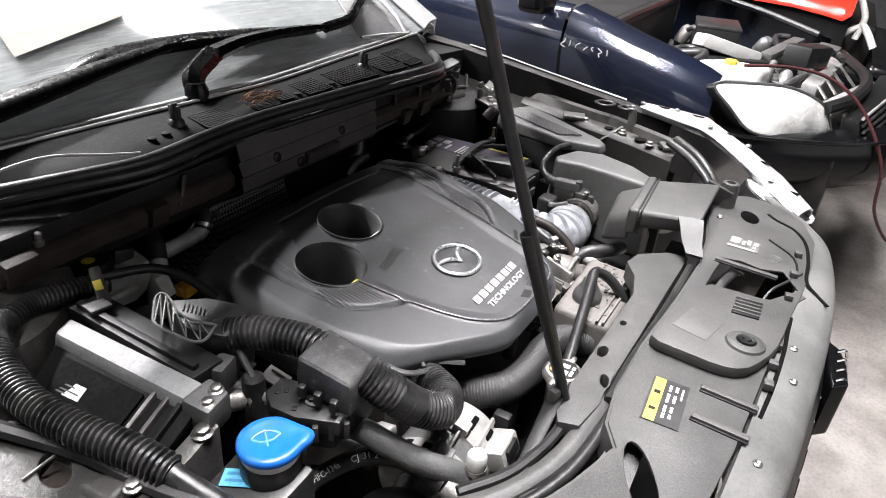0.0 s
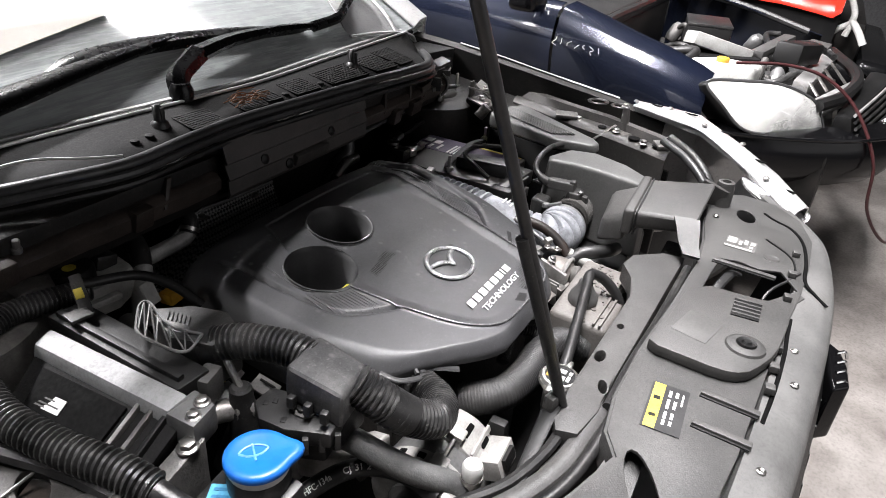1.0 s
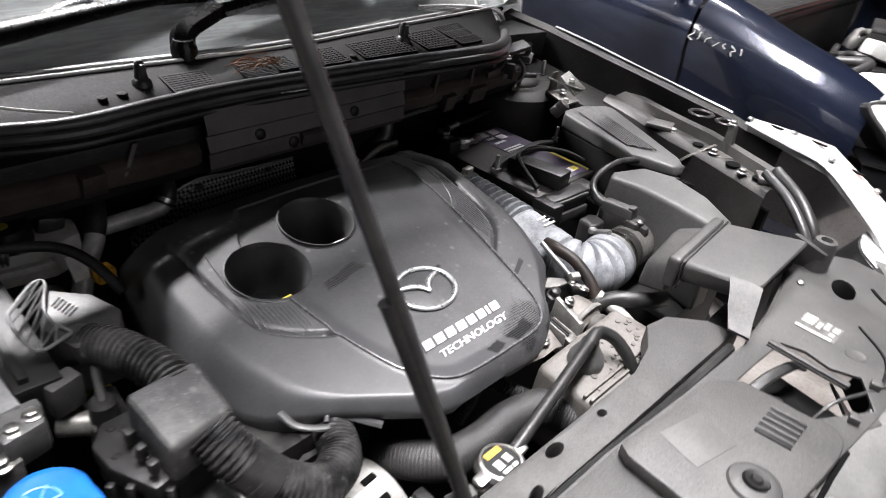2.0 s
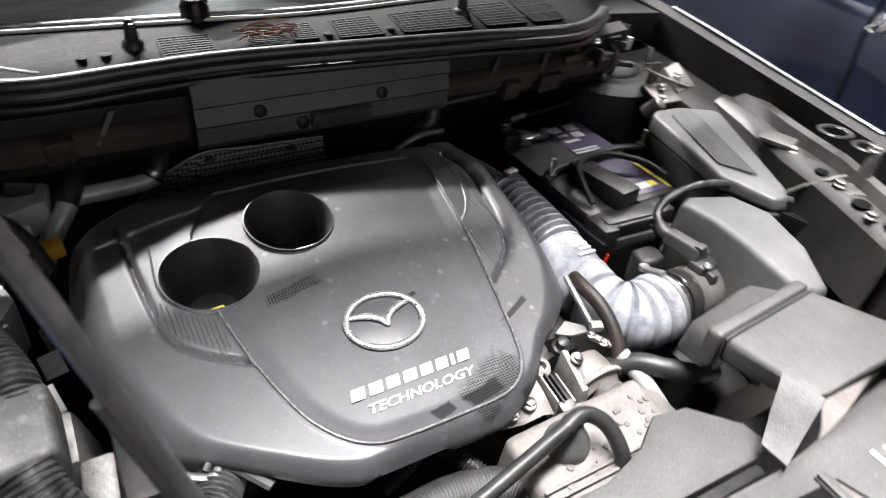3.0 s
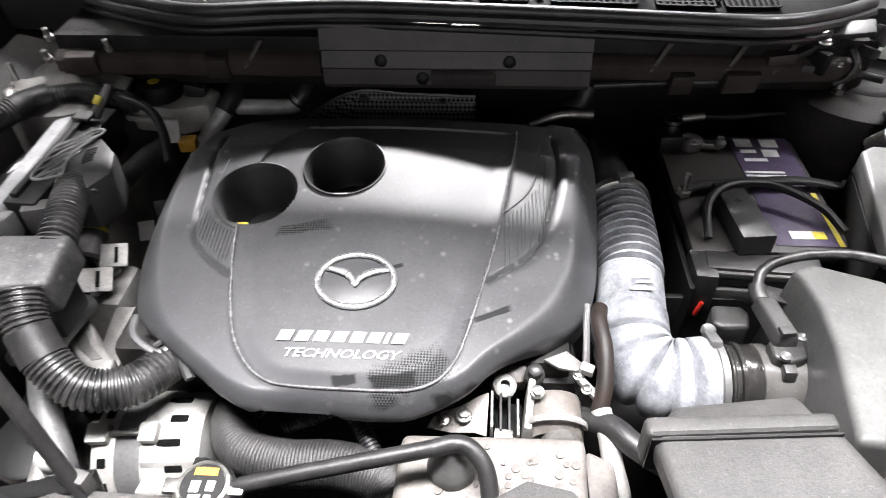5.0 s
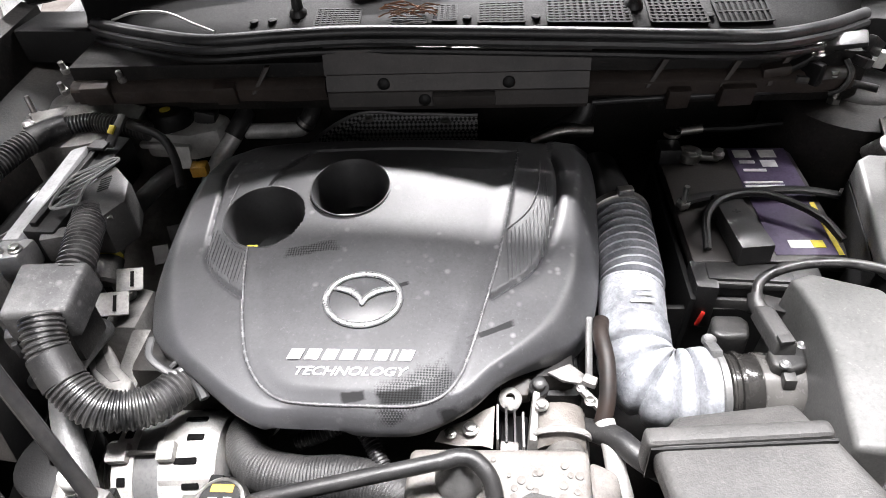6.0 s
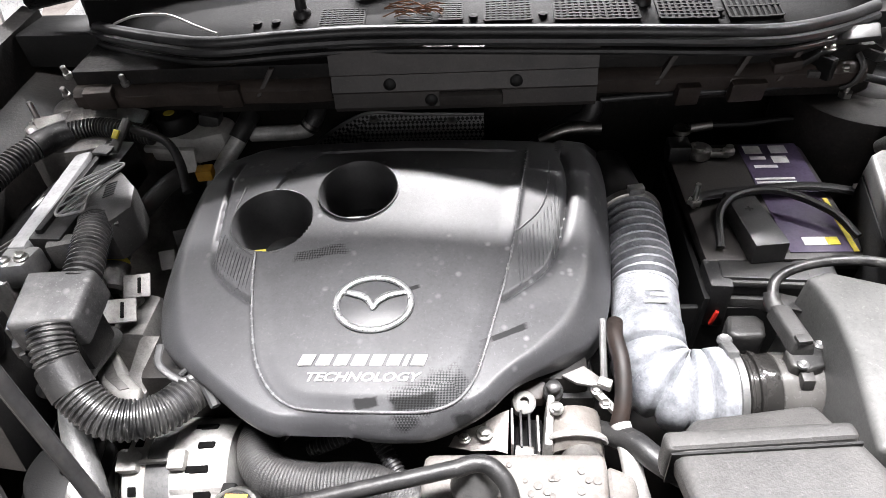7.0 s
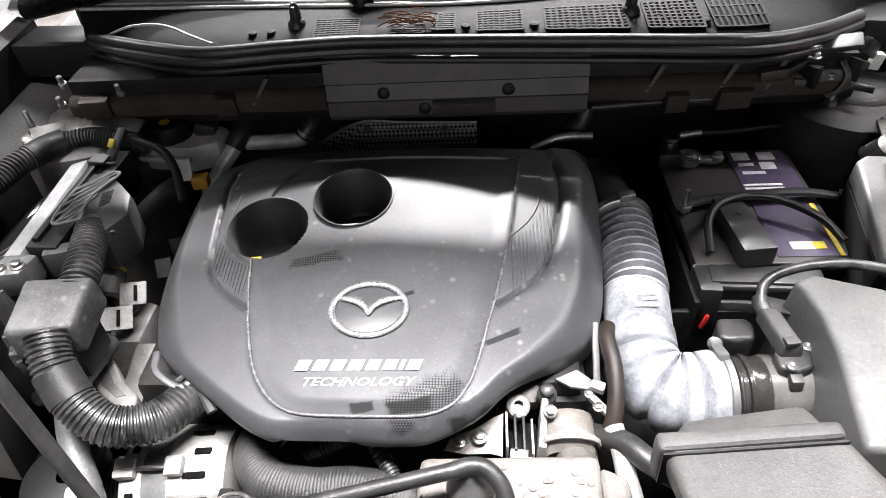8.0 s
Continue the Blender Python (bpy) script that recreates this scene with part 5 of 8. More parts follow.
# ---- air intake ----
def intake():
    h = thing("air_hose", (0.29, 0.1, 0.82), "frosted white corrugated air intake hose", "hose")
    part("ribbed_hose", tube([(0.297, 0.205, 0.873), (0.298, 0.17, 0.873), (0.297, 0.095, 0.868), (0.294, 0.075, 0.866)], 0.0345, 26, 10, pitch=0.0125, depth=0.0065), WHITEHOSE, h)
    part("sleeve", tube([(0.294, 0.078, 0.866), (0.291, 0.045, 0.863), (0.288, 0.012, 0.859)], 0.0375, 28, 6), WHITEHOSE, h, "smooth frosted sleeve")
    part("elbow", tube([(0.288, 0.024, 0.859), (0.286, -0.004, 0.856), (0.290, -0.030, 0.854), (0.307, -0.048, 0.852), (0.33, -0.053, 0.853), (0.352, -0.051, 0.853)], lambda u: 0.0405 + 0.004 * u - 0.0075 * sum(math.exp(-((u - g) / 0.022) ** 2) for g in (0.22, 0.40, 0.56, 0.70, 0.84)), 32, 20), WHITEHOSE, h, "folded elbow")
    part("black_cuff", tube([(0.283, 0.33, 0.862), (0.290, 0.27, 0.869), (0.297, 0.20, 0.872)], lambda u: 0.030 + 0.004 * step(0.8, 0.95, u), 24, 8), RUBBER, h)
    part("sleeve_print", bars([(0, 0.012, 0.022, 0.0035), (0.002, 0.004, 0.018, 0.003), (-0.002, -0.005, 0.026, 0.004)], Matrix.Translation((0.297, 0.035, 0.9005)) @ Matrix.Rotation(0.05, 4, "X"), 0.0005), WHITE, h)
    k = thing("hose_clamp", (0.352, -0.075, 0.85), "steel worm-drive hose clamp with screw", "clamp", group="hose clamps")
    part("band", lathe([(0.040, -0.010), (0.0430, -0.0095), (0.0430, -0.003), (0.0418, -0.002), (0.0418, 0.002), (0.0430, 0.003), (0.0430, 0.0095), (0.040, 0.010)], (0.354, -0.051, 0.853), (1, 0.03, 0), 36), DULL, k)
    part("screw", joined(box((0.356, -0.030, 0.891), (0.012, 0.026, 0.010), (-25, 0, 0), 0.002), lathe([(0.0075, 0), (0.0075, 0.004), (0.006, 0.006), (0.002, 0.0045)], (0.357, -0.013, 0.884), (0, 0.1, 1), 16)), DULL, k)
    k2 = thing("hose_clamp", (0.286, 0.27, 0.86), "steel hose clamp at the rear cuff", "clamp", group="hose clamps")
    part("band", lathe([(0.040, -0.006), (0.042, -0.005), (0.042, 0.005), (0.040, 0.006)], (0.296, 0.205, 0.872), (0.05, -1, 0.03), 36), STEEL, k2)
    part("screw", box((0.30, 0.206, 0.916), (0.02, 0.012, 0.01), (0, 0, 10), 0.002), STEEL, k2)
    # sensor housing
    m = thing("airflow_housing", (0.42, -0.05, 0.82), "black plastic airflow meter housing with sensor plug", "airflow meter")
    gloss = material("glossy_black_plastic", (0.022, 0.021, 0.020), 0.20, scale=30, bump=0.03, dust=0.15, dust_colour=(0.10, 0.096, 0.09), coat=0.3)
    part("spigot", lathe([(0.034, 0.0), (0.0375, 0.002), (0.0375, 0.004), (0.0355, 0.006), (0.0355, 0.034), (0.034, 0.036)], (0.366, -0.051, 0.855), (1, 0.02, 0.02), 44), gloss, m, "glossy black spigot")
    part("spigot_ring", lathe([(0.0355, 0.010), (0.0385, 0.011), (0.0385, 0.015), (0.0355, 0.016)], (0.366, -0.051, 0.855), (1, 0.02, 0.02), 44), gloss, m)
    part("tube", lathe([(0.033, 0.030), (0.0365, 0.032), (0.0365, 0.092), (0.0385, 0.094), (0.0385, 0.100), (0.032, 0.102)], (0.366, -0.051, 0.855), (1, 0.02, 0.02), 44), material("smoky_plastic", (0.085, 0.082, 0.078), 0.25, scale=30, bump=0.05, dust=0.3, dust_colour=(0.14, 0.135, 0.128), coat=0.2), m, "smoky grey tube")
    s = part("sensor", prism([(0.404, -0.058), (0.418, -0.064), (0.436, -0.058), (0.440, -0.036), (0.424, -0.030), (0.404, -0.038)], 0.884, 0.903, 0.004, segs=3), GRIMYPLASTIC, m, "dusty black sensor body")
    part("sensor_foot", hexa([(0.412, -0.074, 0.884), (0.424, -0.074, 0.884), (0.424, -0.058, 0.884), (0.412, -0.058, 0.884), (0.412, -0.072, 0.897), (0.424, -0.072, 0.897), (0.424, -0.058, 0.899), (0.412, -0.058, 0.899)], 0.002), GRIMYPLASTIC, s)
    part("plug", hexa([(0.406, -0.046, 0.900), (0.430, -0.046, 0.900), (0.420, 0.006, 0.902), (0.398, 0.006, 0.902), (0.409, -0.044, 0.919), (0.427, -0.044, 0.919), (0.418, 0.006, 0.920), (0.400, 0.006, 0.920)], 0.004, 3), GREY, s, "grey wiring plug")
    part("plug_latch", box((0.416, -0.040, 0.9195), (0.014, 0.010, 0.005), (0, 0, 8), 0.001), GREY, s)
    part("plug_boot", tube([(0.408, 0.004, 0.911), (0.405, 0.014, 0.914), (0.406, 0.022, 0.918)], 0.0085, 10, 4), GRIMYPLASTIC, s)
    for x, y in ((0.437, -0.034), (0.414, -0.058)):
        part("screw", lathe([(0.0055, 0), (0.0055, 0.003), (0.0035, 0.0045), (0.001, 0.003)], (x, y, 0.902), sides=14), DULL, s)
    part("wire", tube([(0.406, 0.020, 0.917), (0.412, 0.034, 0.926), (0.430, 0.042, 0.934), (0.46, 0.042, 0.944), (0.50, 0.037, 0.948), (0.55, 0.022, 0.942), (0.62, -0.02, 0.925)], 0.0055, 12, 10), LOOM, m, "taped wire")
    part("vacuum_box", prism([(0.362, -0.004), (0.372, -0.010), (0.400, -0.008), (0.404, 0.012), (0.398, 0.022), (0.368, 0.022)], 0.84, 0.888, 0.010, segs=4), GRIMYPLASTIC, m, "rounded black vacuum box")
    part("wire_tag", box((0.425, 0.022, 0.905), (0.040, 0.020, 0.004), (0, 0, -20), 0.001), GRIMYPLASTIC, m)
    # air box lid and its duct
    a = thing("air_box", (0.45, -0.07, 0.75), "grey plastic air filter box with sloping lid", "air box")
    top = [(0.430, 0.018), (0.455, 0.027), (0.515, 0.005), (0.530, -0.045), (0.505, -0.115), (0.458, -0.178), (0.420, -0.174), (0.430, -0.12), (0.438, -0.075), (0.441, -0.03), (0.436, 0.008)]
    low = [(x + (0.012 if x > 0.48 else -0.006), y + (0.01 if y > 0 else -0.004)) for x, y in top]
    part("lid", prism(low, 0.80, 0.946, 0.014, top=top, segs=4), FUSE, a)
    part("lower_box", prism([(0.36, -0.17), (0.56, -0.17), (0.57, 0.02), (0.43, 0.03), (0.37, -0.03)], 0.55, 0.80, 0.01), DARK, a)
    d = thing("intake_scoop", (0.33, -0.22, 0.85), "grey plastic air intake scoop opening at the front panel", "intake duct")
    part("top", hexa([(0.258, -0.180, 0.932), (0.392, -0.168, 0.925), (0.436, -0.268, 0.945), (0.272, -0.262, 0.942), (0.256, -0.178, 0.964), (0.388, -0.164, 0.972), (0.436, -0.288, 0.980), (0.266, -0.286, 0.974)], 0.011, 3), GREY, d)
    part("neck", hexa([(0.285, -0.130, 0.880), (0.400, -0.120, 0.880), (0.402, -0.178, 0.905), (0.262, -0.180, 0.905), (0.292, -0.132, 0.925), (0.395, -0.122, 0.935), (0.398, -0.178, 0.962), (0.264, -0.180, 0.955)], 0.012, 3), GREY, d, "sloping neck behind the collar")
    part("collar", hexa([(0.253, -0.190, 0.925), (0.396, -0.184, 0.918), (0.396, -0.168, 0.916), (0.253, -0.172, 0.923), (0.252, -0.190, 0.969), (0.392, -0.184, 0.979), (0.392, -0.168, 0.977), (0.252, -0.172, 0.967)], 0.006, 3), GREY, d, "raised collar band")
    part("joint", hexa([(0.255, -0.194, 0.927), (0.394, -0.188, 0.92), (0.394, -0.186, 0.92), (0.255, -0.192, 0.927), (0.2545, -0.194, 0.9675), (0.392, -0.188, 0.9765), (0.392, -0.186, 0.9765), (0.2545, -0.192, 0.9675)], 0.0), DARK, d, "dark joint line")
    part("leg", sheet([[(0.263, -0.248, 0.97), (0.269, -0.286, 0.972)], [(0.248, -0.257, 0.962), (0.253, -0.291, 0.963)], [(0.238, -0.264, 0.948), (0.241, -0.295, 0.948)], [(0.213, -0.279, 0.936), (0.214, -0.304, 0.936)]], -0.005), GREY, d, "curved leg of the scoop")
    part("cheek", hexa([(0.446, -0.262, 0.925), (0.452, -0.270, 0.925), (0.462, -0.310, 0.930), (0.455, -0.306, 0.930), (0.428, -0.262, 0.982), (0.436, -0.268, 0.982), (0.452, -0.310, 0.962), (0.445, -0.306, 0.962)], 0.002), GREY, d)
    # black block puts the shade of the scoop's mouth into colour
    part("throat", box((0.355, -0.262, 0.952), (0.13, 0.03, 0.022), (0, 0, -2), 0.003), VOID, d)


intake()


# ---- fuse box and battery ----
def fuse_box():
    f = thing("fuse_box", (0.62, 0.1, 0.80), "black fuse box with a ribbed grey lid", "fuse box")
    top = [(0.562, 0.203), (0.578, 0.214), (0.624, 0.210), (0.676, 0.184), (0.680, 0.170), (0.594, -0.018), (0.576, -0.036), (0.553, -0.032), (0.543, -0.004), (0.536, 0.022), (0.526, 0.038)]
    low = [(x * 1.02 - 0.011, y * 1.03 - 0.003) for x, y in top]
    part("lid", prism(low, 0.932, 0.957, 0.006, slope=(0, 0.05), top=top, segs=3), FUSE, f)
    for k in range(9):
        u = (k + 0.5) / 9
        x0, x1 = 0.584 + 0.050 * u, 0.545 + 0.030 * u
        y1 = 0.060 - 0.045 * u
        part("rib", tube([(x0 + 0.002, 0.190, 0.9655), ((x0 + x1) / 2, (0.190 + y1) / 2, 0.9615), (x1, y1, 0.9575)], 0.0019, 6, 3), FUSE, f)
    part("base", prism([(x * 1.01 - 0.006, y * 1.02 - 0.002) for x, y in top], 0.74, 0.932, 0.005), MATT, f)
    part("lid_latch", box((0.545, -0.040, 0.925), (0.020, 0.010, 0.022), (0, 0, -20), 0.003), DARK, f)
    for k in range(6):
        part("fin", box((0.66 + 0.008 * k, -0.02 - 0.004 * k, 0.87), (0.004, 0.04, 0.03), (0, 0, 20), 0.001), DARK, f)


fuse_box()


def battery():
    b = thing("battery", (0.455, 0.225, 0.67), "black car battery with a worn purple label", "battery")
    part("case", box((0.457, 0.225, 0.775), (0.178, 0.235, 0.21), bevel=0.006), DARK, b)
    part("lid", box((0.457, 0.225, 0.880), (0.182, 0.240, 0.018), bevel=0.004), BATTLID, b)
    l = part("label", box((0.502, 0.228, 0.8896), (0.078, 0.225, 0.001), (0, 0, 0), 0.0003), PURPLE, b, "worn purple label")
    part("label_band", box((0.536, 0.165, 0.8904), (0.006, 0.10, 0.0008), bevel=0.0001), YELLOW, l)
    m = Matrix.Translation((0.502, 0.228, 0.8900))
    part("label_print", bars([(-0.022, 0.098, 0.022, 0.018), (0.012, 0.098, 0.022, 0.018), (-0.02, 0.078, 0.020, 0.007), (0.008, 0.074, 0.020, 0.016), (-0.015, 0.058, 0.030, 0.006), (-0.012, 0.03, 0.05, 0.004), (-0.012, 0.022, 0.05, 0.004), (-0.012, 0.014, 0.05, 0.004)], m, 0.0008), WHITE, l)
    part("label_patch", bars([(-0.005, -0.094, 0.028, 0.014)], m, 0.0008), WHITE, l)
    part("label_patch_mark", bars([(0.014, -0.094, 0.014, 0.013)], m, 0.0010), YELLOW, l)
    t = part("terminal", lathe([(0.010, 0), (0.0085, 0.018), (0.006, 0.019)], (0.405, 0.315, 0.888), sides=18), STEEL, b)
    part("clamp", joined(lathe([(0.016, 0.003), (0.016, 0.015), (0.011, 0.017)], (0.405, 0.315, 0.888), sides=20), box((0.43, 0.312, 0.896), (0.03, 0.012, 0.010), (0, 0, -8), 0.003)), STEEL, t, "bare metal battery clamp")
    part("clamp_bolt", lathe([(0.008, 0), (0.008, 0.006), (0.005, 0.009), (0.005, 0.012)], (0.442, 0.308, 0.898), sides=12), STEEL, t)
    part("sensor_block", box((0.377, 0.318, 0.900), (0.030, 0.030, 0.024), bevel=0.004), PLASTIC, b)
    part("cable", tube([(0.39, 0.345, 0.915), (0.42, 0.35, 0.917), (0.47, 0.355, 0.915), (0.53, 0.36, 0.918), (0.60, 0.37, 0.91)], 0.005, 8), DARK, b)
    part("cable_lug", joined(lathe([(0.012, 0), (0.012, 0.006)], (0.385, 0.343, 0.912), sides=16), tube([(0.395, 0.344, 0.917), (0.425, 0.348, 0.919)], 0.007, 10, 3)), STEEL, b)
    h = part("hold_down", tube([(0.372, 0.205, 0.899), (0.40, 0.215, 0.900), (0.46, 0.222, 0.901), (0.52, 0.225, 0.902), (0.575, 0.222, 0.895)], 0.008, 8, flat=0.5), DARK, b, "black hold-down bracket")
    for x, y, z in ((0.374, 0.203, 0.86), (0.578, 0.222, 0.86)):
        part("rod", joined(tube([(x, y, z), (x, y, z + 0.065)], 0.0035, 8, 2), lathe([(0.009, 0), (0.009, 0.006)], (x, y, z + 0.035), sides=6)), STEEL, h)
    part("plus_cable", tube([(0.385, 0.12, 0.895), (0.39, 0.16, 0.915), (0.42, 0.192, 0.917), (0.47, 0.196, 0.917), (0.52, 0.165, 0.91), (0.54, 0.13, 0.90)], 0.005, 8), DARK, b)
    cov = part("terminal_cover", prism([(0.405, 0.205), (0.440, 0.205), (0.452, 0.10), (0.412, 0.095)], 0.889, 0.916, 0.005, slope=(0, -0.05)), PLASTIC, b, "black positive terminal cover")
    part("plus_mark", bars([(0, 0, 0.010, 0.0025), (0, 0, 0.0025, 0.010)], Matrix.Translation((0.425, 0.165, 0.9143)), 0.0012), DARK, cov)
    fz = part("link_box", box((0.425, 0.088, 0.865), (0.095, 0.03, 0.05), (0, 0, -4), 0.004), PLASTIC, b, "black fusible link box")
    part("link_step", box((0.425, 0.075, 0.882), (0.085, 0.012, 0.008), (0, 0, -4), 0.002), GREY, fz)
    part("link_cover", box((0.425, 0.071, 0.853), (0.085, 0.010, 0.02), (0, 0, -4), 0.002), GREY, fz, "grey snap cover")
    part("side_box", box((0.483, 0.092, 0.872), (0.045, 0.04, 0.03), (0, 0, -4), 0.006), PLASTIC, b)
    tr = thing("battery_tray", (0.45, 0.2, 0.62), "black plastic battery tray with perforated side", "tray")
    part("front_wall", box((0.40, 0.07, 0.74), (0.13, 0.008, 0.22), bevel=0.003), DARK, tr)
    part("side_wall", hexa([(0.345, 0.06, 0.62), (0.352, 0.06, 0.62), (0.352, 0.33, 0.62), (0.345, 0.33, 0.62), (0.357, 0.06, 0.872), (0.364, 0.06, 0.872), (0.364, 0.33, 0.872), (0.357, 0.33, 0.872)], 0.002), DARK, tr)
    part("corner_box", prism([(0.362, 0.065), (0.388, 0.062), (0.388, 0.11), (0.362, 0.11)], 0.82, 0.888, 0.005), PLASTIC, tr)
    part("red_clip", box((0.374, 0.062, 0.838), (0.004, 0.004, 0.022), (0, 12, 0), 0.001), RED, tr)


battery()


# ---- things at the near side of the bay ----


def ecu():
    e = thing("engine_computer", (-0.46, 0.16, 0.88), "black finned engine computer with a silver edge plate", "control unit")
    part("case", hexa([(-0.525, 0.075, 0.84), (-0.405, 0.07, 0.86), (-0.412, 0.275, 0.86), (-0.53, 0.245, 0.84), (-0.520, 0.062, 0.888), (-0.428, 0.060, 0.940), (-0.436, 0.262, 0.943), (-0.523, 0.235, 0.893)], 0.004), MATT, e)
    for k in range(3):
        y = 0.108 - 0.017 * k
        part("fin", hexa([(-0.520, y, 0.885), (-0.428, y, 0.935), (-0.428, y + 0.005, 0.935), (-0.520, y + 0.005, 0.885), (-0.520, y, 0.897), (-0.430, y, 0.947), (-0.430, y + 0.005, 0.947), (-0.520, y + 0.005, 0.897)], 0.001), GRIMY if k < 2 else DARK, e)
    part("dark_label", hexa([(-0.512, 0.122, 0.8935), (-0.442, 0.120, 0.9335), (-0.449, 0.235, 0.9345), (-0.513, 0.215, 0.896), (-0.512, 0.122, 0.8985), (-0.442, 0.120, 0.9385), (-0.449, 0.235, 0.9395), (-0.513, 0.215, 0.901)], 0.0005), VOID, e, "matt black label area")
    m = Matrix.Translation((-0.470, 0.203, 0.9245)) @ Matrix.Rotation(radians(-29.5), 4, "Y") @ Matrix.Rotation(radians(-86), 4, "Z")
    lab = part("white_label", bars([(0, 0, 0.044, 0.015)], m, 0.0012), WHITE, e, "torn white label")
    for x, y, w in ((-0.004, 0.003, 0.026), (0.003, -0.002, 0.030), (-0.006, -0.0055, 0.016)):
        part("label_print", bars([(x, y, w, 0.0016)], m, 0.0015), GREY, lab)
    part("edge_plate", hexa([(-0.437, 0.072, 0.930), (-0.407, 0.070, 0.936), (-0.414, 0.268, 0.938), (-0.444, 0.262, 0.933), (-0.434, 0.072, 0.951), (-0.410, 0.070, 0.955), (-0.417, 0.266, 0.957), (-0.440, 0.260, 0.953)], 0.004), PLATE, e, "silver alloy edge plate")
    lug = part("lug", prism([(-0.435, 0.038), (-0.40, 0.044), (-0.395, 0.078), (-0.436, 0.076)], 0.915, 0.950, 0.006), DULL, e)
    for x, y, z in ((-0.407, 0.056, 0.950), (-0.424, 0.050, 0.948)):
        bolt((x, y, z), 0.006, STEEL, lug)
    part("leg", hexa([(-0.49, 0.03, 0.80), (-0.43, 0.03, 0.80), (-0.43, 0.06, 0.80), (-0.49, 0.06, 0.80), (-0.475, 0.035, 0.915), (-0.425, 0.035, 0.93), (-0.425, 0.055, 0.93), (-0.475, 0.055, 0.915)], 0.003), GRIMY, e)
    bolt((-0.44, 0.043, 0.926), 0.008, STEEL, e)
    h = thing("connector_housing", (-0.38, 0.17, 0.90), "black wiring connector housing with lever on the control unit", "connector")
    part("base", prism([(-0.412, 0.082), (-0.372, 0.080), (-0.365, 0.285), (-0.405, 0.29)], 0.90, 0.956, 0.004), DARK, h)
    part("ridge", prism([(-0.404, 0.09), (-0.396, 0.09), (-0.392, 0.28), (-0.400, 0.28)], 0.955, 0.962, 0.001), DARK, h)
    part("cover", prism([(-0.368, 0.14), (-0.345, 0.20), (-0.312, 0.165), (-0.300, 0.125), (-0.316, 0.092), (-0.355, 0.094)], 0.91, 0.968, 0.006), GRIMYPLASTIC, h, "dusty black lead-out cover")
    for k in range(6):
        part("slot", box((-0.343 + 0.0012 * k, 0.170 - 0.005 * k, 0.9685), (0.014, 0.0016, 0.0012), (0, 0, 40), 0.0003), DARK, h)
    # lever: a flat lattice
    rail_a = [(-0.374, 0.182, 0.972), (-0.350, 0.206, 0.972), (-0.341, 0.200, 0.972), (-0.358, 0.152, 0.972), (-0.350, 0.112, 0.972)]
    rail_b = [(-0.374, 0.182, 0.972), (-0.384, 0.168, 0.972), (-0.386, 0.138, 0.972), (-0.380, 0.104, 0.972), (-0.350, 0.112, 0.972)]
    nylon = material("grey_nylon", (0.10, 0.10, 0.10), 0.5, scale=40, dust=0.3)
    lev = part("lever", joined(tube(rail_a, 0.0017, 6, 5), tube(rail_b, 0.0017, 6, 5)), nylon, h, "pale grey lattice lever")
    ra, rb = smooth_path(rail_a, 4), smooth_path(rail_b, 4)
    for k in range(2, 15, 2):
        part("strut", tube([ra[k], rb[k]], 0.0009, 5, 1), nylon, lev)
        part("strut", tube([rb[k], ra[min(16, k + 2)]], 0.0009, 5, 1), nylon, lev)
    part("front_latch", box((-0.375, 0.083, 0.935), (0.03, 0.02, 0.035), (0, 0, 15), 0.004), GREY, h)
    br = thing("loom_bracket", (-0.38, 0.27, 0.92), "bent metal bracket with a yellow tag", "bracket")
    part("plate", box((-0.392, 0.252, 0.964), (0.024, 0.02, 0.004), (0, 0, -10), 0.001), GREY, br)
    part("arm", hexa([(-0.388, 0.255, 0.958), (-0.374, 0.252, 0.958), (-0.360, 0.286, 0.985), (-0.372, 0.290, 0.985), (-0.388, 0.255, 0.963), (-0.374, 0.252, 0.963), (-0.360, 0.286, 0.99), (-0.372, 0.290, 0.99)], 0.001), GREY, br)
    part("tag", box((-0.377, 0.268, 0.978), (0.009, 0.012, 0.003), (38, 0, -20), 0.0005), YELLOW, br)


ecu()


def hose(name, pts, r, mat, label, category="hose", pitch=0.0, depth=0.0, sides=16, per=10, group=""):
    return solo(name, tube(pts, r, sides, per, pitch, depth), mat, label, category, group)


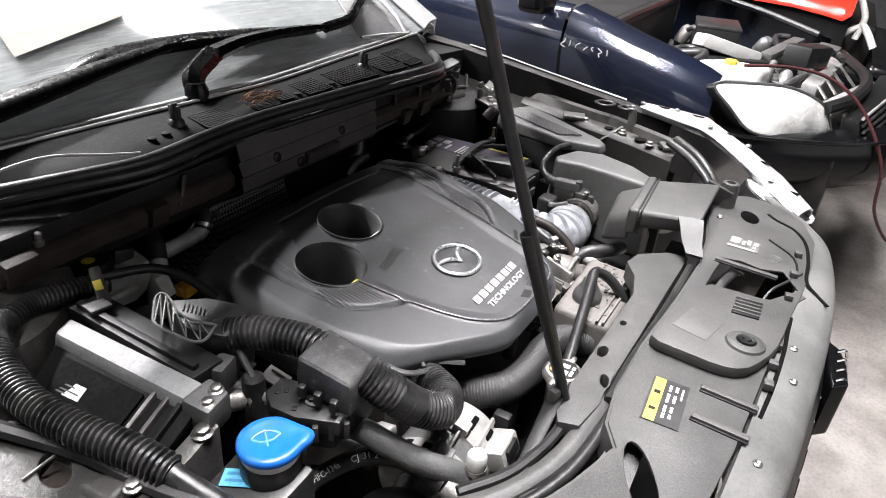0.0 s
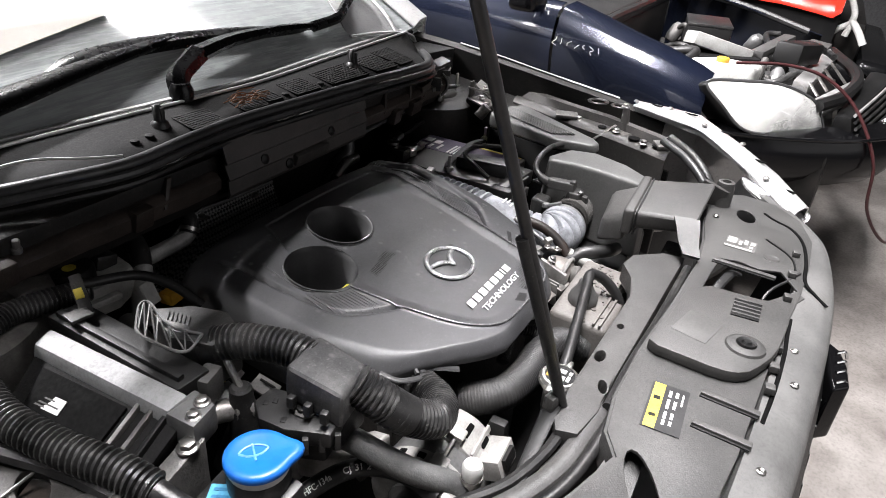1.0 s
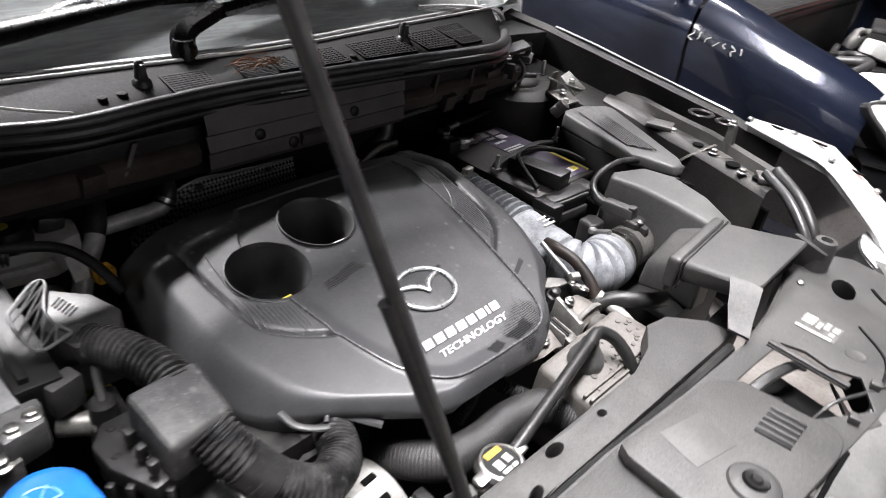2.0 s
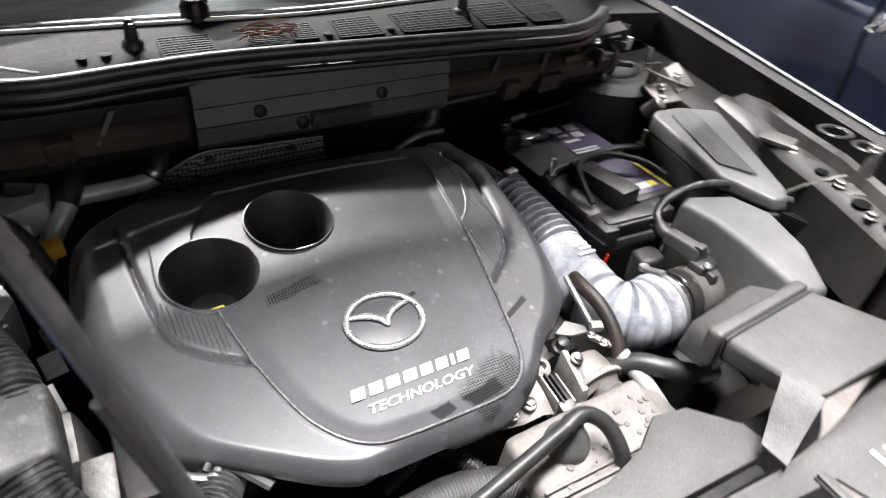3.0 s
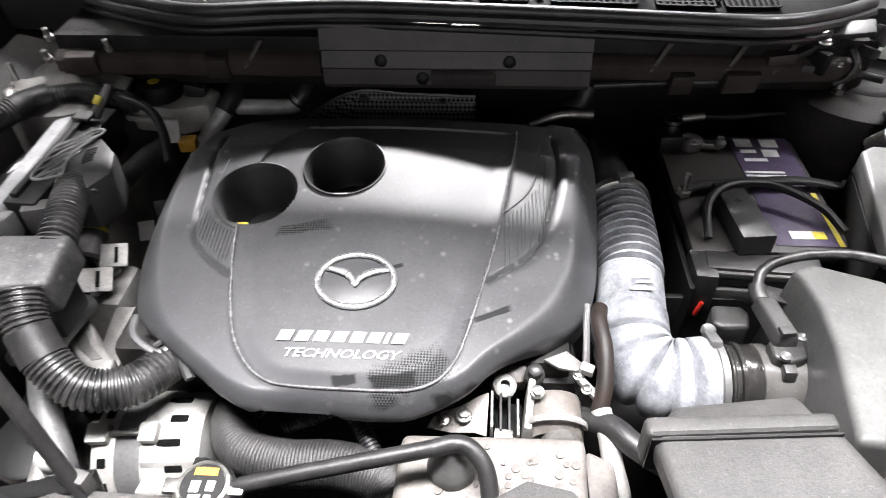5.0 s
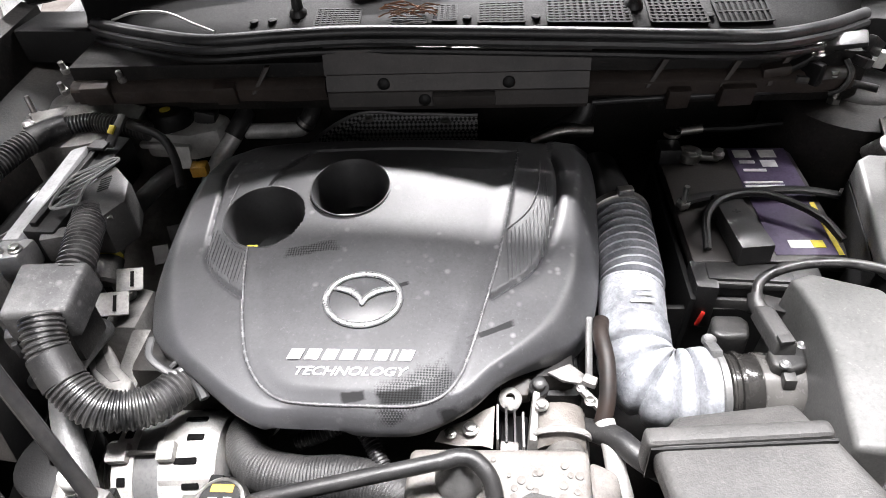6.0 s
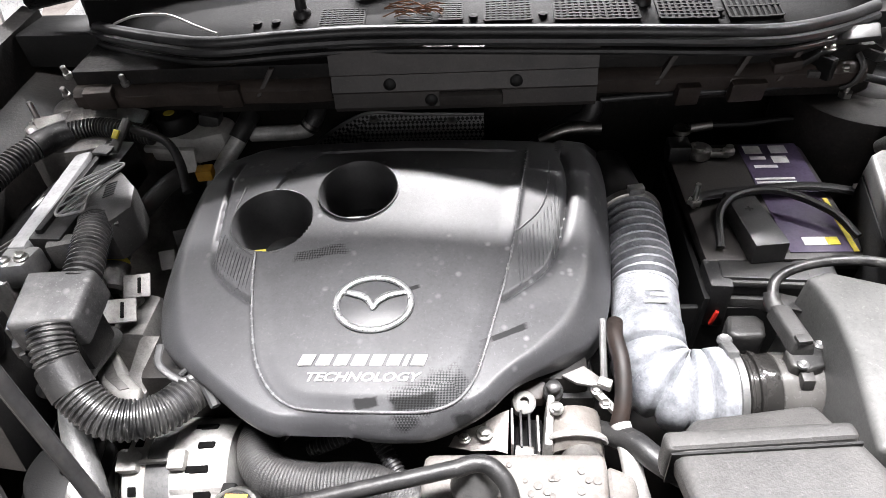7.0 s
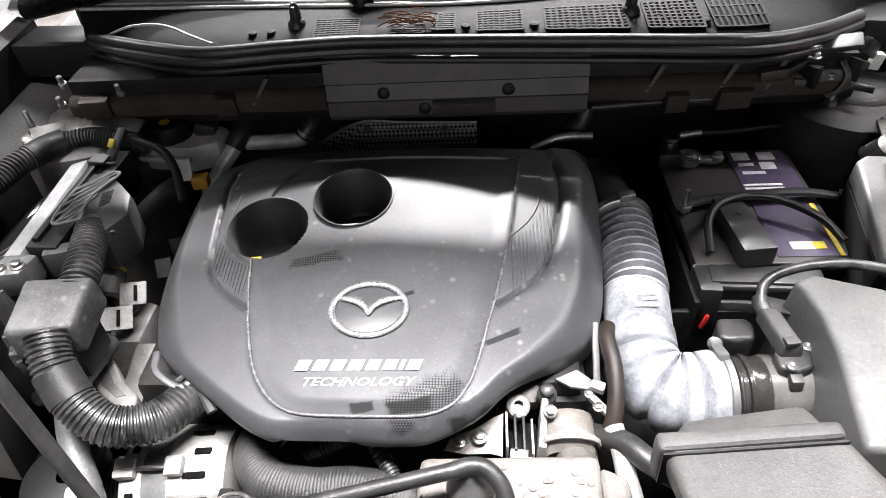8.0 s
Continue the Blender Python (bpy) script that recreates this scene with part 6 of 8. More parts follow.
def looms():
    a = thing("wiring_loom", (-0.49, 0.15, 0.93), "thick black corrugated wiring loom with taped joint", "loom", group="corrugated looms")
    part("conduit", tube([(-0.492, 0.275, 0.962), (-0.508, 0.235, 0.962), (-0.520, 0.175, 0.958), (-0.514, 0.11, 0.952), (-0.502, 0.06, 0.946), (-0.495, 0.02, 0.937)], 0.0148, 18, 10, 0.0060, 0.0038), LOOM, a)
    part("tape", tube([(-0.465, 0.305, 0.962), (-0.485, 0.288, 0.962), (-0.497, 0.265, 0.962)], 0.0175, 16, 8), LOOM, a, "taped smooth section")
    part("rear_conduit", tube([(-0.345, 0.300, 0.955), (-0.39, 0.308, 0.96), (-0.43, 0.314, 0.962), (-0.468, 0.303, 0.962)], 0.0125, 16, 10, 0.005, 0.003), LOOM, a)
    part("tail", tube([(-0.495, 0.02, 0.937), (-0.49, -0.015, 0.925), (-0.482, -0.05, 0.91), (-0.475, -0.10, 0.89)], 0.011, 12, 8), LOOM, a)
    b = thing("wiring_loom", (-0.31, 0.05, 0.94), "short black corrugated loom behind the relay box", "loom", group="corrugated looms")
    part("conduit", tube([(-0.338, 0.105, 0.955), (-0.326, 0.075, 0.964), (-0.312, 0.03, 0.965), (-0.308, 0.0, 0.96)], 0.0180, 18, 10, 0.0062, 0.0032), LOOM, b)
    part("cuff", tube([(-0.345, 0.118, 0.950), (-0.338, 0.105, 0.955)], 0.0205, 16, 4), RUBBER, b)
    c = thing("wiring_loom", (-0.25, -0.1, 0.88), "looping black corrugated loom, dusty and scuffed", "loom", group="corrugated looms")
    part("conduit", tube([(-0.312, -0.055, 0.960), (-0.303, -0.078, 0.942), (-0.285, -0.100, 0.918), (-0.250, -0.116, 0.893), (-0.212, -0.102, 0.880), (-0.190, -0.068, 0.873), (-0.178, -0.04, 0.868)], 0.0200, 20, 10, 0.0054, 0.0022), LOOM, c)
    part("tape", tube([(-0.300, -0.084, 0.937), (-0.290, -0.095, 0.924), (-0.283, -0.102, 0.916)], 0.0215, 18, 6), RUBBER, c, "taped band")
    d = thing("relay_box", (-0.318, -0.03, 0.92), "black relay box with chalky dust marks", "relay box")
    part("cover", hexa([(-0.350, -0.066, 0.930), (-0.284, -0.052, 0.925), (-0.284, 0.012, 0.938), (-0.354, 0.001, 0.945), (-0.348, -0.066, 0.972), (-0.286, -0.051, 0.965), (-0.287, 0.010, 0.977), (-0.353, -0.001, 0.984)], 0.007, 3), material("chalky_black_plastic", (0.028, 0.028, 0.029), 0.58, scale=28, fine=500, bump=0.12, dust=0.5, dust_colour=(0.17, 0.165, 0.16), spots=0.6, specks=0.3), d)
    part("foot", box((-0.318, -0.03, 0.915), (0.05, 0.05, 0.05), bevel=0.004), DARK, d)
    for k in range(3):
        part("catch", box((-0.362 + 0.004, -0.052 + 0.02 * k, 0.948), (0.008, 0.008, 0.014), (0, 0, 10), 0.002), PLASTIC, d)
    f = thing("connector_block", (-0.35, -0.01, 0.90), "black plastic connector block with a ring terminal on top", "connector")
    top = [(-0.366, 0.030), (-0.340, 0.030), (-0.330, -0.020), (-0.332, -0.056), (-0.362, -0.062), (-0.380, -0.02), (-0.382, 0.01)]
    part("tray", prism(top, 0.915, 0.934, 0.003), PLASTIC, f)
    part("body", prism([(x * 0.93 - 0.025, y * 0.9) for x, y in top], 0.893, 0.916, 0.004), DARK, f)
    part("ring", lathe([(0.011, 0.933), (0.011, 0.9365), (0.008, 0.937), (0.007, 0.934)], (-0.350, -0.022, 0), sides=24), GREY, f)
    bolt((-0.352, -0.020, 0.934), 0.0055, DARK, f)
    for x, y in ((-0.355, 0.012), (-0.362, 0.018), (-0.371, -0.012)):
        part("socket", box((x, y, 0.9342), (0.0065, 0.005, 0.002), (0, 0, 25), 0.0005), DARK, f)
    part("wire_clip", lathe([(0.006, 0), (0.006, 0.003)], (-0.342, -0.034, 0.934), sides=12), STEEL, f)
    for k in range(4):
        part("tooth", box((-0.385 + 0.011 * k, -0.03 - 0.011 * k, 0.918), (0.006, 0.006, 0.02), (0, 0, 40), 0.001), PLASTIC, f)
    g = thing("sensor_plug", (-0.35, 0.065, 0.86), "dark round sensor plug with a grey wire", "sensor")
    part("plug", lathe([(0.016, 0.86), (0.016, 0.90), (0.0135, 0.905), (0.012, 0.925), (0.009, 0.928)], (-0.352, 0.062, 0), sides=20), RUBBER, g)
    part("wire", tube([(-0.352, 0.062, 0.925), (-0.345, 0.085, 0.945), (-0.330, 0.110, 0.958), (-0.318, 0.11, 0.962), (-0.312, 0.10, 0.958)], 0.0042, 8), GREY, g, "grey sheathed wire")
    part("fitting", lathe([(0.012, 0), (0.012, 0.03), (0.015, 0.032), (0.015, 0.05)], (-0.385, 0.085, 0.90), (0.9, -0.6, -0.05), 18), ALLOY, g, "metal pipe fitting")


looms()


def washer():
    w = thing("washer_filler", (-0.43, -0.03, 0.85), "screenwash filler neck with a bright blue cap", "washer filler")
    part("collar", lathe([(0.020, 0.89), (0.0285, 0.912), (0.0290, 0.930), (0.0270, 0.9365), (0.020, 0.938)], (-0.429, -0.034, 0), (0, 0, 1), 32), PLASTIC, w)
    part("neck", lathe([(0.020, 0.925), (0.0265, 0.9355), (0.0275, 0.938), (0.0275, 0.944), (0.022, 0.946)], (-0.429, -0.034, 0), (0, 0, 1), 32), MILKY, w, "milky white neck ring")
    cap = lathe([(0.027, 0.9455), (0.0300, 0.9462), (0.0304, 0.9485), (0.0302, 0.9515), (0.0285, 0.9535), (0.024, 0.9545), (0.0215, 0.9535), (0.001, 0.9535)], (-0.429, -0.034, 0), sides=48)
    for v in cap.verts:
        d = Vector((v.co.x + 0.429, v.co.y + 0.034, 0))
        a = math.atan2(d.y, d.x) + math.atan2(0.026, 0.028)
        v.co += d * 0.34 * max(0.0, math.cos(a)) ** 16
    c = part("cap", cap, BLUE, w, "bright blue screenwash cap")
    # raised pictogram: a fan outline and drops
    m = Matrix.Translation((-0.431, -0.032, 0.9536)) @ Matrix.Rotation(radians(-38), 4, "Z")
    fan = [tube([m @ Vector((0.016 * math.cos(t), -0.006 + 0.016 * math.sin(t), 0)) for t in (radians(35 + 11 * k) for k in range(11))], 0.0011, 5, 2), tube([m @ Vector((-0.0065, -0.002, 0)), m @ Vector((0, -0.003, 0)), m @ Vector((0.0065, -0.002, 0))], 0.0011, 5, 2),
           tube([m @ Vector((-0.013, 0.003, 0)), m @ Vector((-0.0065, -0.002, 0))], 0.0011, 5, 1), tube([m @ Vector((0.013, 0.003, 0)), m @ Vector((0.0065, -0.002, 0))], 0.0011, 5, 1), tube([m @ Vector((0, 0.012, 0)), m @ Vector((0, -0.009, 0))], 0.001, 5, 1)]
    part("pictogram", joined(*fan), material("pale_blue_print", (0.16, 0.40, 0.72), 0.4, scale=50, bump=0.0), c)
    t = part("tank", hexa([(-0.50, -0.08, 0.74), (-0.425, -0.09, 0.74), (-0.425, 0.01, 0.74), (-0.50, 0.01, 0.74), (-0.475, -0.068, 0.912), (-0.412, -0.072, 0.924), (-0.412, 0.004, 0.924), (-0.475, 0.006, 0.912)], 0.006), PLASTIC, w)
    m = Matrix.Translation((-0.4535, -0.022, 0.9175)) @ Matrix.Rotation(radians(-11), 4, "Y") @ Matrix.Rotation(radians(-65), 4, "Z")
    part("sticker", bars([(0, 0, 0.040, 0.018)], m, 0.0008), BLUELABEL, t, "light blue sticker")
    part("sticker_print", bars([(-0.001, 0.004, 0.030, 0.003), (-0.004, -0.003, 0.024, 0.0026)], m, 0.0012), material("teal_print", (0.03, 0.2, 0.38), 0.5, bump=0), t)


washer()


def alternator():
    a = thing("alternator", (-0.21, -0.1, 0.74), "bright cast alloy alternator with cooling slots", "alternator")
    ax, c, R = (1, 0.06, 0.02), Vector((-0.264, -0.108, 0.766)), 0.064
    q = Vector((0, 0, 1)).rotation_difference(Vector(ax).normalized())

    def along(t, r, h):
        return c + q @ Vector((r * math.cos(t), r * math.sin(t), h))

    def facing(t, r, h):
        n = q @ Vector((math.cos(t), math.sin(t), 0))
        m = Matrix((q @ Vector((-math.sin(t), math.cos(t), 0)), q @ Vector((0, 0, 1)), n)).transposed().to_4x4()
        return Matrix.Translation(along(t, r, h)) @ m

    part("front_bracket", lathe([(0.030, 0.0), (R * 0.86, 0.001), (R * 0.98, 0.006), (R, 0.012), (R, 0.025), (R * 0.97, 0.028)], c, ax, 44), CAST, a, "pale cast front bracket")
    part("stator", lathe([(R * 0.90, 0.026), (R * 0.945, 0.028), (R * 0.945, 0.054), (R * 0.90, 0.056)], c, ax, 44), DULL, a, "dull grey laminated stator band")
    part("rear_bracket", lathe([(R * 0.93, 0.053), (R, 0.055), (R, 0.076), (R * 0.985, 0.078), (R * 0.985, 0.098), (R * 0.90, 0.112), (R * 0.6, 0.116), (0.01, 0.117)], c, ax, 44), CAST, a, "pale cast rear bracket")
    # cooling slots of both brackets, their shade put in as black blocks
    for k in range(16):
        t = 2 * math.pi * k / 16
        b = box((0, 0, 0), (0.010, 0.009, 0.004), bevel=0.0015)
        b.transform(facing(t, R - 0.001, 0.017))
        part("cooling_slot", b, VOID, a)
        b = box((0, 0, 0), (0.0075, 0.024 if k % 2 else 0.018, 0.004), bevel=0.0018)
        b.transform(facing(t + 0.1, R - 0.001, 0.083 if k % 2 else 0.089))
        part("cooling_slot", b, VOID, a)
    # through bolts with lugs
    for k in range(4):
        t = radians(20 + 90 * k)
        b = box((0, 0, 0), (0.020, 0.022, 0.014), bevel=0.003)
        b.transform(facing(t, R + 0.003, 0.013))
        part("lug", b, CAST, a)
        b = box((0, 0, 0), (0.020, 0.018, 0.014), bevel=0.003)
        b.transform(facing(t, R + 0.003, 0.064))
        part("lug", b, CAST, a)
        part("through_bolt", lathe([(0.0026, 0.02), (0.0026, 0.06)], along(t, R + 0.003, 0.0), ax, 8), STEEL, a)
    # terminal block and bracket at the front of the rear casing
    part("terminal_block", box((-0.176, -0.168, 0.797), (0.050, 0.030, 0.030), (-20, 0, 4), 0.004), CAST, a, "squared terminal boss")
    part("terminal_recess", box((-0.176, -0.180, 0.805), (0.030, 0.012, 0.016), (-20, 0, 4), 0.002), DARK, a)
    part("edge_rib", box((-0.178, -0.146, 0.814), (0.056, 0.004, 0.008), (-20, 0, 4), 0.001), CAST, a)
    part("cover_stamp", box((-0.166, -0.092, 0.8205), (0.024, 0.020, 0.003), (8, 2, 4), 0.001), WHITE, a, "pale stamped plate")
    part("connector", hexa([(-0.152, -0.166, 0.795), (-0.134, -0.166, 0.795), (-0.134, -0.140, 0.795), (-0.152, -0.140, 0.795), (-0.150, -0.164, 0.824), (-0.136, -0.164, 0.824), (-0.136, -0.142, 0.824), (-0.150, -0.142, 0.824)], 0.003), DARK, a, "black plug")
    part("pulley", lathe([(0.010, -0.030), (0.030, -0.029), (0.033, -0.027), (0.033, -0.024), (0.028, -0.022), (0.031, -0.019), (0.028, -0.017), (0.031, -0.014), (0.028, -0.012), (0.031, -0.009), (0.034, -0.006), (0.034, -0.002), (0.012, 0.0)], c, ax, 36), GRIMY, a, "grooved belt pulley")
    for k in range(18):
        t = 2 * math.pi * k / 18
        p = Vector((-0.335 + 0.030 * math.cos(t), -0.115 + 0.030 * math.sin(t), 0.792))
        part("fan_blade", box(p, (0.020, 0.004, 0.016), (25, 0, math.degrees(t)), 0.001), CAST, a)
    part("fan_hub", lathe([(0.018, 0.0), (0.018, 0.012), (0.010, 0.016)], (-0.335, -0.115, 0.784), sides=20), DARK, a)
    part("fan_ring", lathe([(0.044, 0.0), (0.047, 0.002), (0.047, 0.014), (0.044, 0.016)], (-0.335, -0.115, 0.784), sides=32), DARK, a)


alternator()


DROP = material("dried_drop", (0.105, 0.094, 0.086), 0.6, scale=60, bump=0.1)
KNIT = material("knit_rubber", (0.016, 0.016, 0.0165), 0.45, scale=18, fine=900, bump=0.4, dust=0.4, dust_colour=(0.09, 0.086, 0.082), specks=0.4)


def cooling():
    rh = thing("radiator_hose", (-0.05, -0.15, 0.84), "thick black radiator hose with knit pattern", "hose")
    part("hose", tube([(-0.130, -0.030, 0.775), (-0.129, -0.065, 0.800), (-0.124, -0.102, 0.820), (-0.101, -0.137, 0.829), (-0.055, -0.149, 0.831), (-0.008, -0.150, 0.834), (0.040, -0.163, 0.833), (0.062, -0.195, 0.825)], 0.0225, 24, 10, 0.0034, 0.0005), KNIT, rh)
    part("clamp", lathe([(0.0225, -0.005), (0.0245, -0.0045), (0.0245, 0.0045), (0.0225, 0.005)], (-0.129, -0.050, 0.789), (0.0, -0.8, 0.55), 28), STEEL, rh, "steel hose clamp")
    h = thing("aircon_hose", (-0.33, -0.05, 0.83), "black refrigerant hose with white printing", "hose")
    pts = [(-0.397, -0.03, 0.82), (-0.38, -0.027, 0.834), (-0.355, -0.037, 0.842), (-0.328, -0.051, 0.846), (-0.307, -0.07, 0.846), (-0.292, -0.103, 0.842), (-0.29, -0.148, 0.832)]
    part("hose", tube(pts, 0.0105, 14, 10), RUBBER, h)
    line = smooth_path(pts, 10)
    for text, k, size in (("HFC-134a", 20, 0.0095), ("CJ", 31, 0.0095), ("31", 36, 0.0095), ("2", 40, 0.0095)):
        p, d = line[k], (line[k + 1] - line[k - 1]).normalized()
        eye = (Vector((-0.754, -0.362, 1.412)) - p).normalized()
        up = (eye - d * eye.dot(d)).normalized()
        m = Matrix((d, up.cross(d), up)).transposed().to_4x4()
        part("print", lettering(text, size, Matrix.Translation(p + up * 0.0108) @ m @ Matrix.Diagonal((0.8 if k == 20 else 1, 1, 1, 1)), 0.0002), WHITE, h, "white hose printing")
    part("ferrule", lathe([(0.012, 0), (0.012, 0.028), (0.009, 0.03), (0.009, 0.045)], (-0.290, -0.150, 0.832), (0.02, -0.8, -0.3), 18), ALLOY, h, "crimped alloy ferrule")
    hose("coolant_hose", [(-0.313, 0.01, 0.872), (-0.314, -0.05, 0.882), (-0.311, -0.085, 0.876), (-0.296, -0.122, 0.857), (-0.273, -0.158, 0.838), (-0.262, -0.188, 0.81)], 0.0138, material("dusted_hose", (0.07, 0.07, 0.07), 0.5, scale=30, fine=300, bump=0.3, dust=0.5, dust_colour=(0.17, 0.168, 0.165), specks=0.5), "grey-dusted black coolant hose")
    p = thing("service_port", (-0.262, -0.168, 0.80), "silver refrigerant service port with white cap", "service port")
    part("stem", lathe([(0.009, 0.79), (0.009, 0.845), (0.012, 0.847), (0.012, 0.853)], (-0.265, -0.173, 0), sides=18), ALLOY, p)
    part("cap", lathe([(0.0105, 0.853), (0.0115, 0.856), (0.0115, 0.868), (0.0095, 0.872), (0.001, 0.873)], (-0.265, -0.173, 0), sides=24), WHITE, p, "white cap")
    c = thing("radiator_filler", (-0.1, -0.21, 0.87), "steel radiator cap with a two-tone warning disc", "radiator filler")
    part("neck", lathe([(0.017, 0.84), (0.017, 0.875), (0.022, 0.878), (0.022, 0.884)], (-0.102, -0.207, 0), sides=24), STEEL, c)
    part("disc", lathe([(0.018, 0.882), (0.0255, 0.884), (0.0255, 0.889), (0.022, 0.893), (0.019, 0.8935), (0.0185, 0.8925), (0.001, 0.8925)], (-0.102, -0.207, 0), sides=36), STEEL, c)
    for s in (1, -1):
        part("ear", box((-0.102 + s * 0.027, -0.207, 0.889), (0.016, 0.014, 0.007), bevel=0.003), STEEL, c)
    part("face", lathe([(0.0183, 0.893), (0.0183, 0.8937), (0.001, 0.8938)], (-0.102, -0.207, 0), sides=30), DARK, c, "black printed disc")
    m = Matrix.Translation((-0.102, -0.207, 0.8938))
    part("warning", bars([(0, 0.0118, 0.020, 0.007)], m, 0.0006), ORANGE, c)
    part("warning_print", bars([(-0.006, -0.002, 0.008, 0.010), (0.007, -0.001, 0.007, 0.009), (-0.004, -0.011, 0.010, 0.004), (0.007, -0.011, 0.006, 0.004)], m, 0.0006), WHITE, c)
    t = thing("coolant_tank", (0.15, -0.18, 0.80), "dirty beige plastic coolant tank with dried spots", "coolant tank")
    part("tank", hexa([(0.045, -0.222, 0.76), (0.225, -0.232, 0.76), (0.232, -0.130, 0.76), (0.052, -0.128, 0.76), (0.052, -0.222, 0.868), (0.218, -0.232, 0.876), (0.222, -0.138, 0.880), (0.056, -0.136, 0.872)], 0.010, 3), HEATSHIELD, t)
    part("end_lobe", hexa([(0.222, -0.225, 0.76), (0.262, -0.222, 0.76), (0.262, -0.140, 0.76), (0.222, -0.135, 0.76), (0.222, -0.225, 0.868), (0.250, -0.215, 0.858), (0.250, -0.148, 0.858), (0.222, -0.142, 0.870)], 0.010, 3), HEATSHIELD, t)
    rng = random.Random(21)
    for k in range(44):
        x, y, r = rng.triangular(0.062, 0.216, 0.15), rng.uniform(-0.212, -0.150), rng.uniform(0.0014, 0.0042)
        z = 0.8690 + (x - 0.052) * 0.046 + (y + 0.222) * 0.05
        part("dried_drop", lathe([(r, -0.001), (r, 0.00005), (r * 0.8, 0.0002)], (x, y, z + 0.0006), (-0.046, -0.05, 1), 14), DROP, t)
    for y in (-0.205, -0.214):
        part("ridge", box((0.137, y, 0.8745), (0.165, 0.004, 0.006), (0, -2.5, -2), 0.0015), HEATSHIELD, t)
    part("filler_cap", lathe([(0.0215, 0.0), (0.0220, 0.006), (0.0205, 0.012), (0.0160, 0.020), (0.0115, 0.028), (0.0100, 0.036), (0.006, 0.040)], (0.104, -0.170, 0.872), (-0.03, 0, 1), 32), SOFTGREY, t, "dark round cap")
    part("overflow_hose", tube([(-0.085, -0.205, 0.884), (-0.05, -0.200, 0.893), (0.02, -0.188, 0.904), (0.075, -0.178, 0.911), (0.097, -0.174, 0.914)], 0.0072, 12, 8), RUBBER, t)
    part("elbow", tube([(0.088, -0.176, 0.912), (0.105, -0.172, 0.915), (0.119, -0.174, 0.913), (0.132, -0.186, 0.904), (0.137, -0.204, 0.888), (0.137, -0.22, 0.868)], 0.0078, 12, 8), RUBBER, t)


cooling()


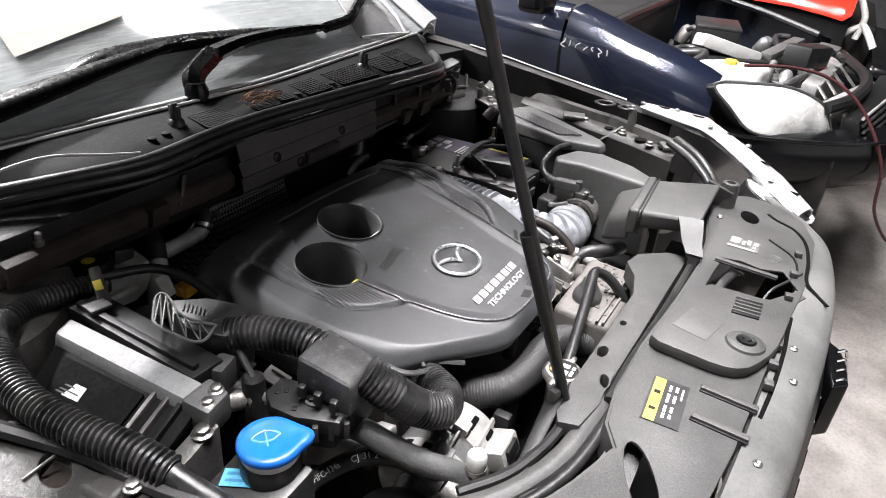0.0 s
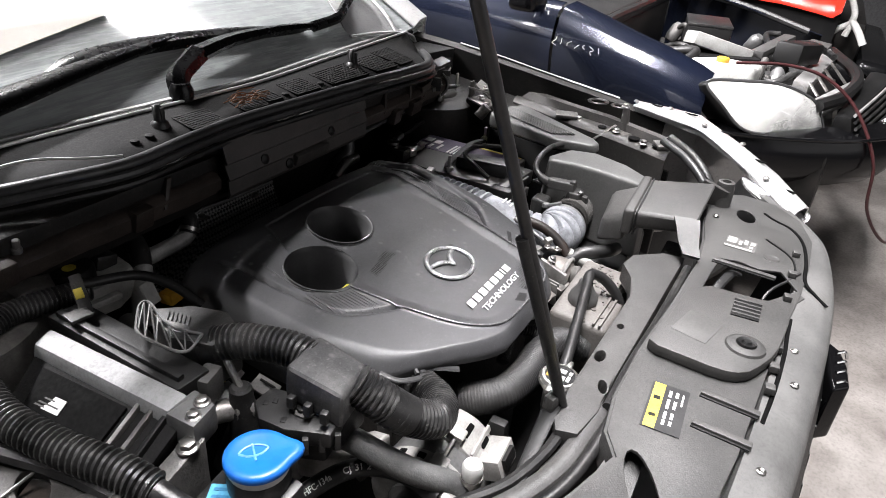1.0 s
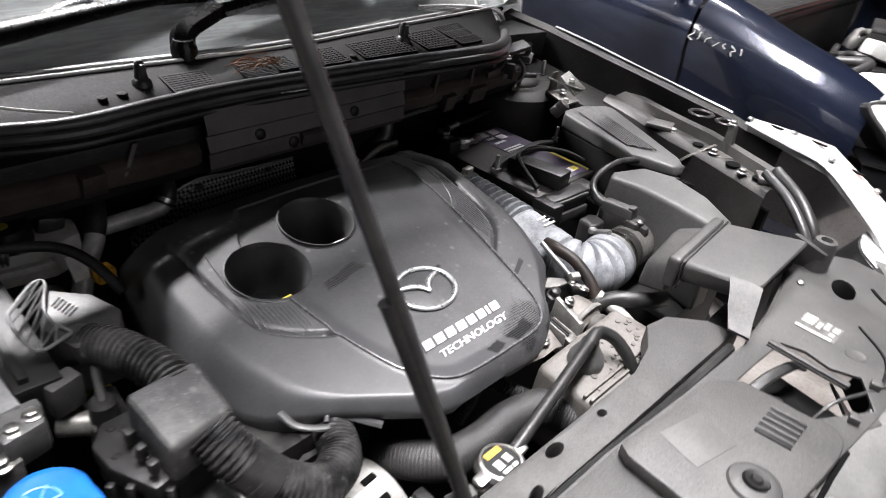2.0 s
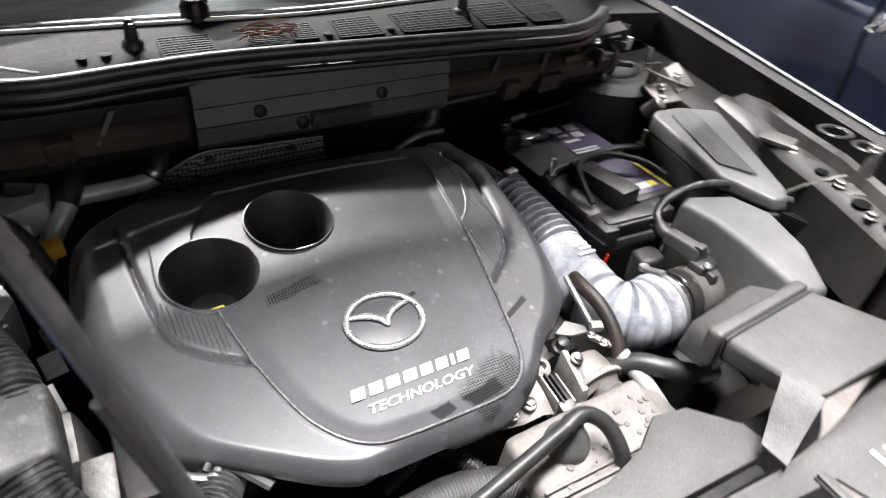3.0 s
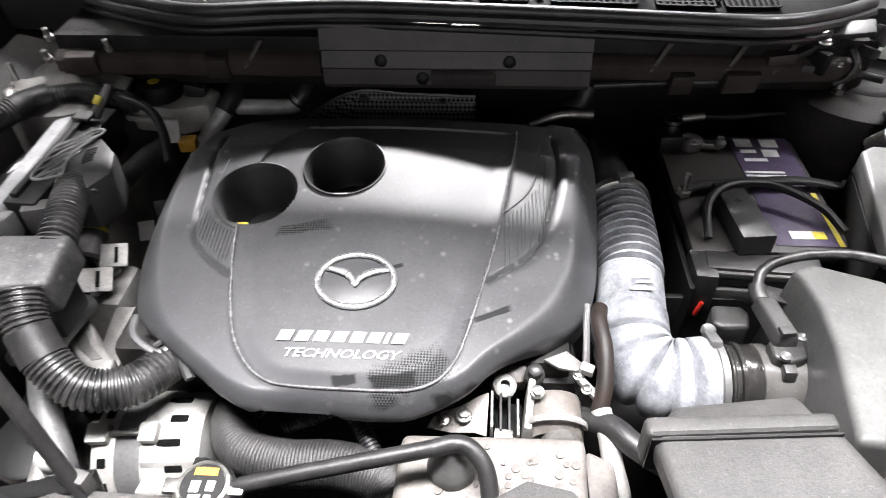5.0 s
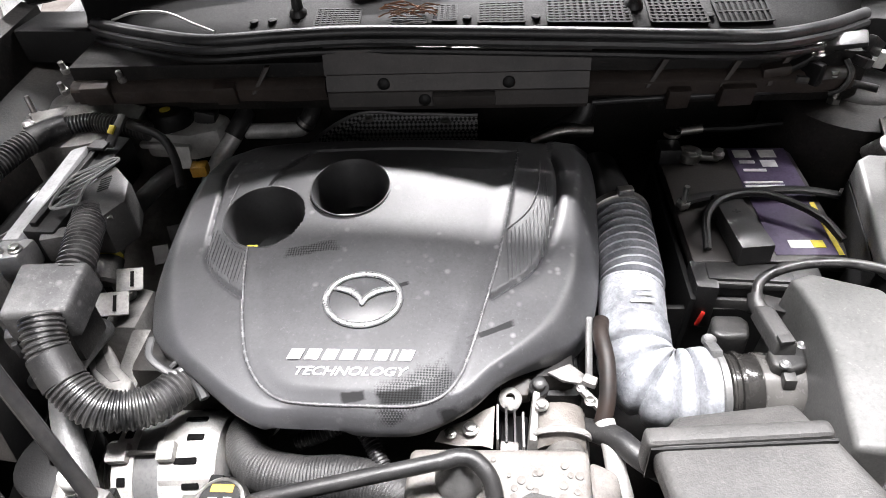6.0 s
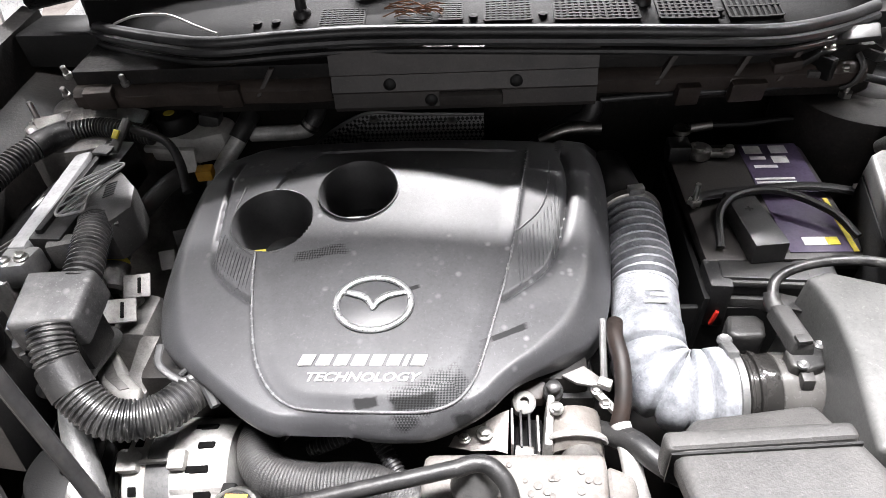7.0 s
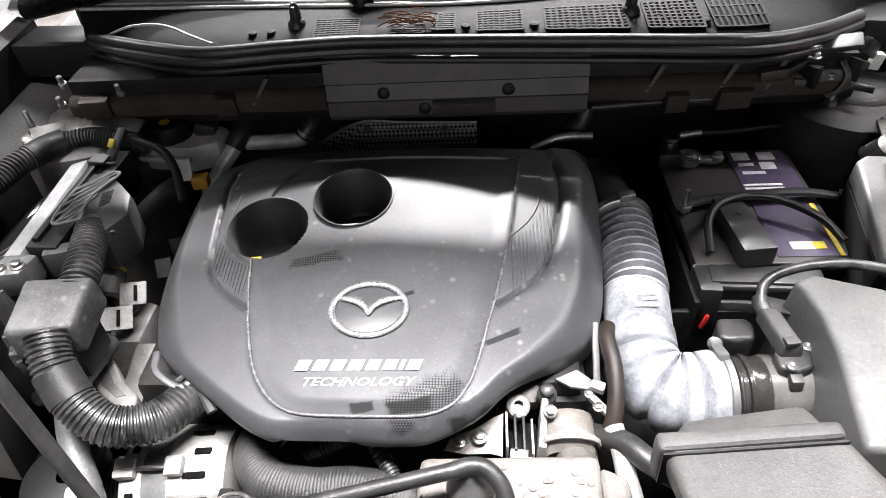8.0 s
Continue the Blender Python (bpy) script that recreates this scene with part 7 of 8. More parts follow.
def engine_fittings():
    t = thing("throttle_body", (0.18, -0.08, 0.80), "cast alloy throttle body and brackets beside the cover", "throttle body")
    part("casting", hexa([(0.175, -0.135, 0.78), (0.235, -0.138, 0.78), (0.240, -0.050, 0.78), (0.172, -0.045, 0.78), (0.172, -0.124, 0.845), (0.226, -0.130, 0.845), (0.226, -0.078, 0.856), (0.178, -0.070, 0.856)], 0.008, 3), THROTTLE, t)
    # rounded motor housing with its arched clamp band
    rows = []
    for y, z in ((-0.076, 0.852), (-0.084, 0.858), (-0.100, 0.860), (-0.116, 0.858), (-0.124, 0.852)):
        rows.append([Vector((0.199 + 0.025 * math.cos(a), y, z + 0.016 * math.sin(a) - (0.006 if abs(y + 0.1) > 0.02 else 0.0))) for a in (math.pi * k / 10 for k in range(11))])
    part("motor_housing", sheet(rows, 0.003), THROTTLE, t, "dull grey motor housing")
    part("clamp_band", tube([(0.199 + 0.0275 * math.cos(a), -0.114 - 0.002 * math.sin(a), 0.858 + 0.018 * math.sin(a)) for a in (math.pi * k / 8 for k in range(9))], 0.0042, 8, 3, flat=0.7), PALECAST, t, "pale alloy clamp band")
    part("front_drum", lathe([(0.018, 0.0), (0.020, 0.003), (0.020, 0.012), (0.016, 0.015), (0.008, 0.016), (0.007, 0.020), (0.001, 0.021)], (0.203, -0.124, 0.846), (0.05, -1, 0.25), 26), WORN, t)
    part("spring", tube([(0.203 + 0.010 * math.cos(a), -0.131 + 0.003 * a / 6, 0.850 + 0.010 * math.sin(a)) for a in (0.9 * j for j in range(20))], 0.0014, 5, 2), STEEL, t, "coiled return spring")
    part("side_cheek", hexa([(0.166, -0.124, 0.83), (0.178, -0.126, 0.83), (0.182, -0.074, 0.84), (0.172, -0.072, 0.84), (0.168, -0.122, 0.866), (0.176, -0.124, 0.866), (0.181, -0.076, 0.880), (0.174, -0.074, 0.880)], 0.003), PALECAST, t)
    bolt((0.181, -0.092, 0.880), 0.0052, STEEL, t, (0, -0.3, 1))
    part("bung", lathe([(0.010, 0.0), (0.010, 0.008), (0.007, 0.010), (0.007, 0.018), (0.004, 0.020)], (0.180, -0.066, 0.868), (0, -0.2, 1), 20), PLASTIC, t, "black rubber bung")
    part("gap_floor", box((0.156, -0.10, 0.815), (0.030, 0.06, 0.03), (0, 0, 0), 0.004), DARK, t)
    for k in range(4):
        part("fin", hexa([(0.1375 + 0.0085 * k, -0.122, 0.825), (0.1400 + 0.0085 * k, -0.122, 0.825), (0.1400 + 0.0085 * k, -0.080, 0.835), (0.1375 + 0.0085 * k, -0.080, 0.835), (0.1375 + 0.0085 * k, -0.120, 0.862 - 0.004 * k), (0.1400 + 0.0085 * k, -0.120, 0.862 - 0.004 * k), (0.1400 + 0.0085 * k, -0.084, 0.869 - 0.004 * k), (0.1375 + 0.0085 * k, -0.084, 0.869 - 0.004 * k)], 0.0006), PALECAST if k in (0, 3) else DARK, t)
    part("plug", box((0.150, -0.122, 0.848), (0.018, 0.012, 0.014), (12, 0, -6), 0.002), WORN, t)
    part("plug_rim", box((0.166, -0.126, 0.846), (0.020, 0.004, 0.012), (10, 0, -6), 0.001), PALECAST, t)
    # heat-stained sheet and castings to the near side, under the cover's lip
    rows = [[Vector((x, y, z + 0.002 * math.sin(40 * x + 60 * y))) for x, y, z in r] for r in (((0.076, -0.112, 0.842), (0.10, -0.118, 0.846), (0.122, -0.120, 0.852), (0.134, -0.122, 0.850)), ((0.082, -0.104, 0.850), (0.104, -0.106, 0.856), (0.124, -0.102, 0.862), (0.135, -0.100, 0.860)), ((0.090, -0.094, 0.846), (0.108, -0.092, 0.854), (0.126, -0.086, 0.862), (0.136, -0.082, 0.862)))]
    part("stained_sheet", sheet(rows, 0.002), THROTTLE, t, "heat-stained pale sheet")
    part("boss", lathe([(0.012, 0), (0.012, 0.014), (0.008, 0.017), (0.005, 0.017), (0.005, 0.010)], (0.150, -0.068, 0.850), (0.1, -0.35, 0.9), 20), PALECAST, t)
    part("rust_bracket", hexa([(0.140, -0.070, 0.848), (0.172, -0.068, 0.848), (0.176, -0.050, 0.856), (0.142, -0.050, 0.856), (0.141, -0.070, 0.862), (0.170, -0.068, 0.862), (0.174, -0.050, 0.868), (0.143, -0.050, 0.868)], 0.003), BROWN, t, "rust-stained bracket")
    bolt((0.112, -0.106, 0.857), 0.006, STEEL, t)
    bolt((0.092, -0.108, 0.851), 0.0045, STEEL, t)
    # linkage beside the breather hose
    part("rod", tube([(0.234, 0.0, 0.905), (0.232, -0.03, 0.893), (0.230, -0.062, 0.880)], 0.0036, 8, 4), DULL, t)
    part("lever", hexa([(0.218, -0.070, 0.872), (0.224, -0.066, 0.872), (0.247, -0.092, 0.866), (0.241, -0.097, 0.866), (0.218, -0.070, 0.878), (0.224, -0.066, 0.878), (0.247, -0.092, 0.872), (0.241, -0.097, 0.872)], 0.001), PALECAST, t, "pale lever arm")
    for q in ((0.222, -0.069, 0.877), (0.243, -0.093, 0.871), (0.229, -0.083, 0.874)):
        bolt(q, 0.0042, STEEL, t)
    part("clevis", box((0.230, -0.066, 0.884), (0.014, 0.010, 0.010), (10, 0, -25), 0.002), PALECAST, t)
    part("pale_tab", prism([(0.190, -0.046), (0.214, -0.034), (0.230, -0.050), (0.227, -0.060), (0.205, -0.056)], 0.868, 0.872, 0.001), PALECAST, t, "pale torn tab")
    hose("breather_hose", [(0.247, 0.0, 0.90), (0.244, -0.02, 0.902), (0.247, -0.05, 0.896), (0.246, -0.080, 0.880), (0.240, -0.10, 0.862), (0.232, -0.108, 0.845)], 0.0085, material("aged_rubber", (0.012, 0.010, 0.0095), 0.5, second=(0.022, 0.014, 0.011), scale=40, bump=0.1, spec=0.3), "aged black breather hose with brownish sheen")
    hose("bypass_hose", [(0.225, -0.095, 0.845), (0.250, -0.118, 0.866), (0.268, -0.140, 0.870), (0.295, -0.156, 0.866), (0.33, -0.16, 0.855)], 0.0115, RUBBER, "short black bypass hose")
    hose("small_pipe", [(0.242, -0.100, 0.866), (0.247, -0.122, 0.858), (0.250, -0.145, 0.848), (0.256, -0.165, 0.832), (0.260, -0.19, 0.81)], 0.0098, CAST, "dull metal coolant pipe", "pipe")
    hose("twin_hose", [(-0.062, -0.118, 0.846), (-0.036, -0.113, 0.855), (-0.012, -0.104, 0.860), (0.002, -0.106, 0.858), (0.016, -0.124, 0.852), (0.034, -0.150, 0.842)], 0.0080, RUBBER, "thin black hose below the cover lip", pitch=0.004, depth=0.0014)
    w = thing("belt_end_hose", (-0.33, 0.2, 0.85), "dull black hose with a yellow clip ring", "hose")
    part("hose", tube([(-0.318, 0.280, 0.900), (-0.330, 0.248, 0.902), (-0.345, 0.19, 0.897), (-0.345, 0.147, 0.894), (-0.341, 0.112, 0.890)], 0.0125, 14, 8), SOFTGREY, w)
    part("ring", lathe([(0.0138, 0), (0.0138, 0.005)], (-0.341, 0.114, 0.891), (0, -1, -0.2), 20), YELLOW, w, "yellow clip ring")
    part("hose_end", lathe([(0.016, 0), (0.016, 0.03), (0.012, 0.034)], (-0.341, 0.109, 0.889), (0, -1, -0.5), 18), GRIMY, w)
    # bits of bracket and bolts between the looms and the engine
    m = thing("engine_mount", (-0.30, 0.06, 0.80), "cast alloy engine mount with bolts", "engine mount")
    part("casting", hexa([(-0.36, 0.02, 0.78), (-0.27, 0.01, 0.78), (-0.27, 0.10, 0.78), (-0.36, 0.12, 0.78), (-0.335, 0.03, 0.85), (-0.285, 0.02, 0.86), (-0.285, 0.085, 0.86), (-0.335, 0.105, 0.85)], 0.010), GRIMY, m)
    part("arm", hexa([(-0.30, -0.055, 0.80), (-0.265, -0.06, 0.80), (-0.255, 0.02, 0.83), (-0.29, 0.02, 0.83), (-0.298, -0.055, 0.825), (-0.268, -0.06, 0.825), (-0.258, 0.02, 0.86), (-0.288, 0.02, 0.86)], 0.006), GRIMY, m)
    for x, y, z in ((-0.315, 0.075, 0.857),):
        bolt((x, y, z), 0.007, STEEL, m)
    part("curved_bracket", prism([(-0.338, 0.004), (-0.312, 0.004), (-0.290, -0.026), (-0.262, -0.048), (-0.258, -0.068), (-0.285, -0.062), (-0.312, -0.042), (-0.330, -0.018)], 0.815, 0.852, 0.005, segs=3), PALECAST, m, "pale curved alloy bracket")
    part("bracket_recess", prism([(-0.326, -0.006), (-0.315, -0.006), (-0.294, -0.034), (-0.274, -0.050), (-0.284, -0.053), (-0.308, -0.036)], 0.850, 0.8535, 0.001), GRIMY, m)
    for q, w in (((-0.304, 0.075, 0.885), 0.030), ((-0.312, 0.039, 0.880), 0.036)):
        pl = part("slotted_plate", box(q, (w, 0.030, 0.003), (24, 10, 18), 0.001), GRIMY, m, "dull slotted plate")
        for d in (-0.007, 0.004):
            part("slot", box((q[0] + d, q[1] - 0.001, q[2] + 0.0022 + 0.1 * d), (0.004, 0.020, 0.001), (24, 10, 18), 0.0004), VOID, pl)
    part("tab", box((-0.285, 0.175, 0.87), (0.022, 0.002, 0.03), (-30, 0, 20), 0.0005), GREY, m)
    part("tab_hole", box((-0.292, 0.135, 0.872), (0.020, 0.002, 0.024), (-40, 0, 15), 0.0005), GREY, m)
    k = thing("cover_clip", (-0.20, -0.06, 0.89), "black plastic hose clip at the edge of the engine cover", "clip")
    part("loop", tube([(-0.229, -0.031, 0.902), (-0.223, -0.054, 0.898), (-0.197, -0.069, 0.892), (-0.185, -0.063, 0.892)], 0.0042, 8, 5, flat=0.5), SEAL, k)
    part("bar", tube([(-0.198, -0.064, 0.894), (-0.189, -0.053, 0.896)], 0.003, 6, 2), SEAL, k)
    part("foot", tube([(-0.175, -0.066, 0.890), (-0.153, -0.096, 0.886)], 0.005, 6, 2, flat=0.5), SEAL, k)
    g = thing("yellow_connector", (-0.281, 0.26, 0.92), "white and amber wiring connector at the rear of the engine", "connector")
    part("tag", box((-0.290, 0.268, 0.932), (0.018, 0.004, 0.030), (-25, 0, 5), 0.001), WHITE, g)
    part("body", box((-0.268, 0.258, 0.920), (0.022, 0.020, 0.016), (0, 0, 8), 0.003), ORANGE, g)


engine_fittings()


def rear_of_bay():
    h = thing("heat_shield", (0.0, 0.42, 0.86), "perforated grey heat shield behind the engine", "heat shield")
    holes = bpy.data.materials.new("perforated_metal")
    holes.use_nodes = True
    nt = holes.node_tree
    b = nt.nodes["Principled BSDF"]
    co, mp, ck = nt.nodes.new("ShaderNodeTexCoord"), nt.nodes.new("ShaderNodeMapping"), nt.nodes.new("ShaderNodeTexChecker")
    mp.inputs["Rotation"].default_value = (0, radians(45), 0)
    ck.inputs["Scale"].default_value = 210
    ck.inputs["Color1"].default_value, ck.inputs["Color2"].default_value = (0.30, 0.30, 0.30, 1), (0.01, 0.01, 0.01, 1)
    nt.links.new(co.outputs["Object"], mp.inputs["Vector"])
    nt.links.new(mp.outputs["Vector"], ck.inputs["Vector"])
    nt.links.new(ck.outputs["Color"], b.inputs["Base Color"])
    b.inputs["Roughness"].default_value, b.inputs["Metallic"].default_value = 0.45, 0.4
    rows = [[Vector((x, 0.43 - 0.03 * v, z0 + (z1 - z0) * (1 - v) - 0.012 * math.sin(math.pi * v))) for x, z0, z1 in ((-0.17, 0.80, 0.84), (-0.13, 0.82, 0.875), (-0.07, 0.84, 0.905), (0.0, 0.845, 0.902), (0.11, 0.845, 0.898))] for v in (0, 0.3, 0.6, 1.0)]
    part("sheet", sheet(rows, 0.002), holes, h)
    part("rim", tube([r + Vector((0, -0.002, 0.001)) for r in rows[0]], 0.0028, 6, 4), DULL, h, "folded steel rim")
    for x, z in ((-0.06, 0.895), (0.06, 0.89)):
        bolt((x, 0.425, z), 0.006, STEEL, h)
    p = thing("heater_pipe", (-0.2, 0.36, 0.88), "bright alloy heater pipe with rubber elbow", "pipe")
    part("pipe", tube([(-0.232, 0.36, 0.917), (-0.19, 0.36, 0.917), (-0.15, 0.36, 0.920), (-0.138, 0.365, 0.932)], 0.0115, 14, 8), PIPE, p)
    part("elbow", tube([(-0.146, 0.36, 0.923), (-0.135, 0.366, 0.935), (-0.13, 0.38, 0.945)], 0.0125, 14, 6), RUBBER, p)
    part("clip", lathe([(0.0135, 0), (0.0135, 0.006)], (-0.142, 0.362, 0.926), (0.6, 0.2, 0.8), 20), STEEL, p)
    q = thing("heater_pipe", (-0.27, 0.33, 0.86), "bright alloy angled heater pipe", "pipe")
    part("pipe", tube([(-0.285, 0.30, 0.865), (-0.268, 0.318, 0.893), (-0.246, 0.335, 0.918), (-0.238, 0.35, 0.93)], 0.012, 14, 8), PIPE, q)
    part("cuff", tube([(-0.245, 0.338, 0.922), (-0.235, 0.352, 0.935), (-0.228, 0.37, 0.945)], 0.0135, 14, 6), RUBBER, q)
    r = thing("brake_reservoir", (-0.33, 0.36, 0.90), "cloudy plastic brake fluid reservoir with a black cap", "brake reservoir")
    part("tank", prism([(-0.375, 0.325), (-0.30, 0.315), (-0.262, 0.33), (-0.255, 0.37), (-0.30, 0.395), (-0.37, 0.385)], 0.895, 0.938, 0.008), material("cloudy_plastic", (0.46, 0.46, 0.44), 0.45, scale=25, dust=0.4), r)
    part("shelf", prism([(-0.38, 0.318), (-0.30, 0.306), (-0.30, 0.325), (-0.38, 0.335)], 0.915, 0.924, 0.003), material("cloudy_plastic_lip", (0.55, 0.55, 0.53), 0.45, scale=25, dust=0.3), r)
    part("cap", lathe([(0.029, 0.936), (0.030, 0.940), (0.030, 0.958), (0.027, 0.962), (0.010, 0.9635), (0.001, 0.9635)], (-0.335, 0.352, 0), sides=36), DARK, r, "black knurled cap")
    part("cap_mark", lathe([(0.008, 0.9637), (0.008, 0.9643), (0.001, 0.9643)], (-0.337, 0.345, 0), sides=20), YELLOW, r)
    part("neck", box((-0.285, 0.36, 0.945), (0.03, 0.025, 0.02), (0, 15, 0), 0.004), PLASTIC, r)
    # pipes and cables along the bulkhead
    hose("bulkhead_pipe", [(0.27, 0.35, 0.962), (0.36, 0.352, 0.966), (0.46, 0.352, 0.970), (0.56, 0.36, 0.972)], 0.0045, SEAL, "thin glossy pipe along the bulkhead", "pipe")
    hose("bulkhead_pipe", [(-0.44, 0.352, 0.99), (-0.34, 0.348, 0.995), (-0.24, 0.348, 0.990), (-0.12, 0.348, 0.992)], 0.005, SEAL, "thin dusty pipe along the bulkhead", "pipe")
    hose("rear_hose", [(0.17, 0.37, 0.86), (0.23, 0.375, 0.905), (0.26, 0.37, 0.925), (0.27, 0.38, 0.96)], 0.014, RUBBER, "black hose rising behind the engine")
    hose("rear_hose", [(0.19, 0.345, 0.90), (0.23, 0.352, 0.915), (0.275, 0.36, 0.912)], 0.010, STEEL, "dull steel pipe behind the engine", "pipe")
    hose("brake_pipe", [(-0.36, 0.285, 0.975), (-0.31, 0.262, 0.970), (-0.285, 0.235, 0.955), (-0.27, 0.20, 0.93)], 0.006, RUBBER, "black cable running down beside the engine", "cable")
    b = thing("tower_bracket", (0.63, 0.29, 0.93), "bare metal bracket pieces beside the strut tower", "bracket")
    part("block", hexa([(0.625, 0.250, 0.90), (0.685, 0.252, 0.90), (0.70, 0.305, 0.92), (0.63, 0.305, 0.92), (0.625, 0.255, 0.945), (0.68, 0.258, 0.948), (0.695, 0.308, 0.968), (0.635, 0.305, 0.965)], 0.006), DARK, b)
    part("top_plate", hexa([(0.615, 0.24, 0.952), (0.665, 0.238, 0.952), (0.672, 0.285, 0.962), (0.622, 0.29, 0.962), (0.615, 0.24, 0.956), (0.665, 0.238, 0.956), (0.672, 0.285, 0.966), (0.622, 0.29, 0.966)], 0.001), WORN, b, "dull bare plate")
    part("ear_plate", hexa([(0.675, 0.26, 0.955), (0.715, 0.262, 0.962), (0.715, 0.31, 0.985), (0.68, 0.305, 0.98), (0.675, 0.258, 0.959), (0.715, 0.26, 0.966), (0.715, 0.308, 0.989), (0.68, 0.303, 0.984)], 0.001), WORN, b)
    part("upright", hexa([(0.64, 0.298, 0.95), (0.668, 0.298, 0.95), (0.668, 0.303, 0.95), (0.64, 0.303, 0.95), (0.645, 0.298, 0.998), (0.662, 0.298, 0.998), (0.662, 0.303, 0.998), (0.645, 0.303, 0.998)], 0.001), WORN, b)
    part("strip", tube([(0.63, 0.30, 0.99), (0.66, 0.28, 0.978), (0.70, 0.262, 0.965)], 0.004, 8, flat=0.5), STEEL, b)
    part("sleeve", lathe([(0.012, 0), (0.012, 0.03), (0.008, 0.032)], (0.605, 0.255, 0.935), (0.3, -0.5, 0.8), 16), ALLOY, b)
    for p in ((0.645, 0.27, 0.966), (0.695, 0.285, 0.975), (0.63, 0.25, 0.957)):
        bolt(p, 0.006, STEEL, b)
    # bare and brown-dusted ledges along the bulkhead
    lg = thing("bulkhead_ledge", (0.08, 0.34, 0.98), "brown-dusted steel ledge along the bulkhead with gussets", "ledge")
    for x0, x1, z in ((-0.46, -0.095, 0.985), (0.262, 0.60, 0.985)):
        rows = [[Vector((x0 + (x1 - x0) * k / 12, y, z + dz + 0.0010 * math.sin(k * 1.7))) for k in range(13)] for y, dz in ((0.353, 0.022), (0.343, 0.020), (0.336, 0.012), (0.338, -0.004), (0.346, -0.007), (0.347, -0.012))]
        part("ledge", sheet(rows, 0.002), BROWN, lg)
    for x in (-0.20, 0.335, 0.43, 0.49):
        part("gusset", hexa([(x, 0.352, 0.985), (x + 0.006, 0.352, 0.985), (x + 0.030, 0.353, 1.025), (x + 0.022, 0.353, 1.025), (x, 0.334, 0.990), (x + 0.006, 0.334, 0.990), (x + 0.030, 0.348, 1.024), (x + 0.022, 0.348, 1.024)], 0.001), BROWN, lg)
    for x, z, w in ((-0.42, 0.995, 0.04), (-0.235, 0.992, 0.03), (0.38, 0.975, 0.03), (0.455, 0.978, 0.045)):
        part("bracket", box((x, 0.337, z), (w, 0.016, 0.030), (12, 0, 4), 0.003), BROWN, lg)
    for p in ((-0.476, 0.37, 1.012), (-0.484, 0.36, 0.985), (-0.386, 0.352, 1.005)):
        part("stud_cap", joined(lathe([(0.006, 0), (0.006, 0.007), (0.004, 0.008), (0.004, 0.018), (0.003, 0.019)], p, (0, -0.25, 1), 14)), ALLOY, lg, "bright stud")
    for x, y, z, a in ((-0.43, 0.335, 0.968, 20), (-0.39, 0.338, 0.965, -15), (-0.50, 0.33, 0.962, 35)):
        part("tab", box((x, y, z), (0.05, 0.028, 0.004), (25, 5, a), 0.001), WORN, lg, "worn bare tab")
    cl = thing("plastic_bracket", (0.56, 0.36, 1.01), "broken black plastic wiring bracket at the bulkhead corner", "bracket")
    for c0, s0, r0, mt in (((0.535, 0.352, 1.018), (0.07, 0.02, 0.010), (0, -25, 10), PLASTIC), ((0.575, 0.355, 1.040), (0.06, 0.03, 0.008), (10, -15, -20), PLASTIC), ((0.60, 0.36, 1.015), (0.018, 0.05, 0.012), (0, 20, 30), PLASTIC),
                            ((0.565, 0.345, 0.992), (0.08, 0.016, 0.010), (0, 8, 5), GREY), ((0.545, 0.342, 1.005), (0.012, 0.03, 0.030), (0, 0, 35), DARK), ((0.615, 0.35, 1.035), (0.04, 0.012, 0.02), (0, 30, 40), PLASTIC), ((0.50, 0.346, 1.008), (0.035, 0.022, 0.014), (0, -8, 0), BROWN)):
        part("arm", box(c0, s0, r0, 0.003), mt, cl)
    part("hook", tube([(0.585, 0.345, 1.02), (0.592, 0.335, 1.005), (0.586, 0.333, 0.985), (0.575, 0.338, 0.975)], 0.005, 8, 6, flat=0.6), GREY, cl)
    part("plug", box((0.635, 0.36, 1.012), (0.014, 0.012, 0.022), (0, 10, 0), 0.002), MILKY, cl, "white plug")
    for x, y, z in ((0.575, 0.345, 0.998), (0.55, 0.348, 1.026)):
        bolt((x, y, z), 0.006, STEEL, cl)
    for x, y, z in ((0.50, 0.37, 0.985), (0.55, 0.378, 0.985), (0.46, 0.372, 0.99)):
        s = thing("bulkhead_clip", (x, y, z), "small black wiring clip on the bulkhead", "clip", group="bulkhead clips")
        part("body", box((x, y, z), (0.035, 0.02, 0.022), (0, 10, 15), 0.004), PLASTIC, s)
    hose("tower_wire", [(0.42, 0.36, 0.985), (0.48, 0.355, 1.0), (0.54, 0.36, 0.995), (0.60, 0.35, 0.985), (0.63, 0.33, 0.985)], 0.005, LOOM, "black wire over the strut tower", "wire")
    # brackets on the far apron
    k = thing("wing_bracket", (0.74, 0.0, 0.97), "scuffed steel wing bracket with looped ears", "bracket")
    for y, rx in ((0.028, 0.020), (-0.022, 0.016)):
        part("ear", tube([(0.755 + rx * math.cos(t) * 1.3, y + rx * math.sin(t), 0.984 - 0.1 * rx * math.cos(t)) for t in (2 * math.pi * j / 14 for j in range(14))], 0.0045, 6, 2, closed=True, flat=0.5), INNER, k, "looped ear")
    part("leg", hexa([(0.715, -0.055, 0.935), (0.728, -0.06, 0.935), (0.738, -0.04, 0.935), (0.726, -0.036, 0.935), (0.742, -0.045, 0.985), (0.752, -0.048, 0.985), (0.756, -0.036, 0.985), (0.746, -0.032, 0.985)], 0.002), INNER, k)
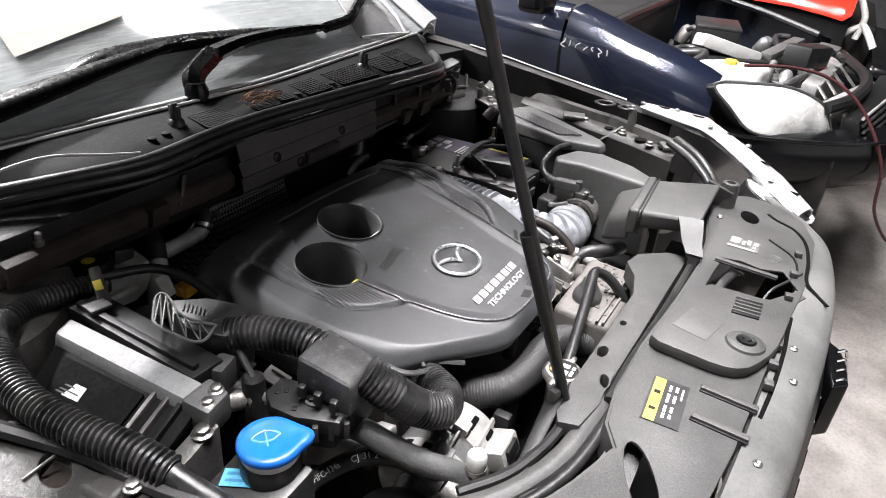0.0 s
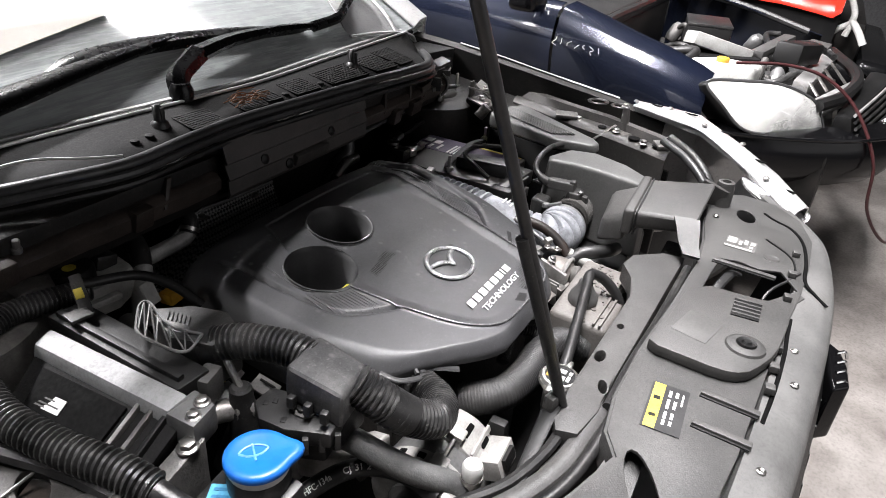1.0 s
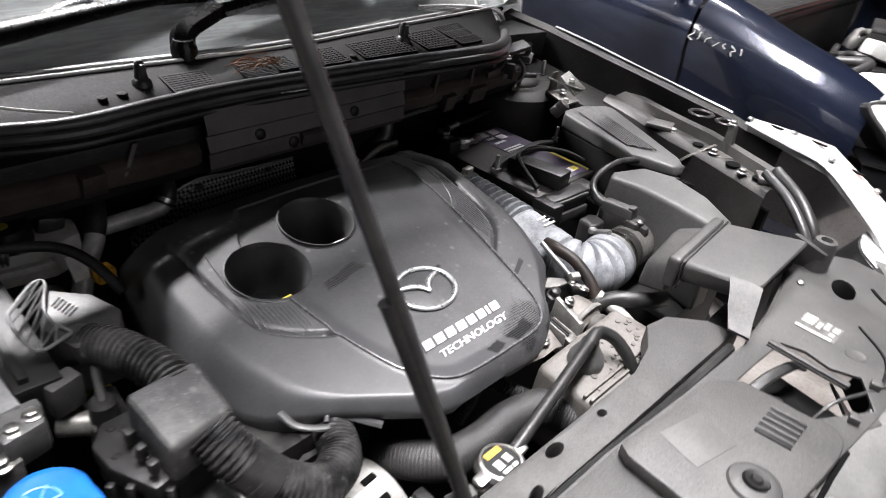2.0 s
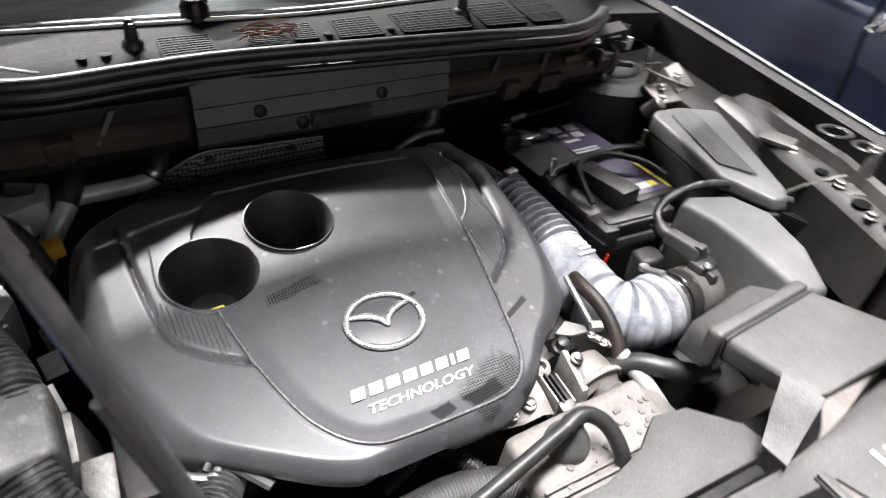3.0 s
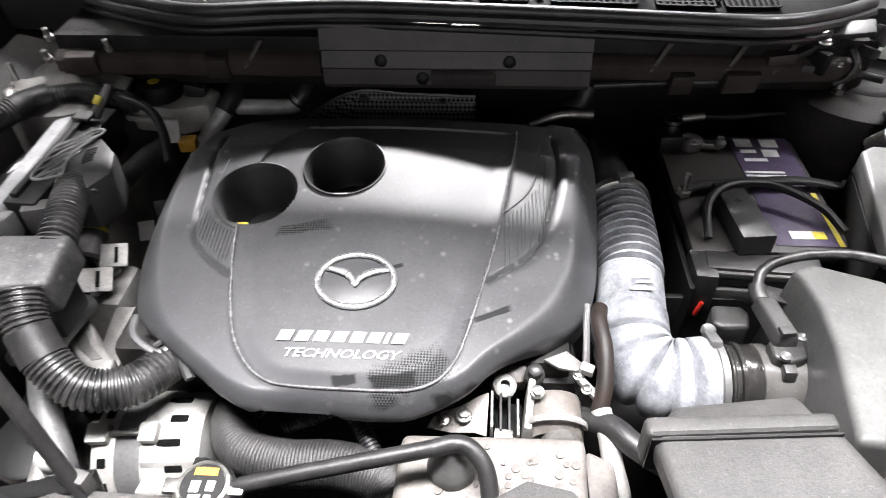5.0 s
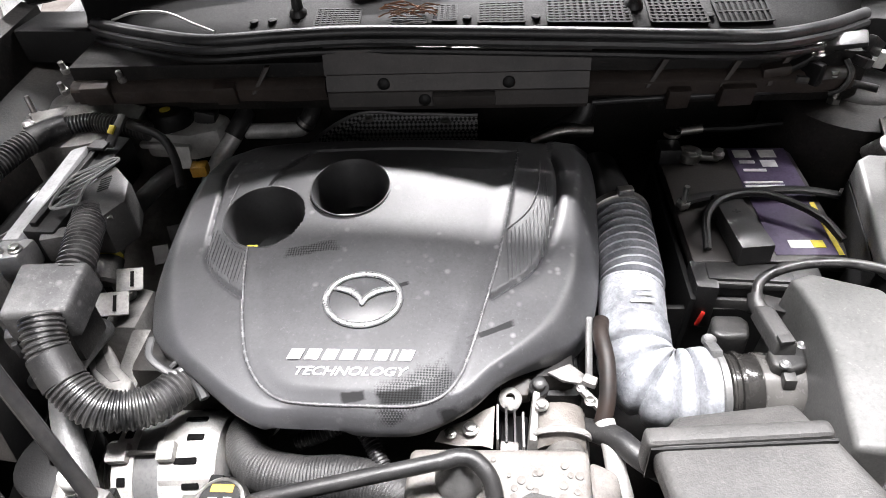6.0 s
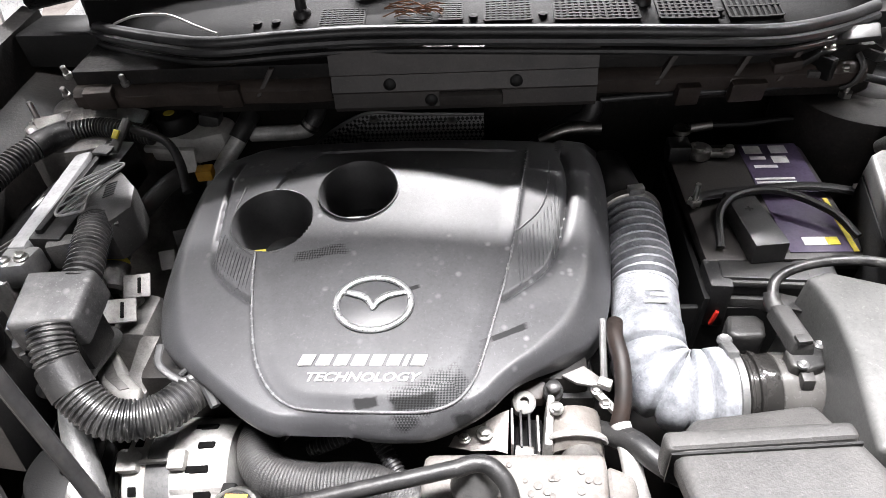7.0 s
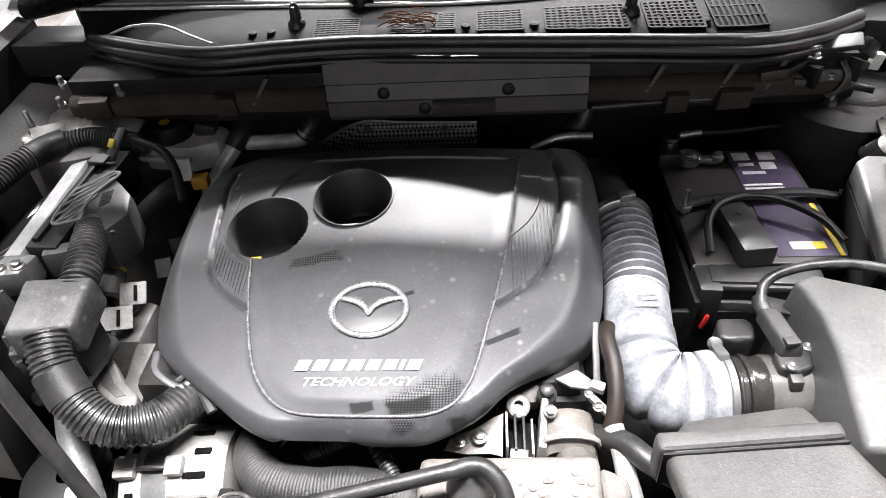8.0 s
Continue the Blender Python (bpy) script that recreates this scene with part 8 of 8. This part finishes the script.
    part("foot", box((0.715, -0.052, 0.9385), (0.05, 0.034, 0.004), (0, 4, -25), 0.001), WORN, k)
    bolt((0.752, -0.036, 0.985), 0.007, STEEL, k)
    r = thing("apron_rail", (0.70, 0.0, 0.90), "dusty bare-metal inner apron rail with holes and bolts", "rail")
    rows = []
    for y, xi, xo, z in ((0.23, 0.745, 0.79, 0.952), (0.16, 0.725, 0.775, 0.950), (0.10, 0.705, 0.762, 0.947), (0.05, 0.69, 0.756, 0.944), (0.0, 0.68, 0.75, 0.942), (-0.06, 0.662, 0.728, 0.940), (-0.12, 0.64, 0.702, 0.939), (-0.165, 0.622, 0.682, 0.938)):
        d = 0.006 * math.sin(y * 41)
        rows.append([Vector((xi - 0.012, y, z - 0.10)), Vector((xi - 0.004, y, z - 0.045 + d)), Vector((xi - 0.002, y, z - 0.008)), Vector((xi + 0.006, y, z)), Vector((xi * 0.6 + xo * 0.4, y, z + 0.003 + d * 0.3)), Vector((xo - 0.012, y, z - 0.002)), Vector((xo - 0.004, y, z + 0.014)), Vector((xo + 0.012, y, z + 0.016))])
    part("rail", sheet(rows, 0.003), WINGSTEEL, r)
    part("web", box((0.70, 0.03, 0.80), (0.01, 0.42, 0.20), (0, 0, -14), 0.002), BAY, r)
    for x, y, w in ((0.70, -0.005, 0.010), (0.672, -0.085, 0.013), (0.655, -0.135, 0.008), (0.735, 0.12, 0.010)):
        # holes are black discs on the rail, coloured as shade
        part("hole", lathe([(w, 0), (w, 0.0015), (w * 0.8, 0.0018)], (x, y, 0.945), sides=16), VOID, r, "black disc for a shaded punched hole")
    for x, y in ((0.715, 0.055), (0.69, -0.04), (0.652, -0.11)):
        bolt((x, y, 0.945), 0.007, STEEL, r)
    part("pad", box((0.718, 0.085, 0.949), (0.045, 0.05, 0.008), (0, 2, 20), 0.003), GRIMY, r, "worn bare pad")
    part("pad", box((0.665, -0.145, 0.946), (0.04, 0.028, 0.010), (0, 0, 30), 0.003), GRIMY, r, "worn bare pad")
    part("strap", tube([(0.66, 0.02, 0.90), (0.672, 0.0, 0.925), (0.69, -0.02, 0.944), (0.715, -0.03, 0.95)], 0.005, 8, 6, flat=0.4), WORN, r, "bare steel strap")
    part("end_seal", tube([(0.655, -0.16, 0.968), (0.615, -0.215, 0.955), (0.585, -0.255, 0.93), (0.575, -0.275, 0.90)], 0.010, 10, 8), RUBBER, r, "black rubber edge seal")
    part("end_seal", tube([(0.635, -0.15, 0.966), (0.595, -0.205, 0.955), (0.562, -0.25, 0.93), (0.55, -0.275, 0.90)], 0.008, 10, 8), SEAL, r, "black rubber edge seal")


rear_of_bay()


def near_apron():
    a = thing("inner_wing_panel", (-0.56, 0.08, 0.90), "grimy black inner wing panel with an oval hole", "inner wing")
    part("panel", plate([(-0.545, 0.20), (-0.515, 0.10), (-0.50, 0.0), (-0.47, -0.09), (-0.56, -0.14), (-0.68, -0.10), (-0.69, 0.22)], [oval(-0.541, 0.118, 0.024, 0.013, 18, 1.2), oval(-0.60, 0.16, 0.010, 0.006, 12, 0.4)], 0.925, 0.012, bevel=0.003), WINGSTEEL, a)
    part("hole_shadow", box((-0.541, 0.118, 0.900), (0.05, 0.04, 0.01), (20, 10, 30), 0.003), BROWN, a)
    part("edge", tube([(-0.55, 0.215, 0.935), (-0.520, 0.11, 0.93), (-0.508, 0.02, 0.928), (-0.48, -0.08, 0.922)], 0.008, 8), RUBBER, a)
    part("rib", box((-0.585, 0.12, 0.928), (0.004, 0.05, 0.006), (0, 0, 25), 0.001), GREY, a)
    # seam's shade drawn as a black strip on the panel
    part("groove", tube([(-0.547, 0.201, 0.929), (-0.526, 0.179, 0.929), (-0.518, 0.128, 0.929), (-0.511, 0.078, 0.929), (-0.518, 0.053, 0.928)], 0.0042, 8, 6, flat=0.6), VOID, a, "black strip for a shaded seam gap")
    part("crease", tube([(-0.564, 0.128, 0.926), (-0.531, 0.131, 0.926)], 0.0016, 6, 2), GRIMY, a, "scraped bare crease")
    part("fold", hexa([(-0.548, 0.085, 0.924), (-0.520, 0.075, 0.924), (-0.512, 0.045, 0.924), (-0.545, 0.04, 0.924), (-0.540, 0.080, 0.930), (-0.524, 0.073, 0.930), (-0.518, 0.050, 0.930), (-0.540, 0.046, 0.930)], 0.003), WINGSTEEL, a)
    bolt((-0.520, 0.040, 0.931), 0.0065, STEEL, a)
    bolt((-0.535, 0.19, 0.928), 0.006, STEEL, a)
    t = thing("tower_rail", (-0.53, 0.27, 0.92), "worn silver inner wing rail beside the strut tower", "rail")
    rows = []
    for y, x0, x1, z in ((0.21, -0.60, -0.548, 0.932), (0.26, -0.63, -0.540, 0.940), (0.32, -0.655, -0.525, 0.948), (0.38, -0.675, -0.540, 0.955), (0.44, -0.69, -0.565, 0.960), (0.51, -0.70, -0.59, 0.965)):
        rows.append([Vector((x0, y, z + 0.014)), Vector((x0 * 0.7 + x1 * 0.3, y, z + 0.008 + 0.004 * math.sin(y * 60))), Vector((x0 * 0.35 + x1 * 0.65, y, z + 0.004)), Vector((x1 - 0.012, y, z)), Vector((x1, y, z - 0.010)), Vector((x1 + 0.004, y, z - 0.09))])
    part("rail", sheet(rows, 0.004), DUSTYPAINT, t)
    part("clip", lathe([(0.008, 0), (0.008, 0.012), (0.004, 0.014)], (-0.515, 0.30, 0.962), (0.2, -0.4, 0.9), 14), STEEL, t)


near_apron()

# dry twigs caught on the cowl
tw = thing("dry_twigs", (0.03, 0.40, 1.075), "small heap of dry brown twigs on the cowl", "twigs")
rng = random.Random(4)
for k in range(22):
    x, y = 0.02 + rng.uniform(-0.025, 0.03), 0.385 + rng.uniform(-0.012, 0.02)
    a, l = rng.uniform(-0.6, 0.6), rng.uniform(0.01, 0.022)
    z = 1.076 + rng.uniform(0, 0.012)
    part("twig", tube([(x - l * math.cos(a), y - l * math.sin(a), z), (x, y, z + 0.004), (x + l * math.cos(a), y + l * math.sin(a), z + rng.uniform(-0.002, 0.006))], 0.0008, 5, 2), TWIG, tw)


# ---- the neighbouring cars ----
def navy_car():
    c = thing("navy_suv", (2.4, 0.8, 0.0), "dark navy SUV with its bonnet off, parked alongside", "car")

    def side(rows, name, mat, label=""):
        return part(name, sheet(rows, 0.004), mat, c, label)

    def section(y, top, out, inner):
        return [Vector((inner, y, top + 0.012)), Vector((out + 0.075, y, top + 0.008)), Vector((out + 0.03, y, top - 0.02)), Vector((out + 0.006, y, top - 0.075)), Vector((out, y, top - 0.14)), Vector((out + 0.012, y, top - 0.20)), Vector((out + 0.03, y, top - 0.36)), Vector((out + 0.05, y, 0.34))]

    wing = [(0.424, 1.035, 1.545, 1.74), (0.30, 1.003, 1.540, 1.73), (0.18, 0.968, 1.538, 1.72), (0.05, 0.938, 1.540, 1.70), (-0.06, 0.906, 1.548, 1.68), (-0.11, 0.888, 1.556, 1.66)]
    side([section(*w) for w in wing], "wing", NAVY, "glossy navy front wing")
    door = [(1.65, 1.09, 1.535, 1.66), (1.2, 1.08, 1.535, 1.66), (0.8, 1.06, 1.537, 1.66), (0.434, 1.037, 1.543, 1.66)]
    d = side([section(*w) for w in door], "door", NAVY, "glossy navy door")
    part("handle", tube([(1.535, 1.30, 0.99), (1.515, 1.34, 0.995), (1.515, 1.46, 0.995), (1.535, 1.50, 0.99)], 0.010, 8), NAVY, d)
    part("sill", box((1.62, 0.9, 0.36), (0.12, 1.9, 0.12), bevel=0.02), BLACKPAINT, c)
    part("inner_wing", box((1.66, 0.43, 0.72), (0.06, 0.30, 0.56), bevel=0.01), BAY, c)
    # chalk figures as plain strokes
    m = Matrix.Translation((1.5405, 0.335, 0.925)) @ Matrix.Rotation(radians(-90), 4, "Z") @ Matrix.Rotation(radians(78), 4, "X")
    strokes = []
    rng = random.Random(5)
    for k in range(7):
        x = -0.085 + 0.027 * k
        h = rng.uniform(0.010, 0.015)
        y = 0.010 - 0.0022 * k
        pts = [m @ Vector((x + rng.uniform(-0.009, 0.009), y + h * (1 - 2 * j / 3) + rng.uniform(-0.003, 0.003), 0)) for j in range(rng.choice((3, 4)))]
        strokes.append(tube(pts, 0.0013, 5, 4))
    part("chalk_strokes", joined(*strokes), PAPER, c, "white chalk strokes")
    # mirror, screen, roof
    mir = part("mirror", hexa([(1.40, 0.46, 1.035), (1.50, 0.44, 1.03), (1.52, 0.54, 1.03), (1.40, 0.56, 1.035), (1.39, 0.47, 1.16), (1.51, 0.45, 1.16), (1.53, 0.54, 1.16), (1.40, 0.56, 1.16)], 0.03, 3), BLACKPAINT, c)
    part("mirror_stalk", box((1.545, 0.50, 1.06), (0.06, 0.04, 0.05), bevel=0.01), BLACKPAINT, mir)
    rows = [[Vector((2.36 + (0.66 - 0.06 * u) * q, 0.62 + 0.75 * u - 0.05 * (1 - q * q), 1.09 + 0.45 * u)) for q in (-1, -0.6, -0.2, 0.2, 0.6, 1)] for u in (0, 0.35, 0.7, 1)]
    ws = part("windscreen", sheet(rows, 0.005), SCREEN, c)
    ws.visible_shadow = False
    part("cowl", hexa([(1.72, 0.33, 0.94), (3.02, 0.33, 0.94), (3.02, 0.64, 0.94), (1.72, 0.64, 0.94), (1.72, 0.34, 1.0), (3.02, 0.34, 1.0), (3.02, 0.64, 1.06), (1.72, 0.64, 1.06)], 0.012), PLASTIC, c, "black cowl panel")
    part("pillar", tube([(1.68, 0.52, 1.06), (1.72, 0.85, 1.27), (1.78, 1.3, 1.52)], 0.035, 10), NAVY, c)
    rear_body(c, 2.36, 0.78, 0.70, 3.7, NAVY)
    # far wing and bay
    side([[Vector((2.98, y, z + 0.012)), Vector((3.08, y, z)), Vector((3.12, y, z - 0.10)), Vector((3.13, y, z - 0.5))] for y, z in ((0.45, 1.03), (0.2, 0.99), (0.0, 0.955), (-0.2, 0.91), (-0.4, 0.87))], "wing", NAVY)
    part("bay_floor", box((2.36, -0.05, 0.55), (1.3, 0.95, 0.3), bevel=0.03), BAY, c)
    part("bulkhead", box((2.36, 0.36, 0.80), (1.3, 0.05, 0.4), bevel=0.01), BAY, c)
    # bonnet lip seal round the bay
    part("bay_seal", tube([(1.74, 0.31, 0.99), (1.9, 0.30, 1.0), (2.3, 0.28, 1.01), (2.8, 0.26, 1.01), (2.98, 0.18, 0.99), (3.0, -0.05, 0.955), (2.97, -0.34, 0.89)], 0.016, 8), RUBBER, c)
    # bumper and grille
    rows = []
    for x, y in ((1.552, -0.15), (1.60, -0.28), (1.68, -0.43), (1.78, -0.57), (1.92, -0.69), (2.15, -0.77), (2.6, -0.78), (3.0, -0.62), (3.12, -0.25)):
        rows.append([Vector((x + 0.05, y + 0.06, 0.76)), Vector((x, y, 0.735)), Vector((x - 0.012, y - 0.012, 0.70)), Vector((x - 0.010, y - 0.02, 0.65)), Vector((x + 0.004, y - 0.004, 0.60)), Vector((x + 0.03, y + 0.03, 0.56))])
    part("bumper", sheet(rows, 0.004), BLACKPAINT, c, "glossy black bumper")
    part("bumper_line", tube([(1.545, -0.15, 0.742), (1.592, -0.285, 0.742), (1.672, -0.435, 0.742), (1.772, -0.577, 0.742), (1.915, -0.70, 0.742)], 0.006, 6), BLACKPAINT, c)
    g = part("grille", hexa([(1.84, -0.585, 0.70), (2.7, -0.77, 0.70), (2.7, -0.66, 0.70), (1.84, -0.50, 0.70), (1.84, -0.555, 0.80), (2.7, -0.72, 0.81), (2.7, -0.62, 0.81), (1.84, -0.50, 0.80)], 0.02), DARK, c, "dark mesh grille")
    for k in range(5):
        z = 0.72 + 0.022 * k
        part("grille_bar", tube([(1.84, -0.592 + 0.008 * k, z), (2.25, -0.685 + 0.010 * k, z), (2.7, -0.780 + 0.012 * k, z)], 0.006, 6), DUSTYPAINT if k == 4 else LOOM, g)
    part("badge", lathe([(0.05, 0), (0.05, 0.012), (0.042, 0.014), (0.001, 0.014)], (2.20, -0.70, 0.76), (-0.2, -1, 0.1), 24), CHROME, g, "round chrome badge")
    part("front_beam", tube([(1.78, -0.44, 0.83), (2.0, -0.52, 0.835), (2.4, -0.56, 0.835), (2.9, -0.46, 0.83)], 0.022, 8), DARK, c)
    for x, y in ((1.80, -0.06), (3.0, -0.06)):
        w = part("wheel", lathe([(0.20, -0.1), (0.33, -0.10), (0.35, -0.07), (0.35, 0.07), (0.33, 0.10), (0.20, 0.1)], (x, -0.02, 0.35), (1, 0, 0), 40), TYRE, c)
        part("rim", lathe([(0.05, -0.105), (0.17, -0.09), (0.21, -0.10), (0.21, 0.09), (0.02, 0.09)], (x, -0.02, 0.35), (1, 0, 0), 32), ALLOY, w)
    h = headlamp("headlamp", [(1.55, -0.105, 0.892), (1.62, -0.207, 0.900), (1.70, -0.322, 0.892), (1.78, -0.428, 0.842), (1.805, -0.478, 0.76), (1.79, -0.475, 0.738), (1.70, -0.369, 0.738), (1.60, -0.251, 0.752), (1.555, -0.165, 0.829)], "large hazy clear headlamp with bright reflector on the navy car", (-0.72, -0.62, 0.3), 0.03, 0.06, HAZY)
    for p, r in (((1.675, -0.30, 0.80), 0.022),):
        part("bulb_dish", lathe([(r, 0.0), (r * 0.9, 0.004), (r * 0.5, -0.004), (0.006, -0.006), (0.006, 0.0), (0.001, 0.002)], p, (-0.72, -0.62, 0.3), 24), DULL, h)
    part("bezel", tube([(1.55, -0.105, 0.894), (1.62, -0.207, 0.902), (1.70, -0.322, 0.894), (1.78, -0.428, 0.844), (1.805, -0.478, 0.76), (1.79, -0.477, 0.738), (1.70, -0.371, 0.738), (1.60, -0.253, 0.752), (1.555, -0.167, 0.829)], 0.005, 6, 5, closed=True), SEAL, h, "dark rubber lamp surround")
    for q, w, t in (((1.652, -0.272, 0.806), 0.020, 10), ((1.688, -0.316, 0.806), 0.014, 40), ((1.690, -0.318, 0.782), 0.016, -30), ((1.612, -0.222, 0.842), 0.014, 25)):
        part("lens_mark", box(q, (w, 0.004, 0.010), (0, t, -49), 0.002), DULL, h, "grey marks inside the lamp")
    # slam panel, radiator support and boxes at the front of the bay
    sp = part("slam_panel", hexa([(2.06, -0.40, 0.80), (2.86, -0.50, 0.80), (2.88, -0.44, 0.80), (2.08, -0.345, 0.80), (2.06, -0.40, 0.832), (2.86, -0.50, 0.838), (2.88, -0.44, 0.846), (2.08, -0.345, 0.842)], 0.006), DUSTYPAINT, c, "scraped bare slam panel")
    part("lock_rail", hexa([(1.96, -0.47, 0.75), (2.52, -0.64, 0.75), (2.54, -0.58, 0.75), (1.99, -0.42, 0.75), (1.96, -0.47, 0.795), (2.52, -0.64, 0.80), (2.54, -0.58, 0.806), (1.99, -0.42, 0.80)], 0.006), DUSTYPAINT, sp)
    for q in range(5):
        u = q / 4
        part("brace", tube([(2.10 + 0.62 * u, -0.40 - 0.085 * u, 0.835), (2.06 + 0.42 * u, -0.44 - 0.12 * u, 0.80)], 0.008, 6, 2, flat=0.5), WORN, sp)
    part("relay_cover", box((2.30, -0.33, 0.90), (0.30, 0.10, 0.08), (0, 6, -14), 0.012), DARK, c, "dark relay cover")
    part("grey_strut", box((2.30, -0.235, 0.91), (0.36, 0.05, 0.03), (0, -4, -14), 0.006), GREY, c, "grey plastic strut")
    # engine parts seen over the wing
    rng = random.Random(11)
    tnk = thing("coolant_tank", (1.78, -0.1, 0.85), "white plastic coolant tank in the navy car", "coolant tank")
    part("tank", prism([(1.72, -0.04), (1.79, 0.0), (1.88, -0.08), (1.88, -0.24), (1.76, -0.22)], 0.80, 0.915, 0.02, segs=3), MILKY, tnk)
    part("cap", lathe([(0.022, 0), (0.022, 0.012), (0.018, 0.015)], (1.80, -0.11, 0.915), sides=24), ORANGE, tnk, "amber cap")
    bt = thing("battery", (2.45, 0.15, 0.9), "black battery in the navy car", "battery")
    part("case", box((2.46, 0.05, 0.86), (0.26, 0.18, 0.16), (0, 0, 12), 0.01), DARK, bt)
    part("lid", box((2.46, 0.05, 0.942), (0.262, 0.182, 0.012), (0, 0, 12), 0.004), PLASTIC, bt)
    ab = thing("air_box", (2.25, 0.1, 0.9), "pale grey air box with dusty lid in the navy car", "air box")
    part("lid", box((2.10, -0.05, 0.91), (0.12, 0.24, 0.05), (14, 8, 30), 0.012), material("pale_grey_plastic", (0.32, 0.32, 0.31), 0.5, scale=12, dust=0.4), ab)
    part("body", box((2.12, -0.06, 0.83), (0.2, 0.26, 0.12), (0, 0, 30), 0.02), DARK, ab)
    en = thing("engine", (2.3, -0.1, 0.7), "dusty alloy engine with exposed parts in the navy car", "engine")
    for k in range(90):
        x, y, z = rng.uniform(1.78, 2.9), rng.uniform(-0.40, 0.28), rng.uniform(0.72, 0.835)
        s = (rng.uniform(0.03, 0.10), rng.uniform(0.02, 0.08), rng.uniform(0.03, 0.09))
        mat = rng.choice((GRIMY, DARK, DARK, PLASTIC, BAY, BAY, LOOM, DULL, WORN))
        if k % 3:
            bm = box((x, y, z), s, (rng.uniform(-20, 20), rng.uniform(-20, 20), rng.uniform(0, 90)), 0.012)
        else:
            bm = lathe([(s[0] * 0.4, 0), (s[0] * 0.5, 0.02), (s[0] * 0.5, s[1]), (s[0] * 0.3, s[1] + 0.02)], (x, y, z), (rng.uniform(-1, 1), rng.uniform(-1, 1), 0.6), 18)
        part("casting", bm, mat, en)
    for k in range(9):
        x, y = rng.uniform(1.8, 2.7), rng.uniform(-0.35, 0.25)
        pts = [(x, y, rng.uniform(0.82, 0.90))]
        for j in range(3):
            pts.append((pts[-1][0] + rng.uniform(-0.16, 0.16), pts[-1][1] + rng.uniform(-0.14, 0.14), rng.uniform(0.83, 0.92)))
        hose("engine_hose", pts, rng.uniform(0.010, 0.020), rng.choice((RUBBER, LOOM, LOOM, GRIMY)), "loose black engine hose in the navy car", group="navy car hoses")
    hose("jump_lead", [(1.74, -0.16, 0.93), (1.82, -0.30, 0.935), (1.86, -0.42, 0.915), (1.86, -0.52, 0.86), (1.84, -0.60, 0.775), (1.82, -0.665, 0.66), (1.84, -0.70, 0.50), (1.95, -0.80, 0.36), (2.2, -0.90, 0.30)], 0.0055, material("dark_red_cable", (0.045, 0.010, 0.011), 0.4, scale=30), "dark red cable draped over the bumper", "cable")


navy_car()


def red_car():
    c = thing("red_car", (3.9, 0.2, 0.0), "bright red car with open front further along", "car")
    rows, arch = [], []
    for y, z in ((0.9, 0.93), (0.4, 0.955), (0.03, 0.963), (-0.17, 0.957), (-0.34, 0.937), (-0.42, 0.923), (-0.455, 0.955)):
        rows.append([Vector((3.75, y, z + 0.16)), Vector((3.50, y, z + 0.14)), Vector((3.36, y, z + 0.085)), Vector((3.305, y, z + 0.03)), Vector((3.30, y, z)), Vector((3.315, y, z - 0.006))])
        arch.append([Vector((3.33, y, z - 0.004)), Vector((3.37, y, z - 0.20)), Vector((3.37, y, 0.36))])
    part("arch_liner", sheet(arch, 0.004), MATT, c, "black inner wing")
    part("wing", sheet(rows, 0.004), REDPAINT, c, "glossy red wing")
    part("bumper", hexa([(3.35, -0.80, 0.40), (4.9, -0.80, 0.40), (4.9, -0.60, 0.40), (3.35, -0.60, 0.40), (3.35, -0.78, 0.72), (4.9, -0.78, 0.72), (4.9, -0.60, 0.74), (3.35, -0.60, 0.74)], 0.05, 3), BLACKPAINT, c)
    part("bay", box((4.1, -0.1, 0.75), (1.2, 1.0, 0.3), bevel=0.04), BAY, c)
    for x, y in ((3.5, 0.0), (4.7, 0.0)):
        part("wheel", lathe([(0.20, -0.1), (0.32, -0.09), (0.33, 0.0), (0.32, 0.09), (0.20, 0.1)], (x, y, 0.33), (1, 0, 0), 32), TYRE, c)
    rear_body(c, 4.1, 0.78, 0.75, 3.6, REDPAINT)
    p = thing("white_hose", (3.5, -0.75, 0.6), "white plastic pipe hanging at the red car's front", "hose")
    part("pipe", tube([(3.40, -0.455, 1.06), (3.40, -0.49, 1.0), (3.40, -0.516, 0.947), (3.40, -0.515, 0.90), (3.40, -0.505, 0.835)], 0.016, 12), MILKY, p)
    part("branch", tube([(3.40, -0.512, 0.915), (3.39, -0.555, 0.87), (3.38, -0.60, 0.807)], 0.018, 12), MILKY, p)
    part("branch", tube([(3.40, -0.512, 0.90), (3.40, -0.47, 0.87), (3.41, -0.44, 0.84)], 0.015, 12), MILKY, p)


red_car()
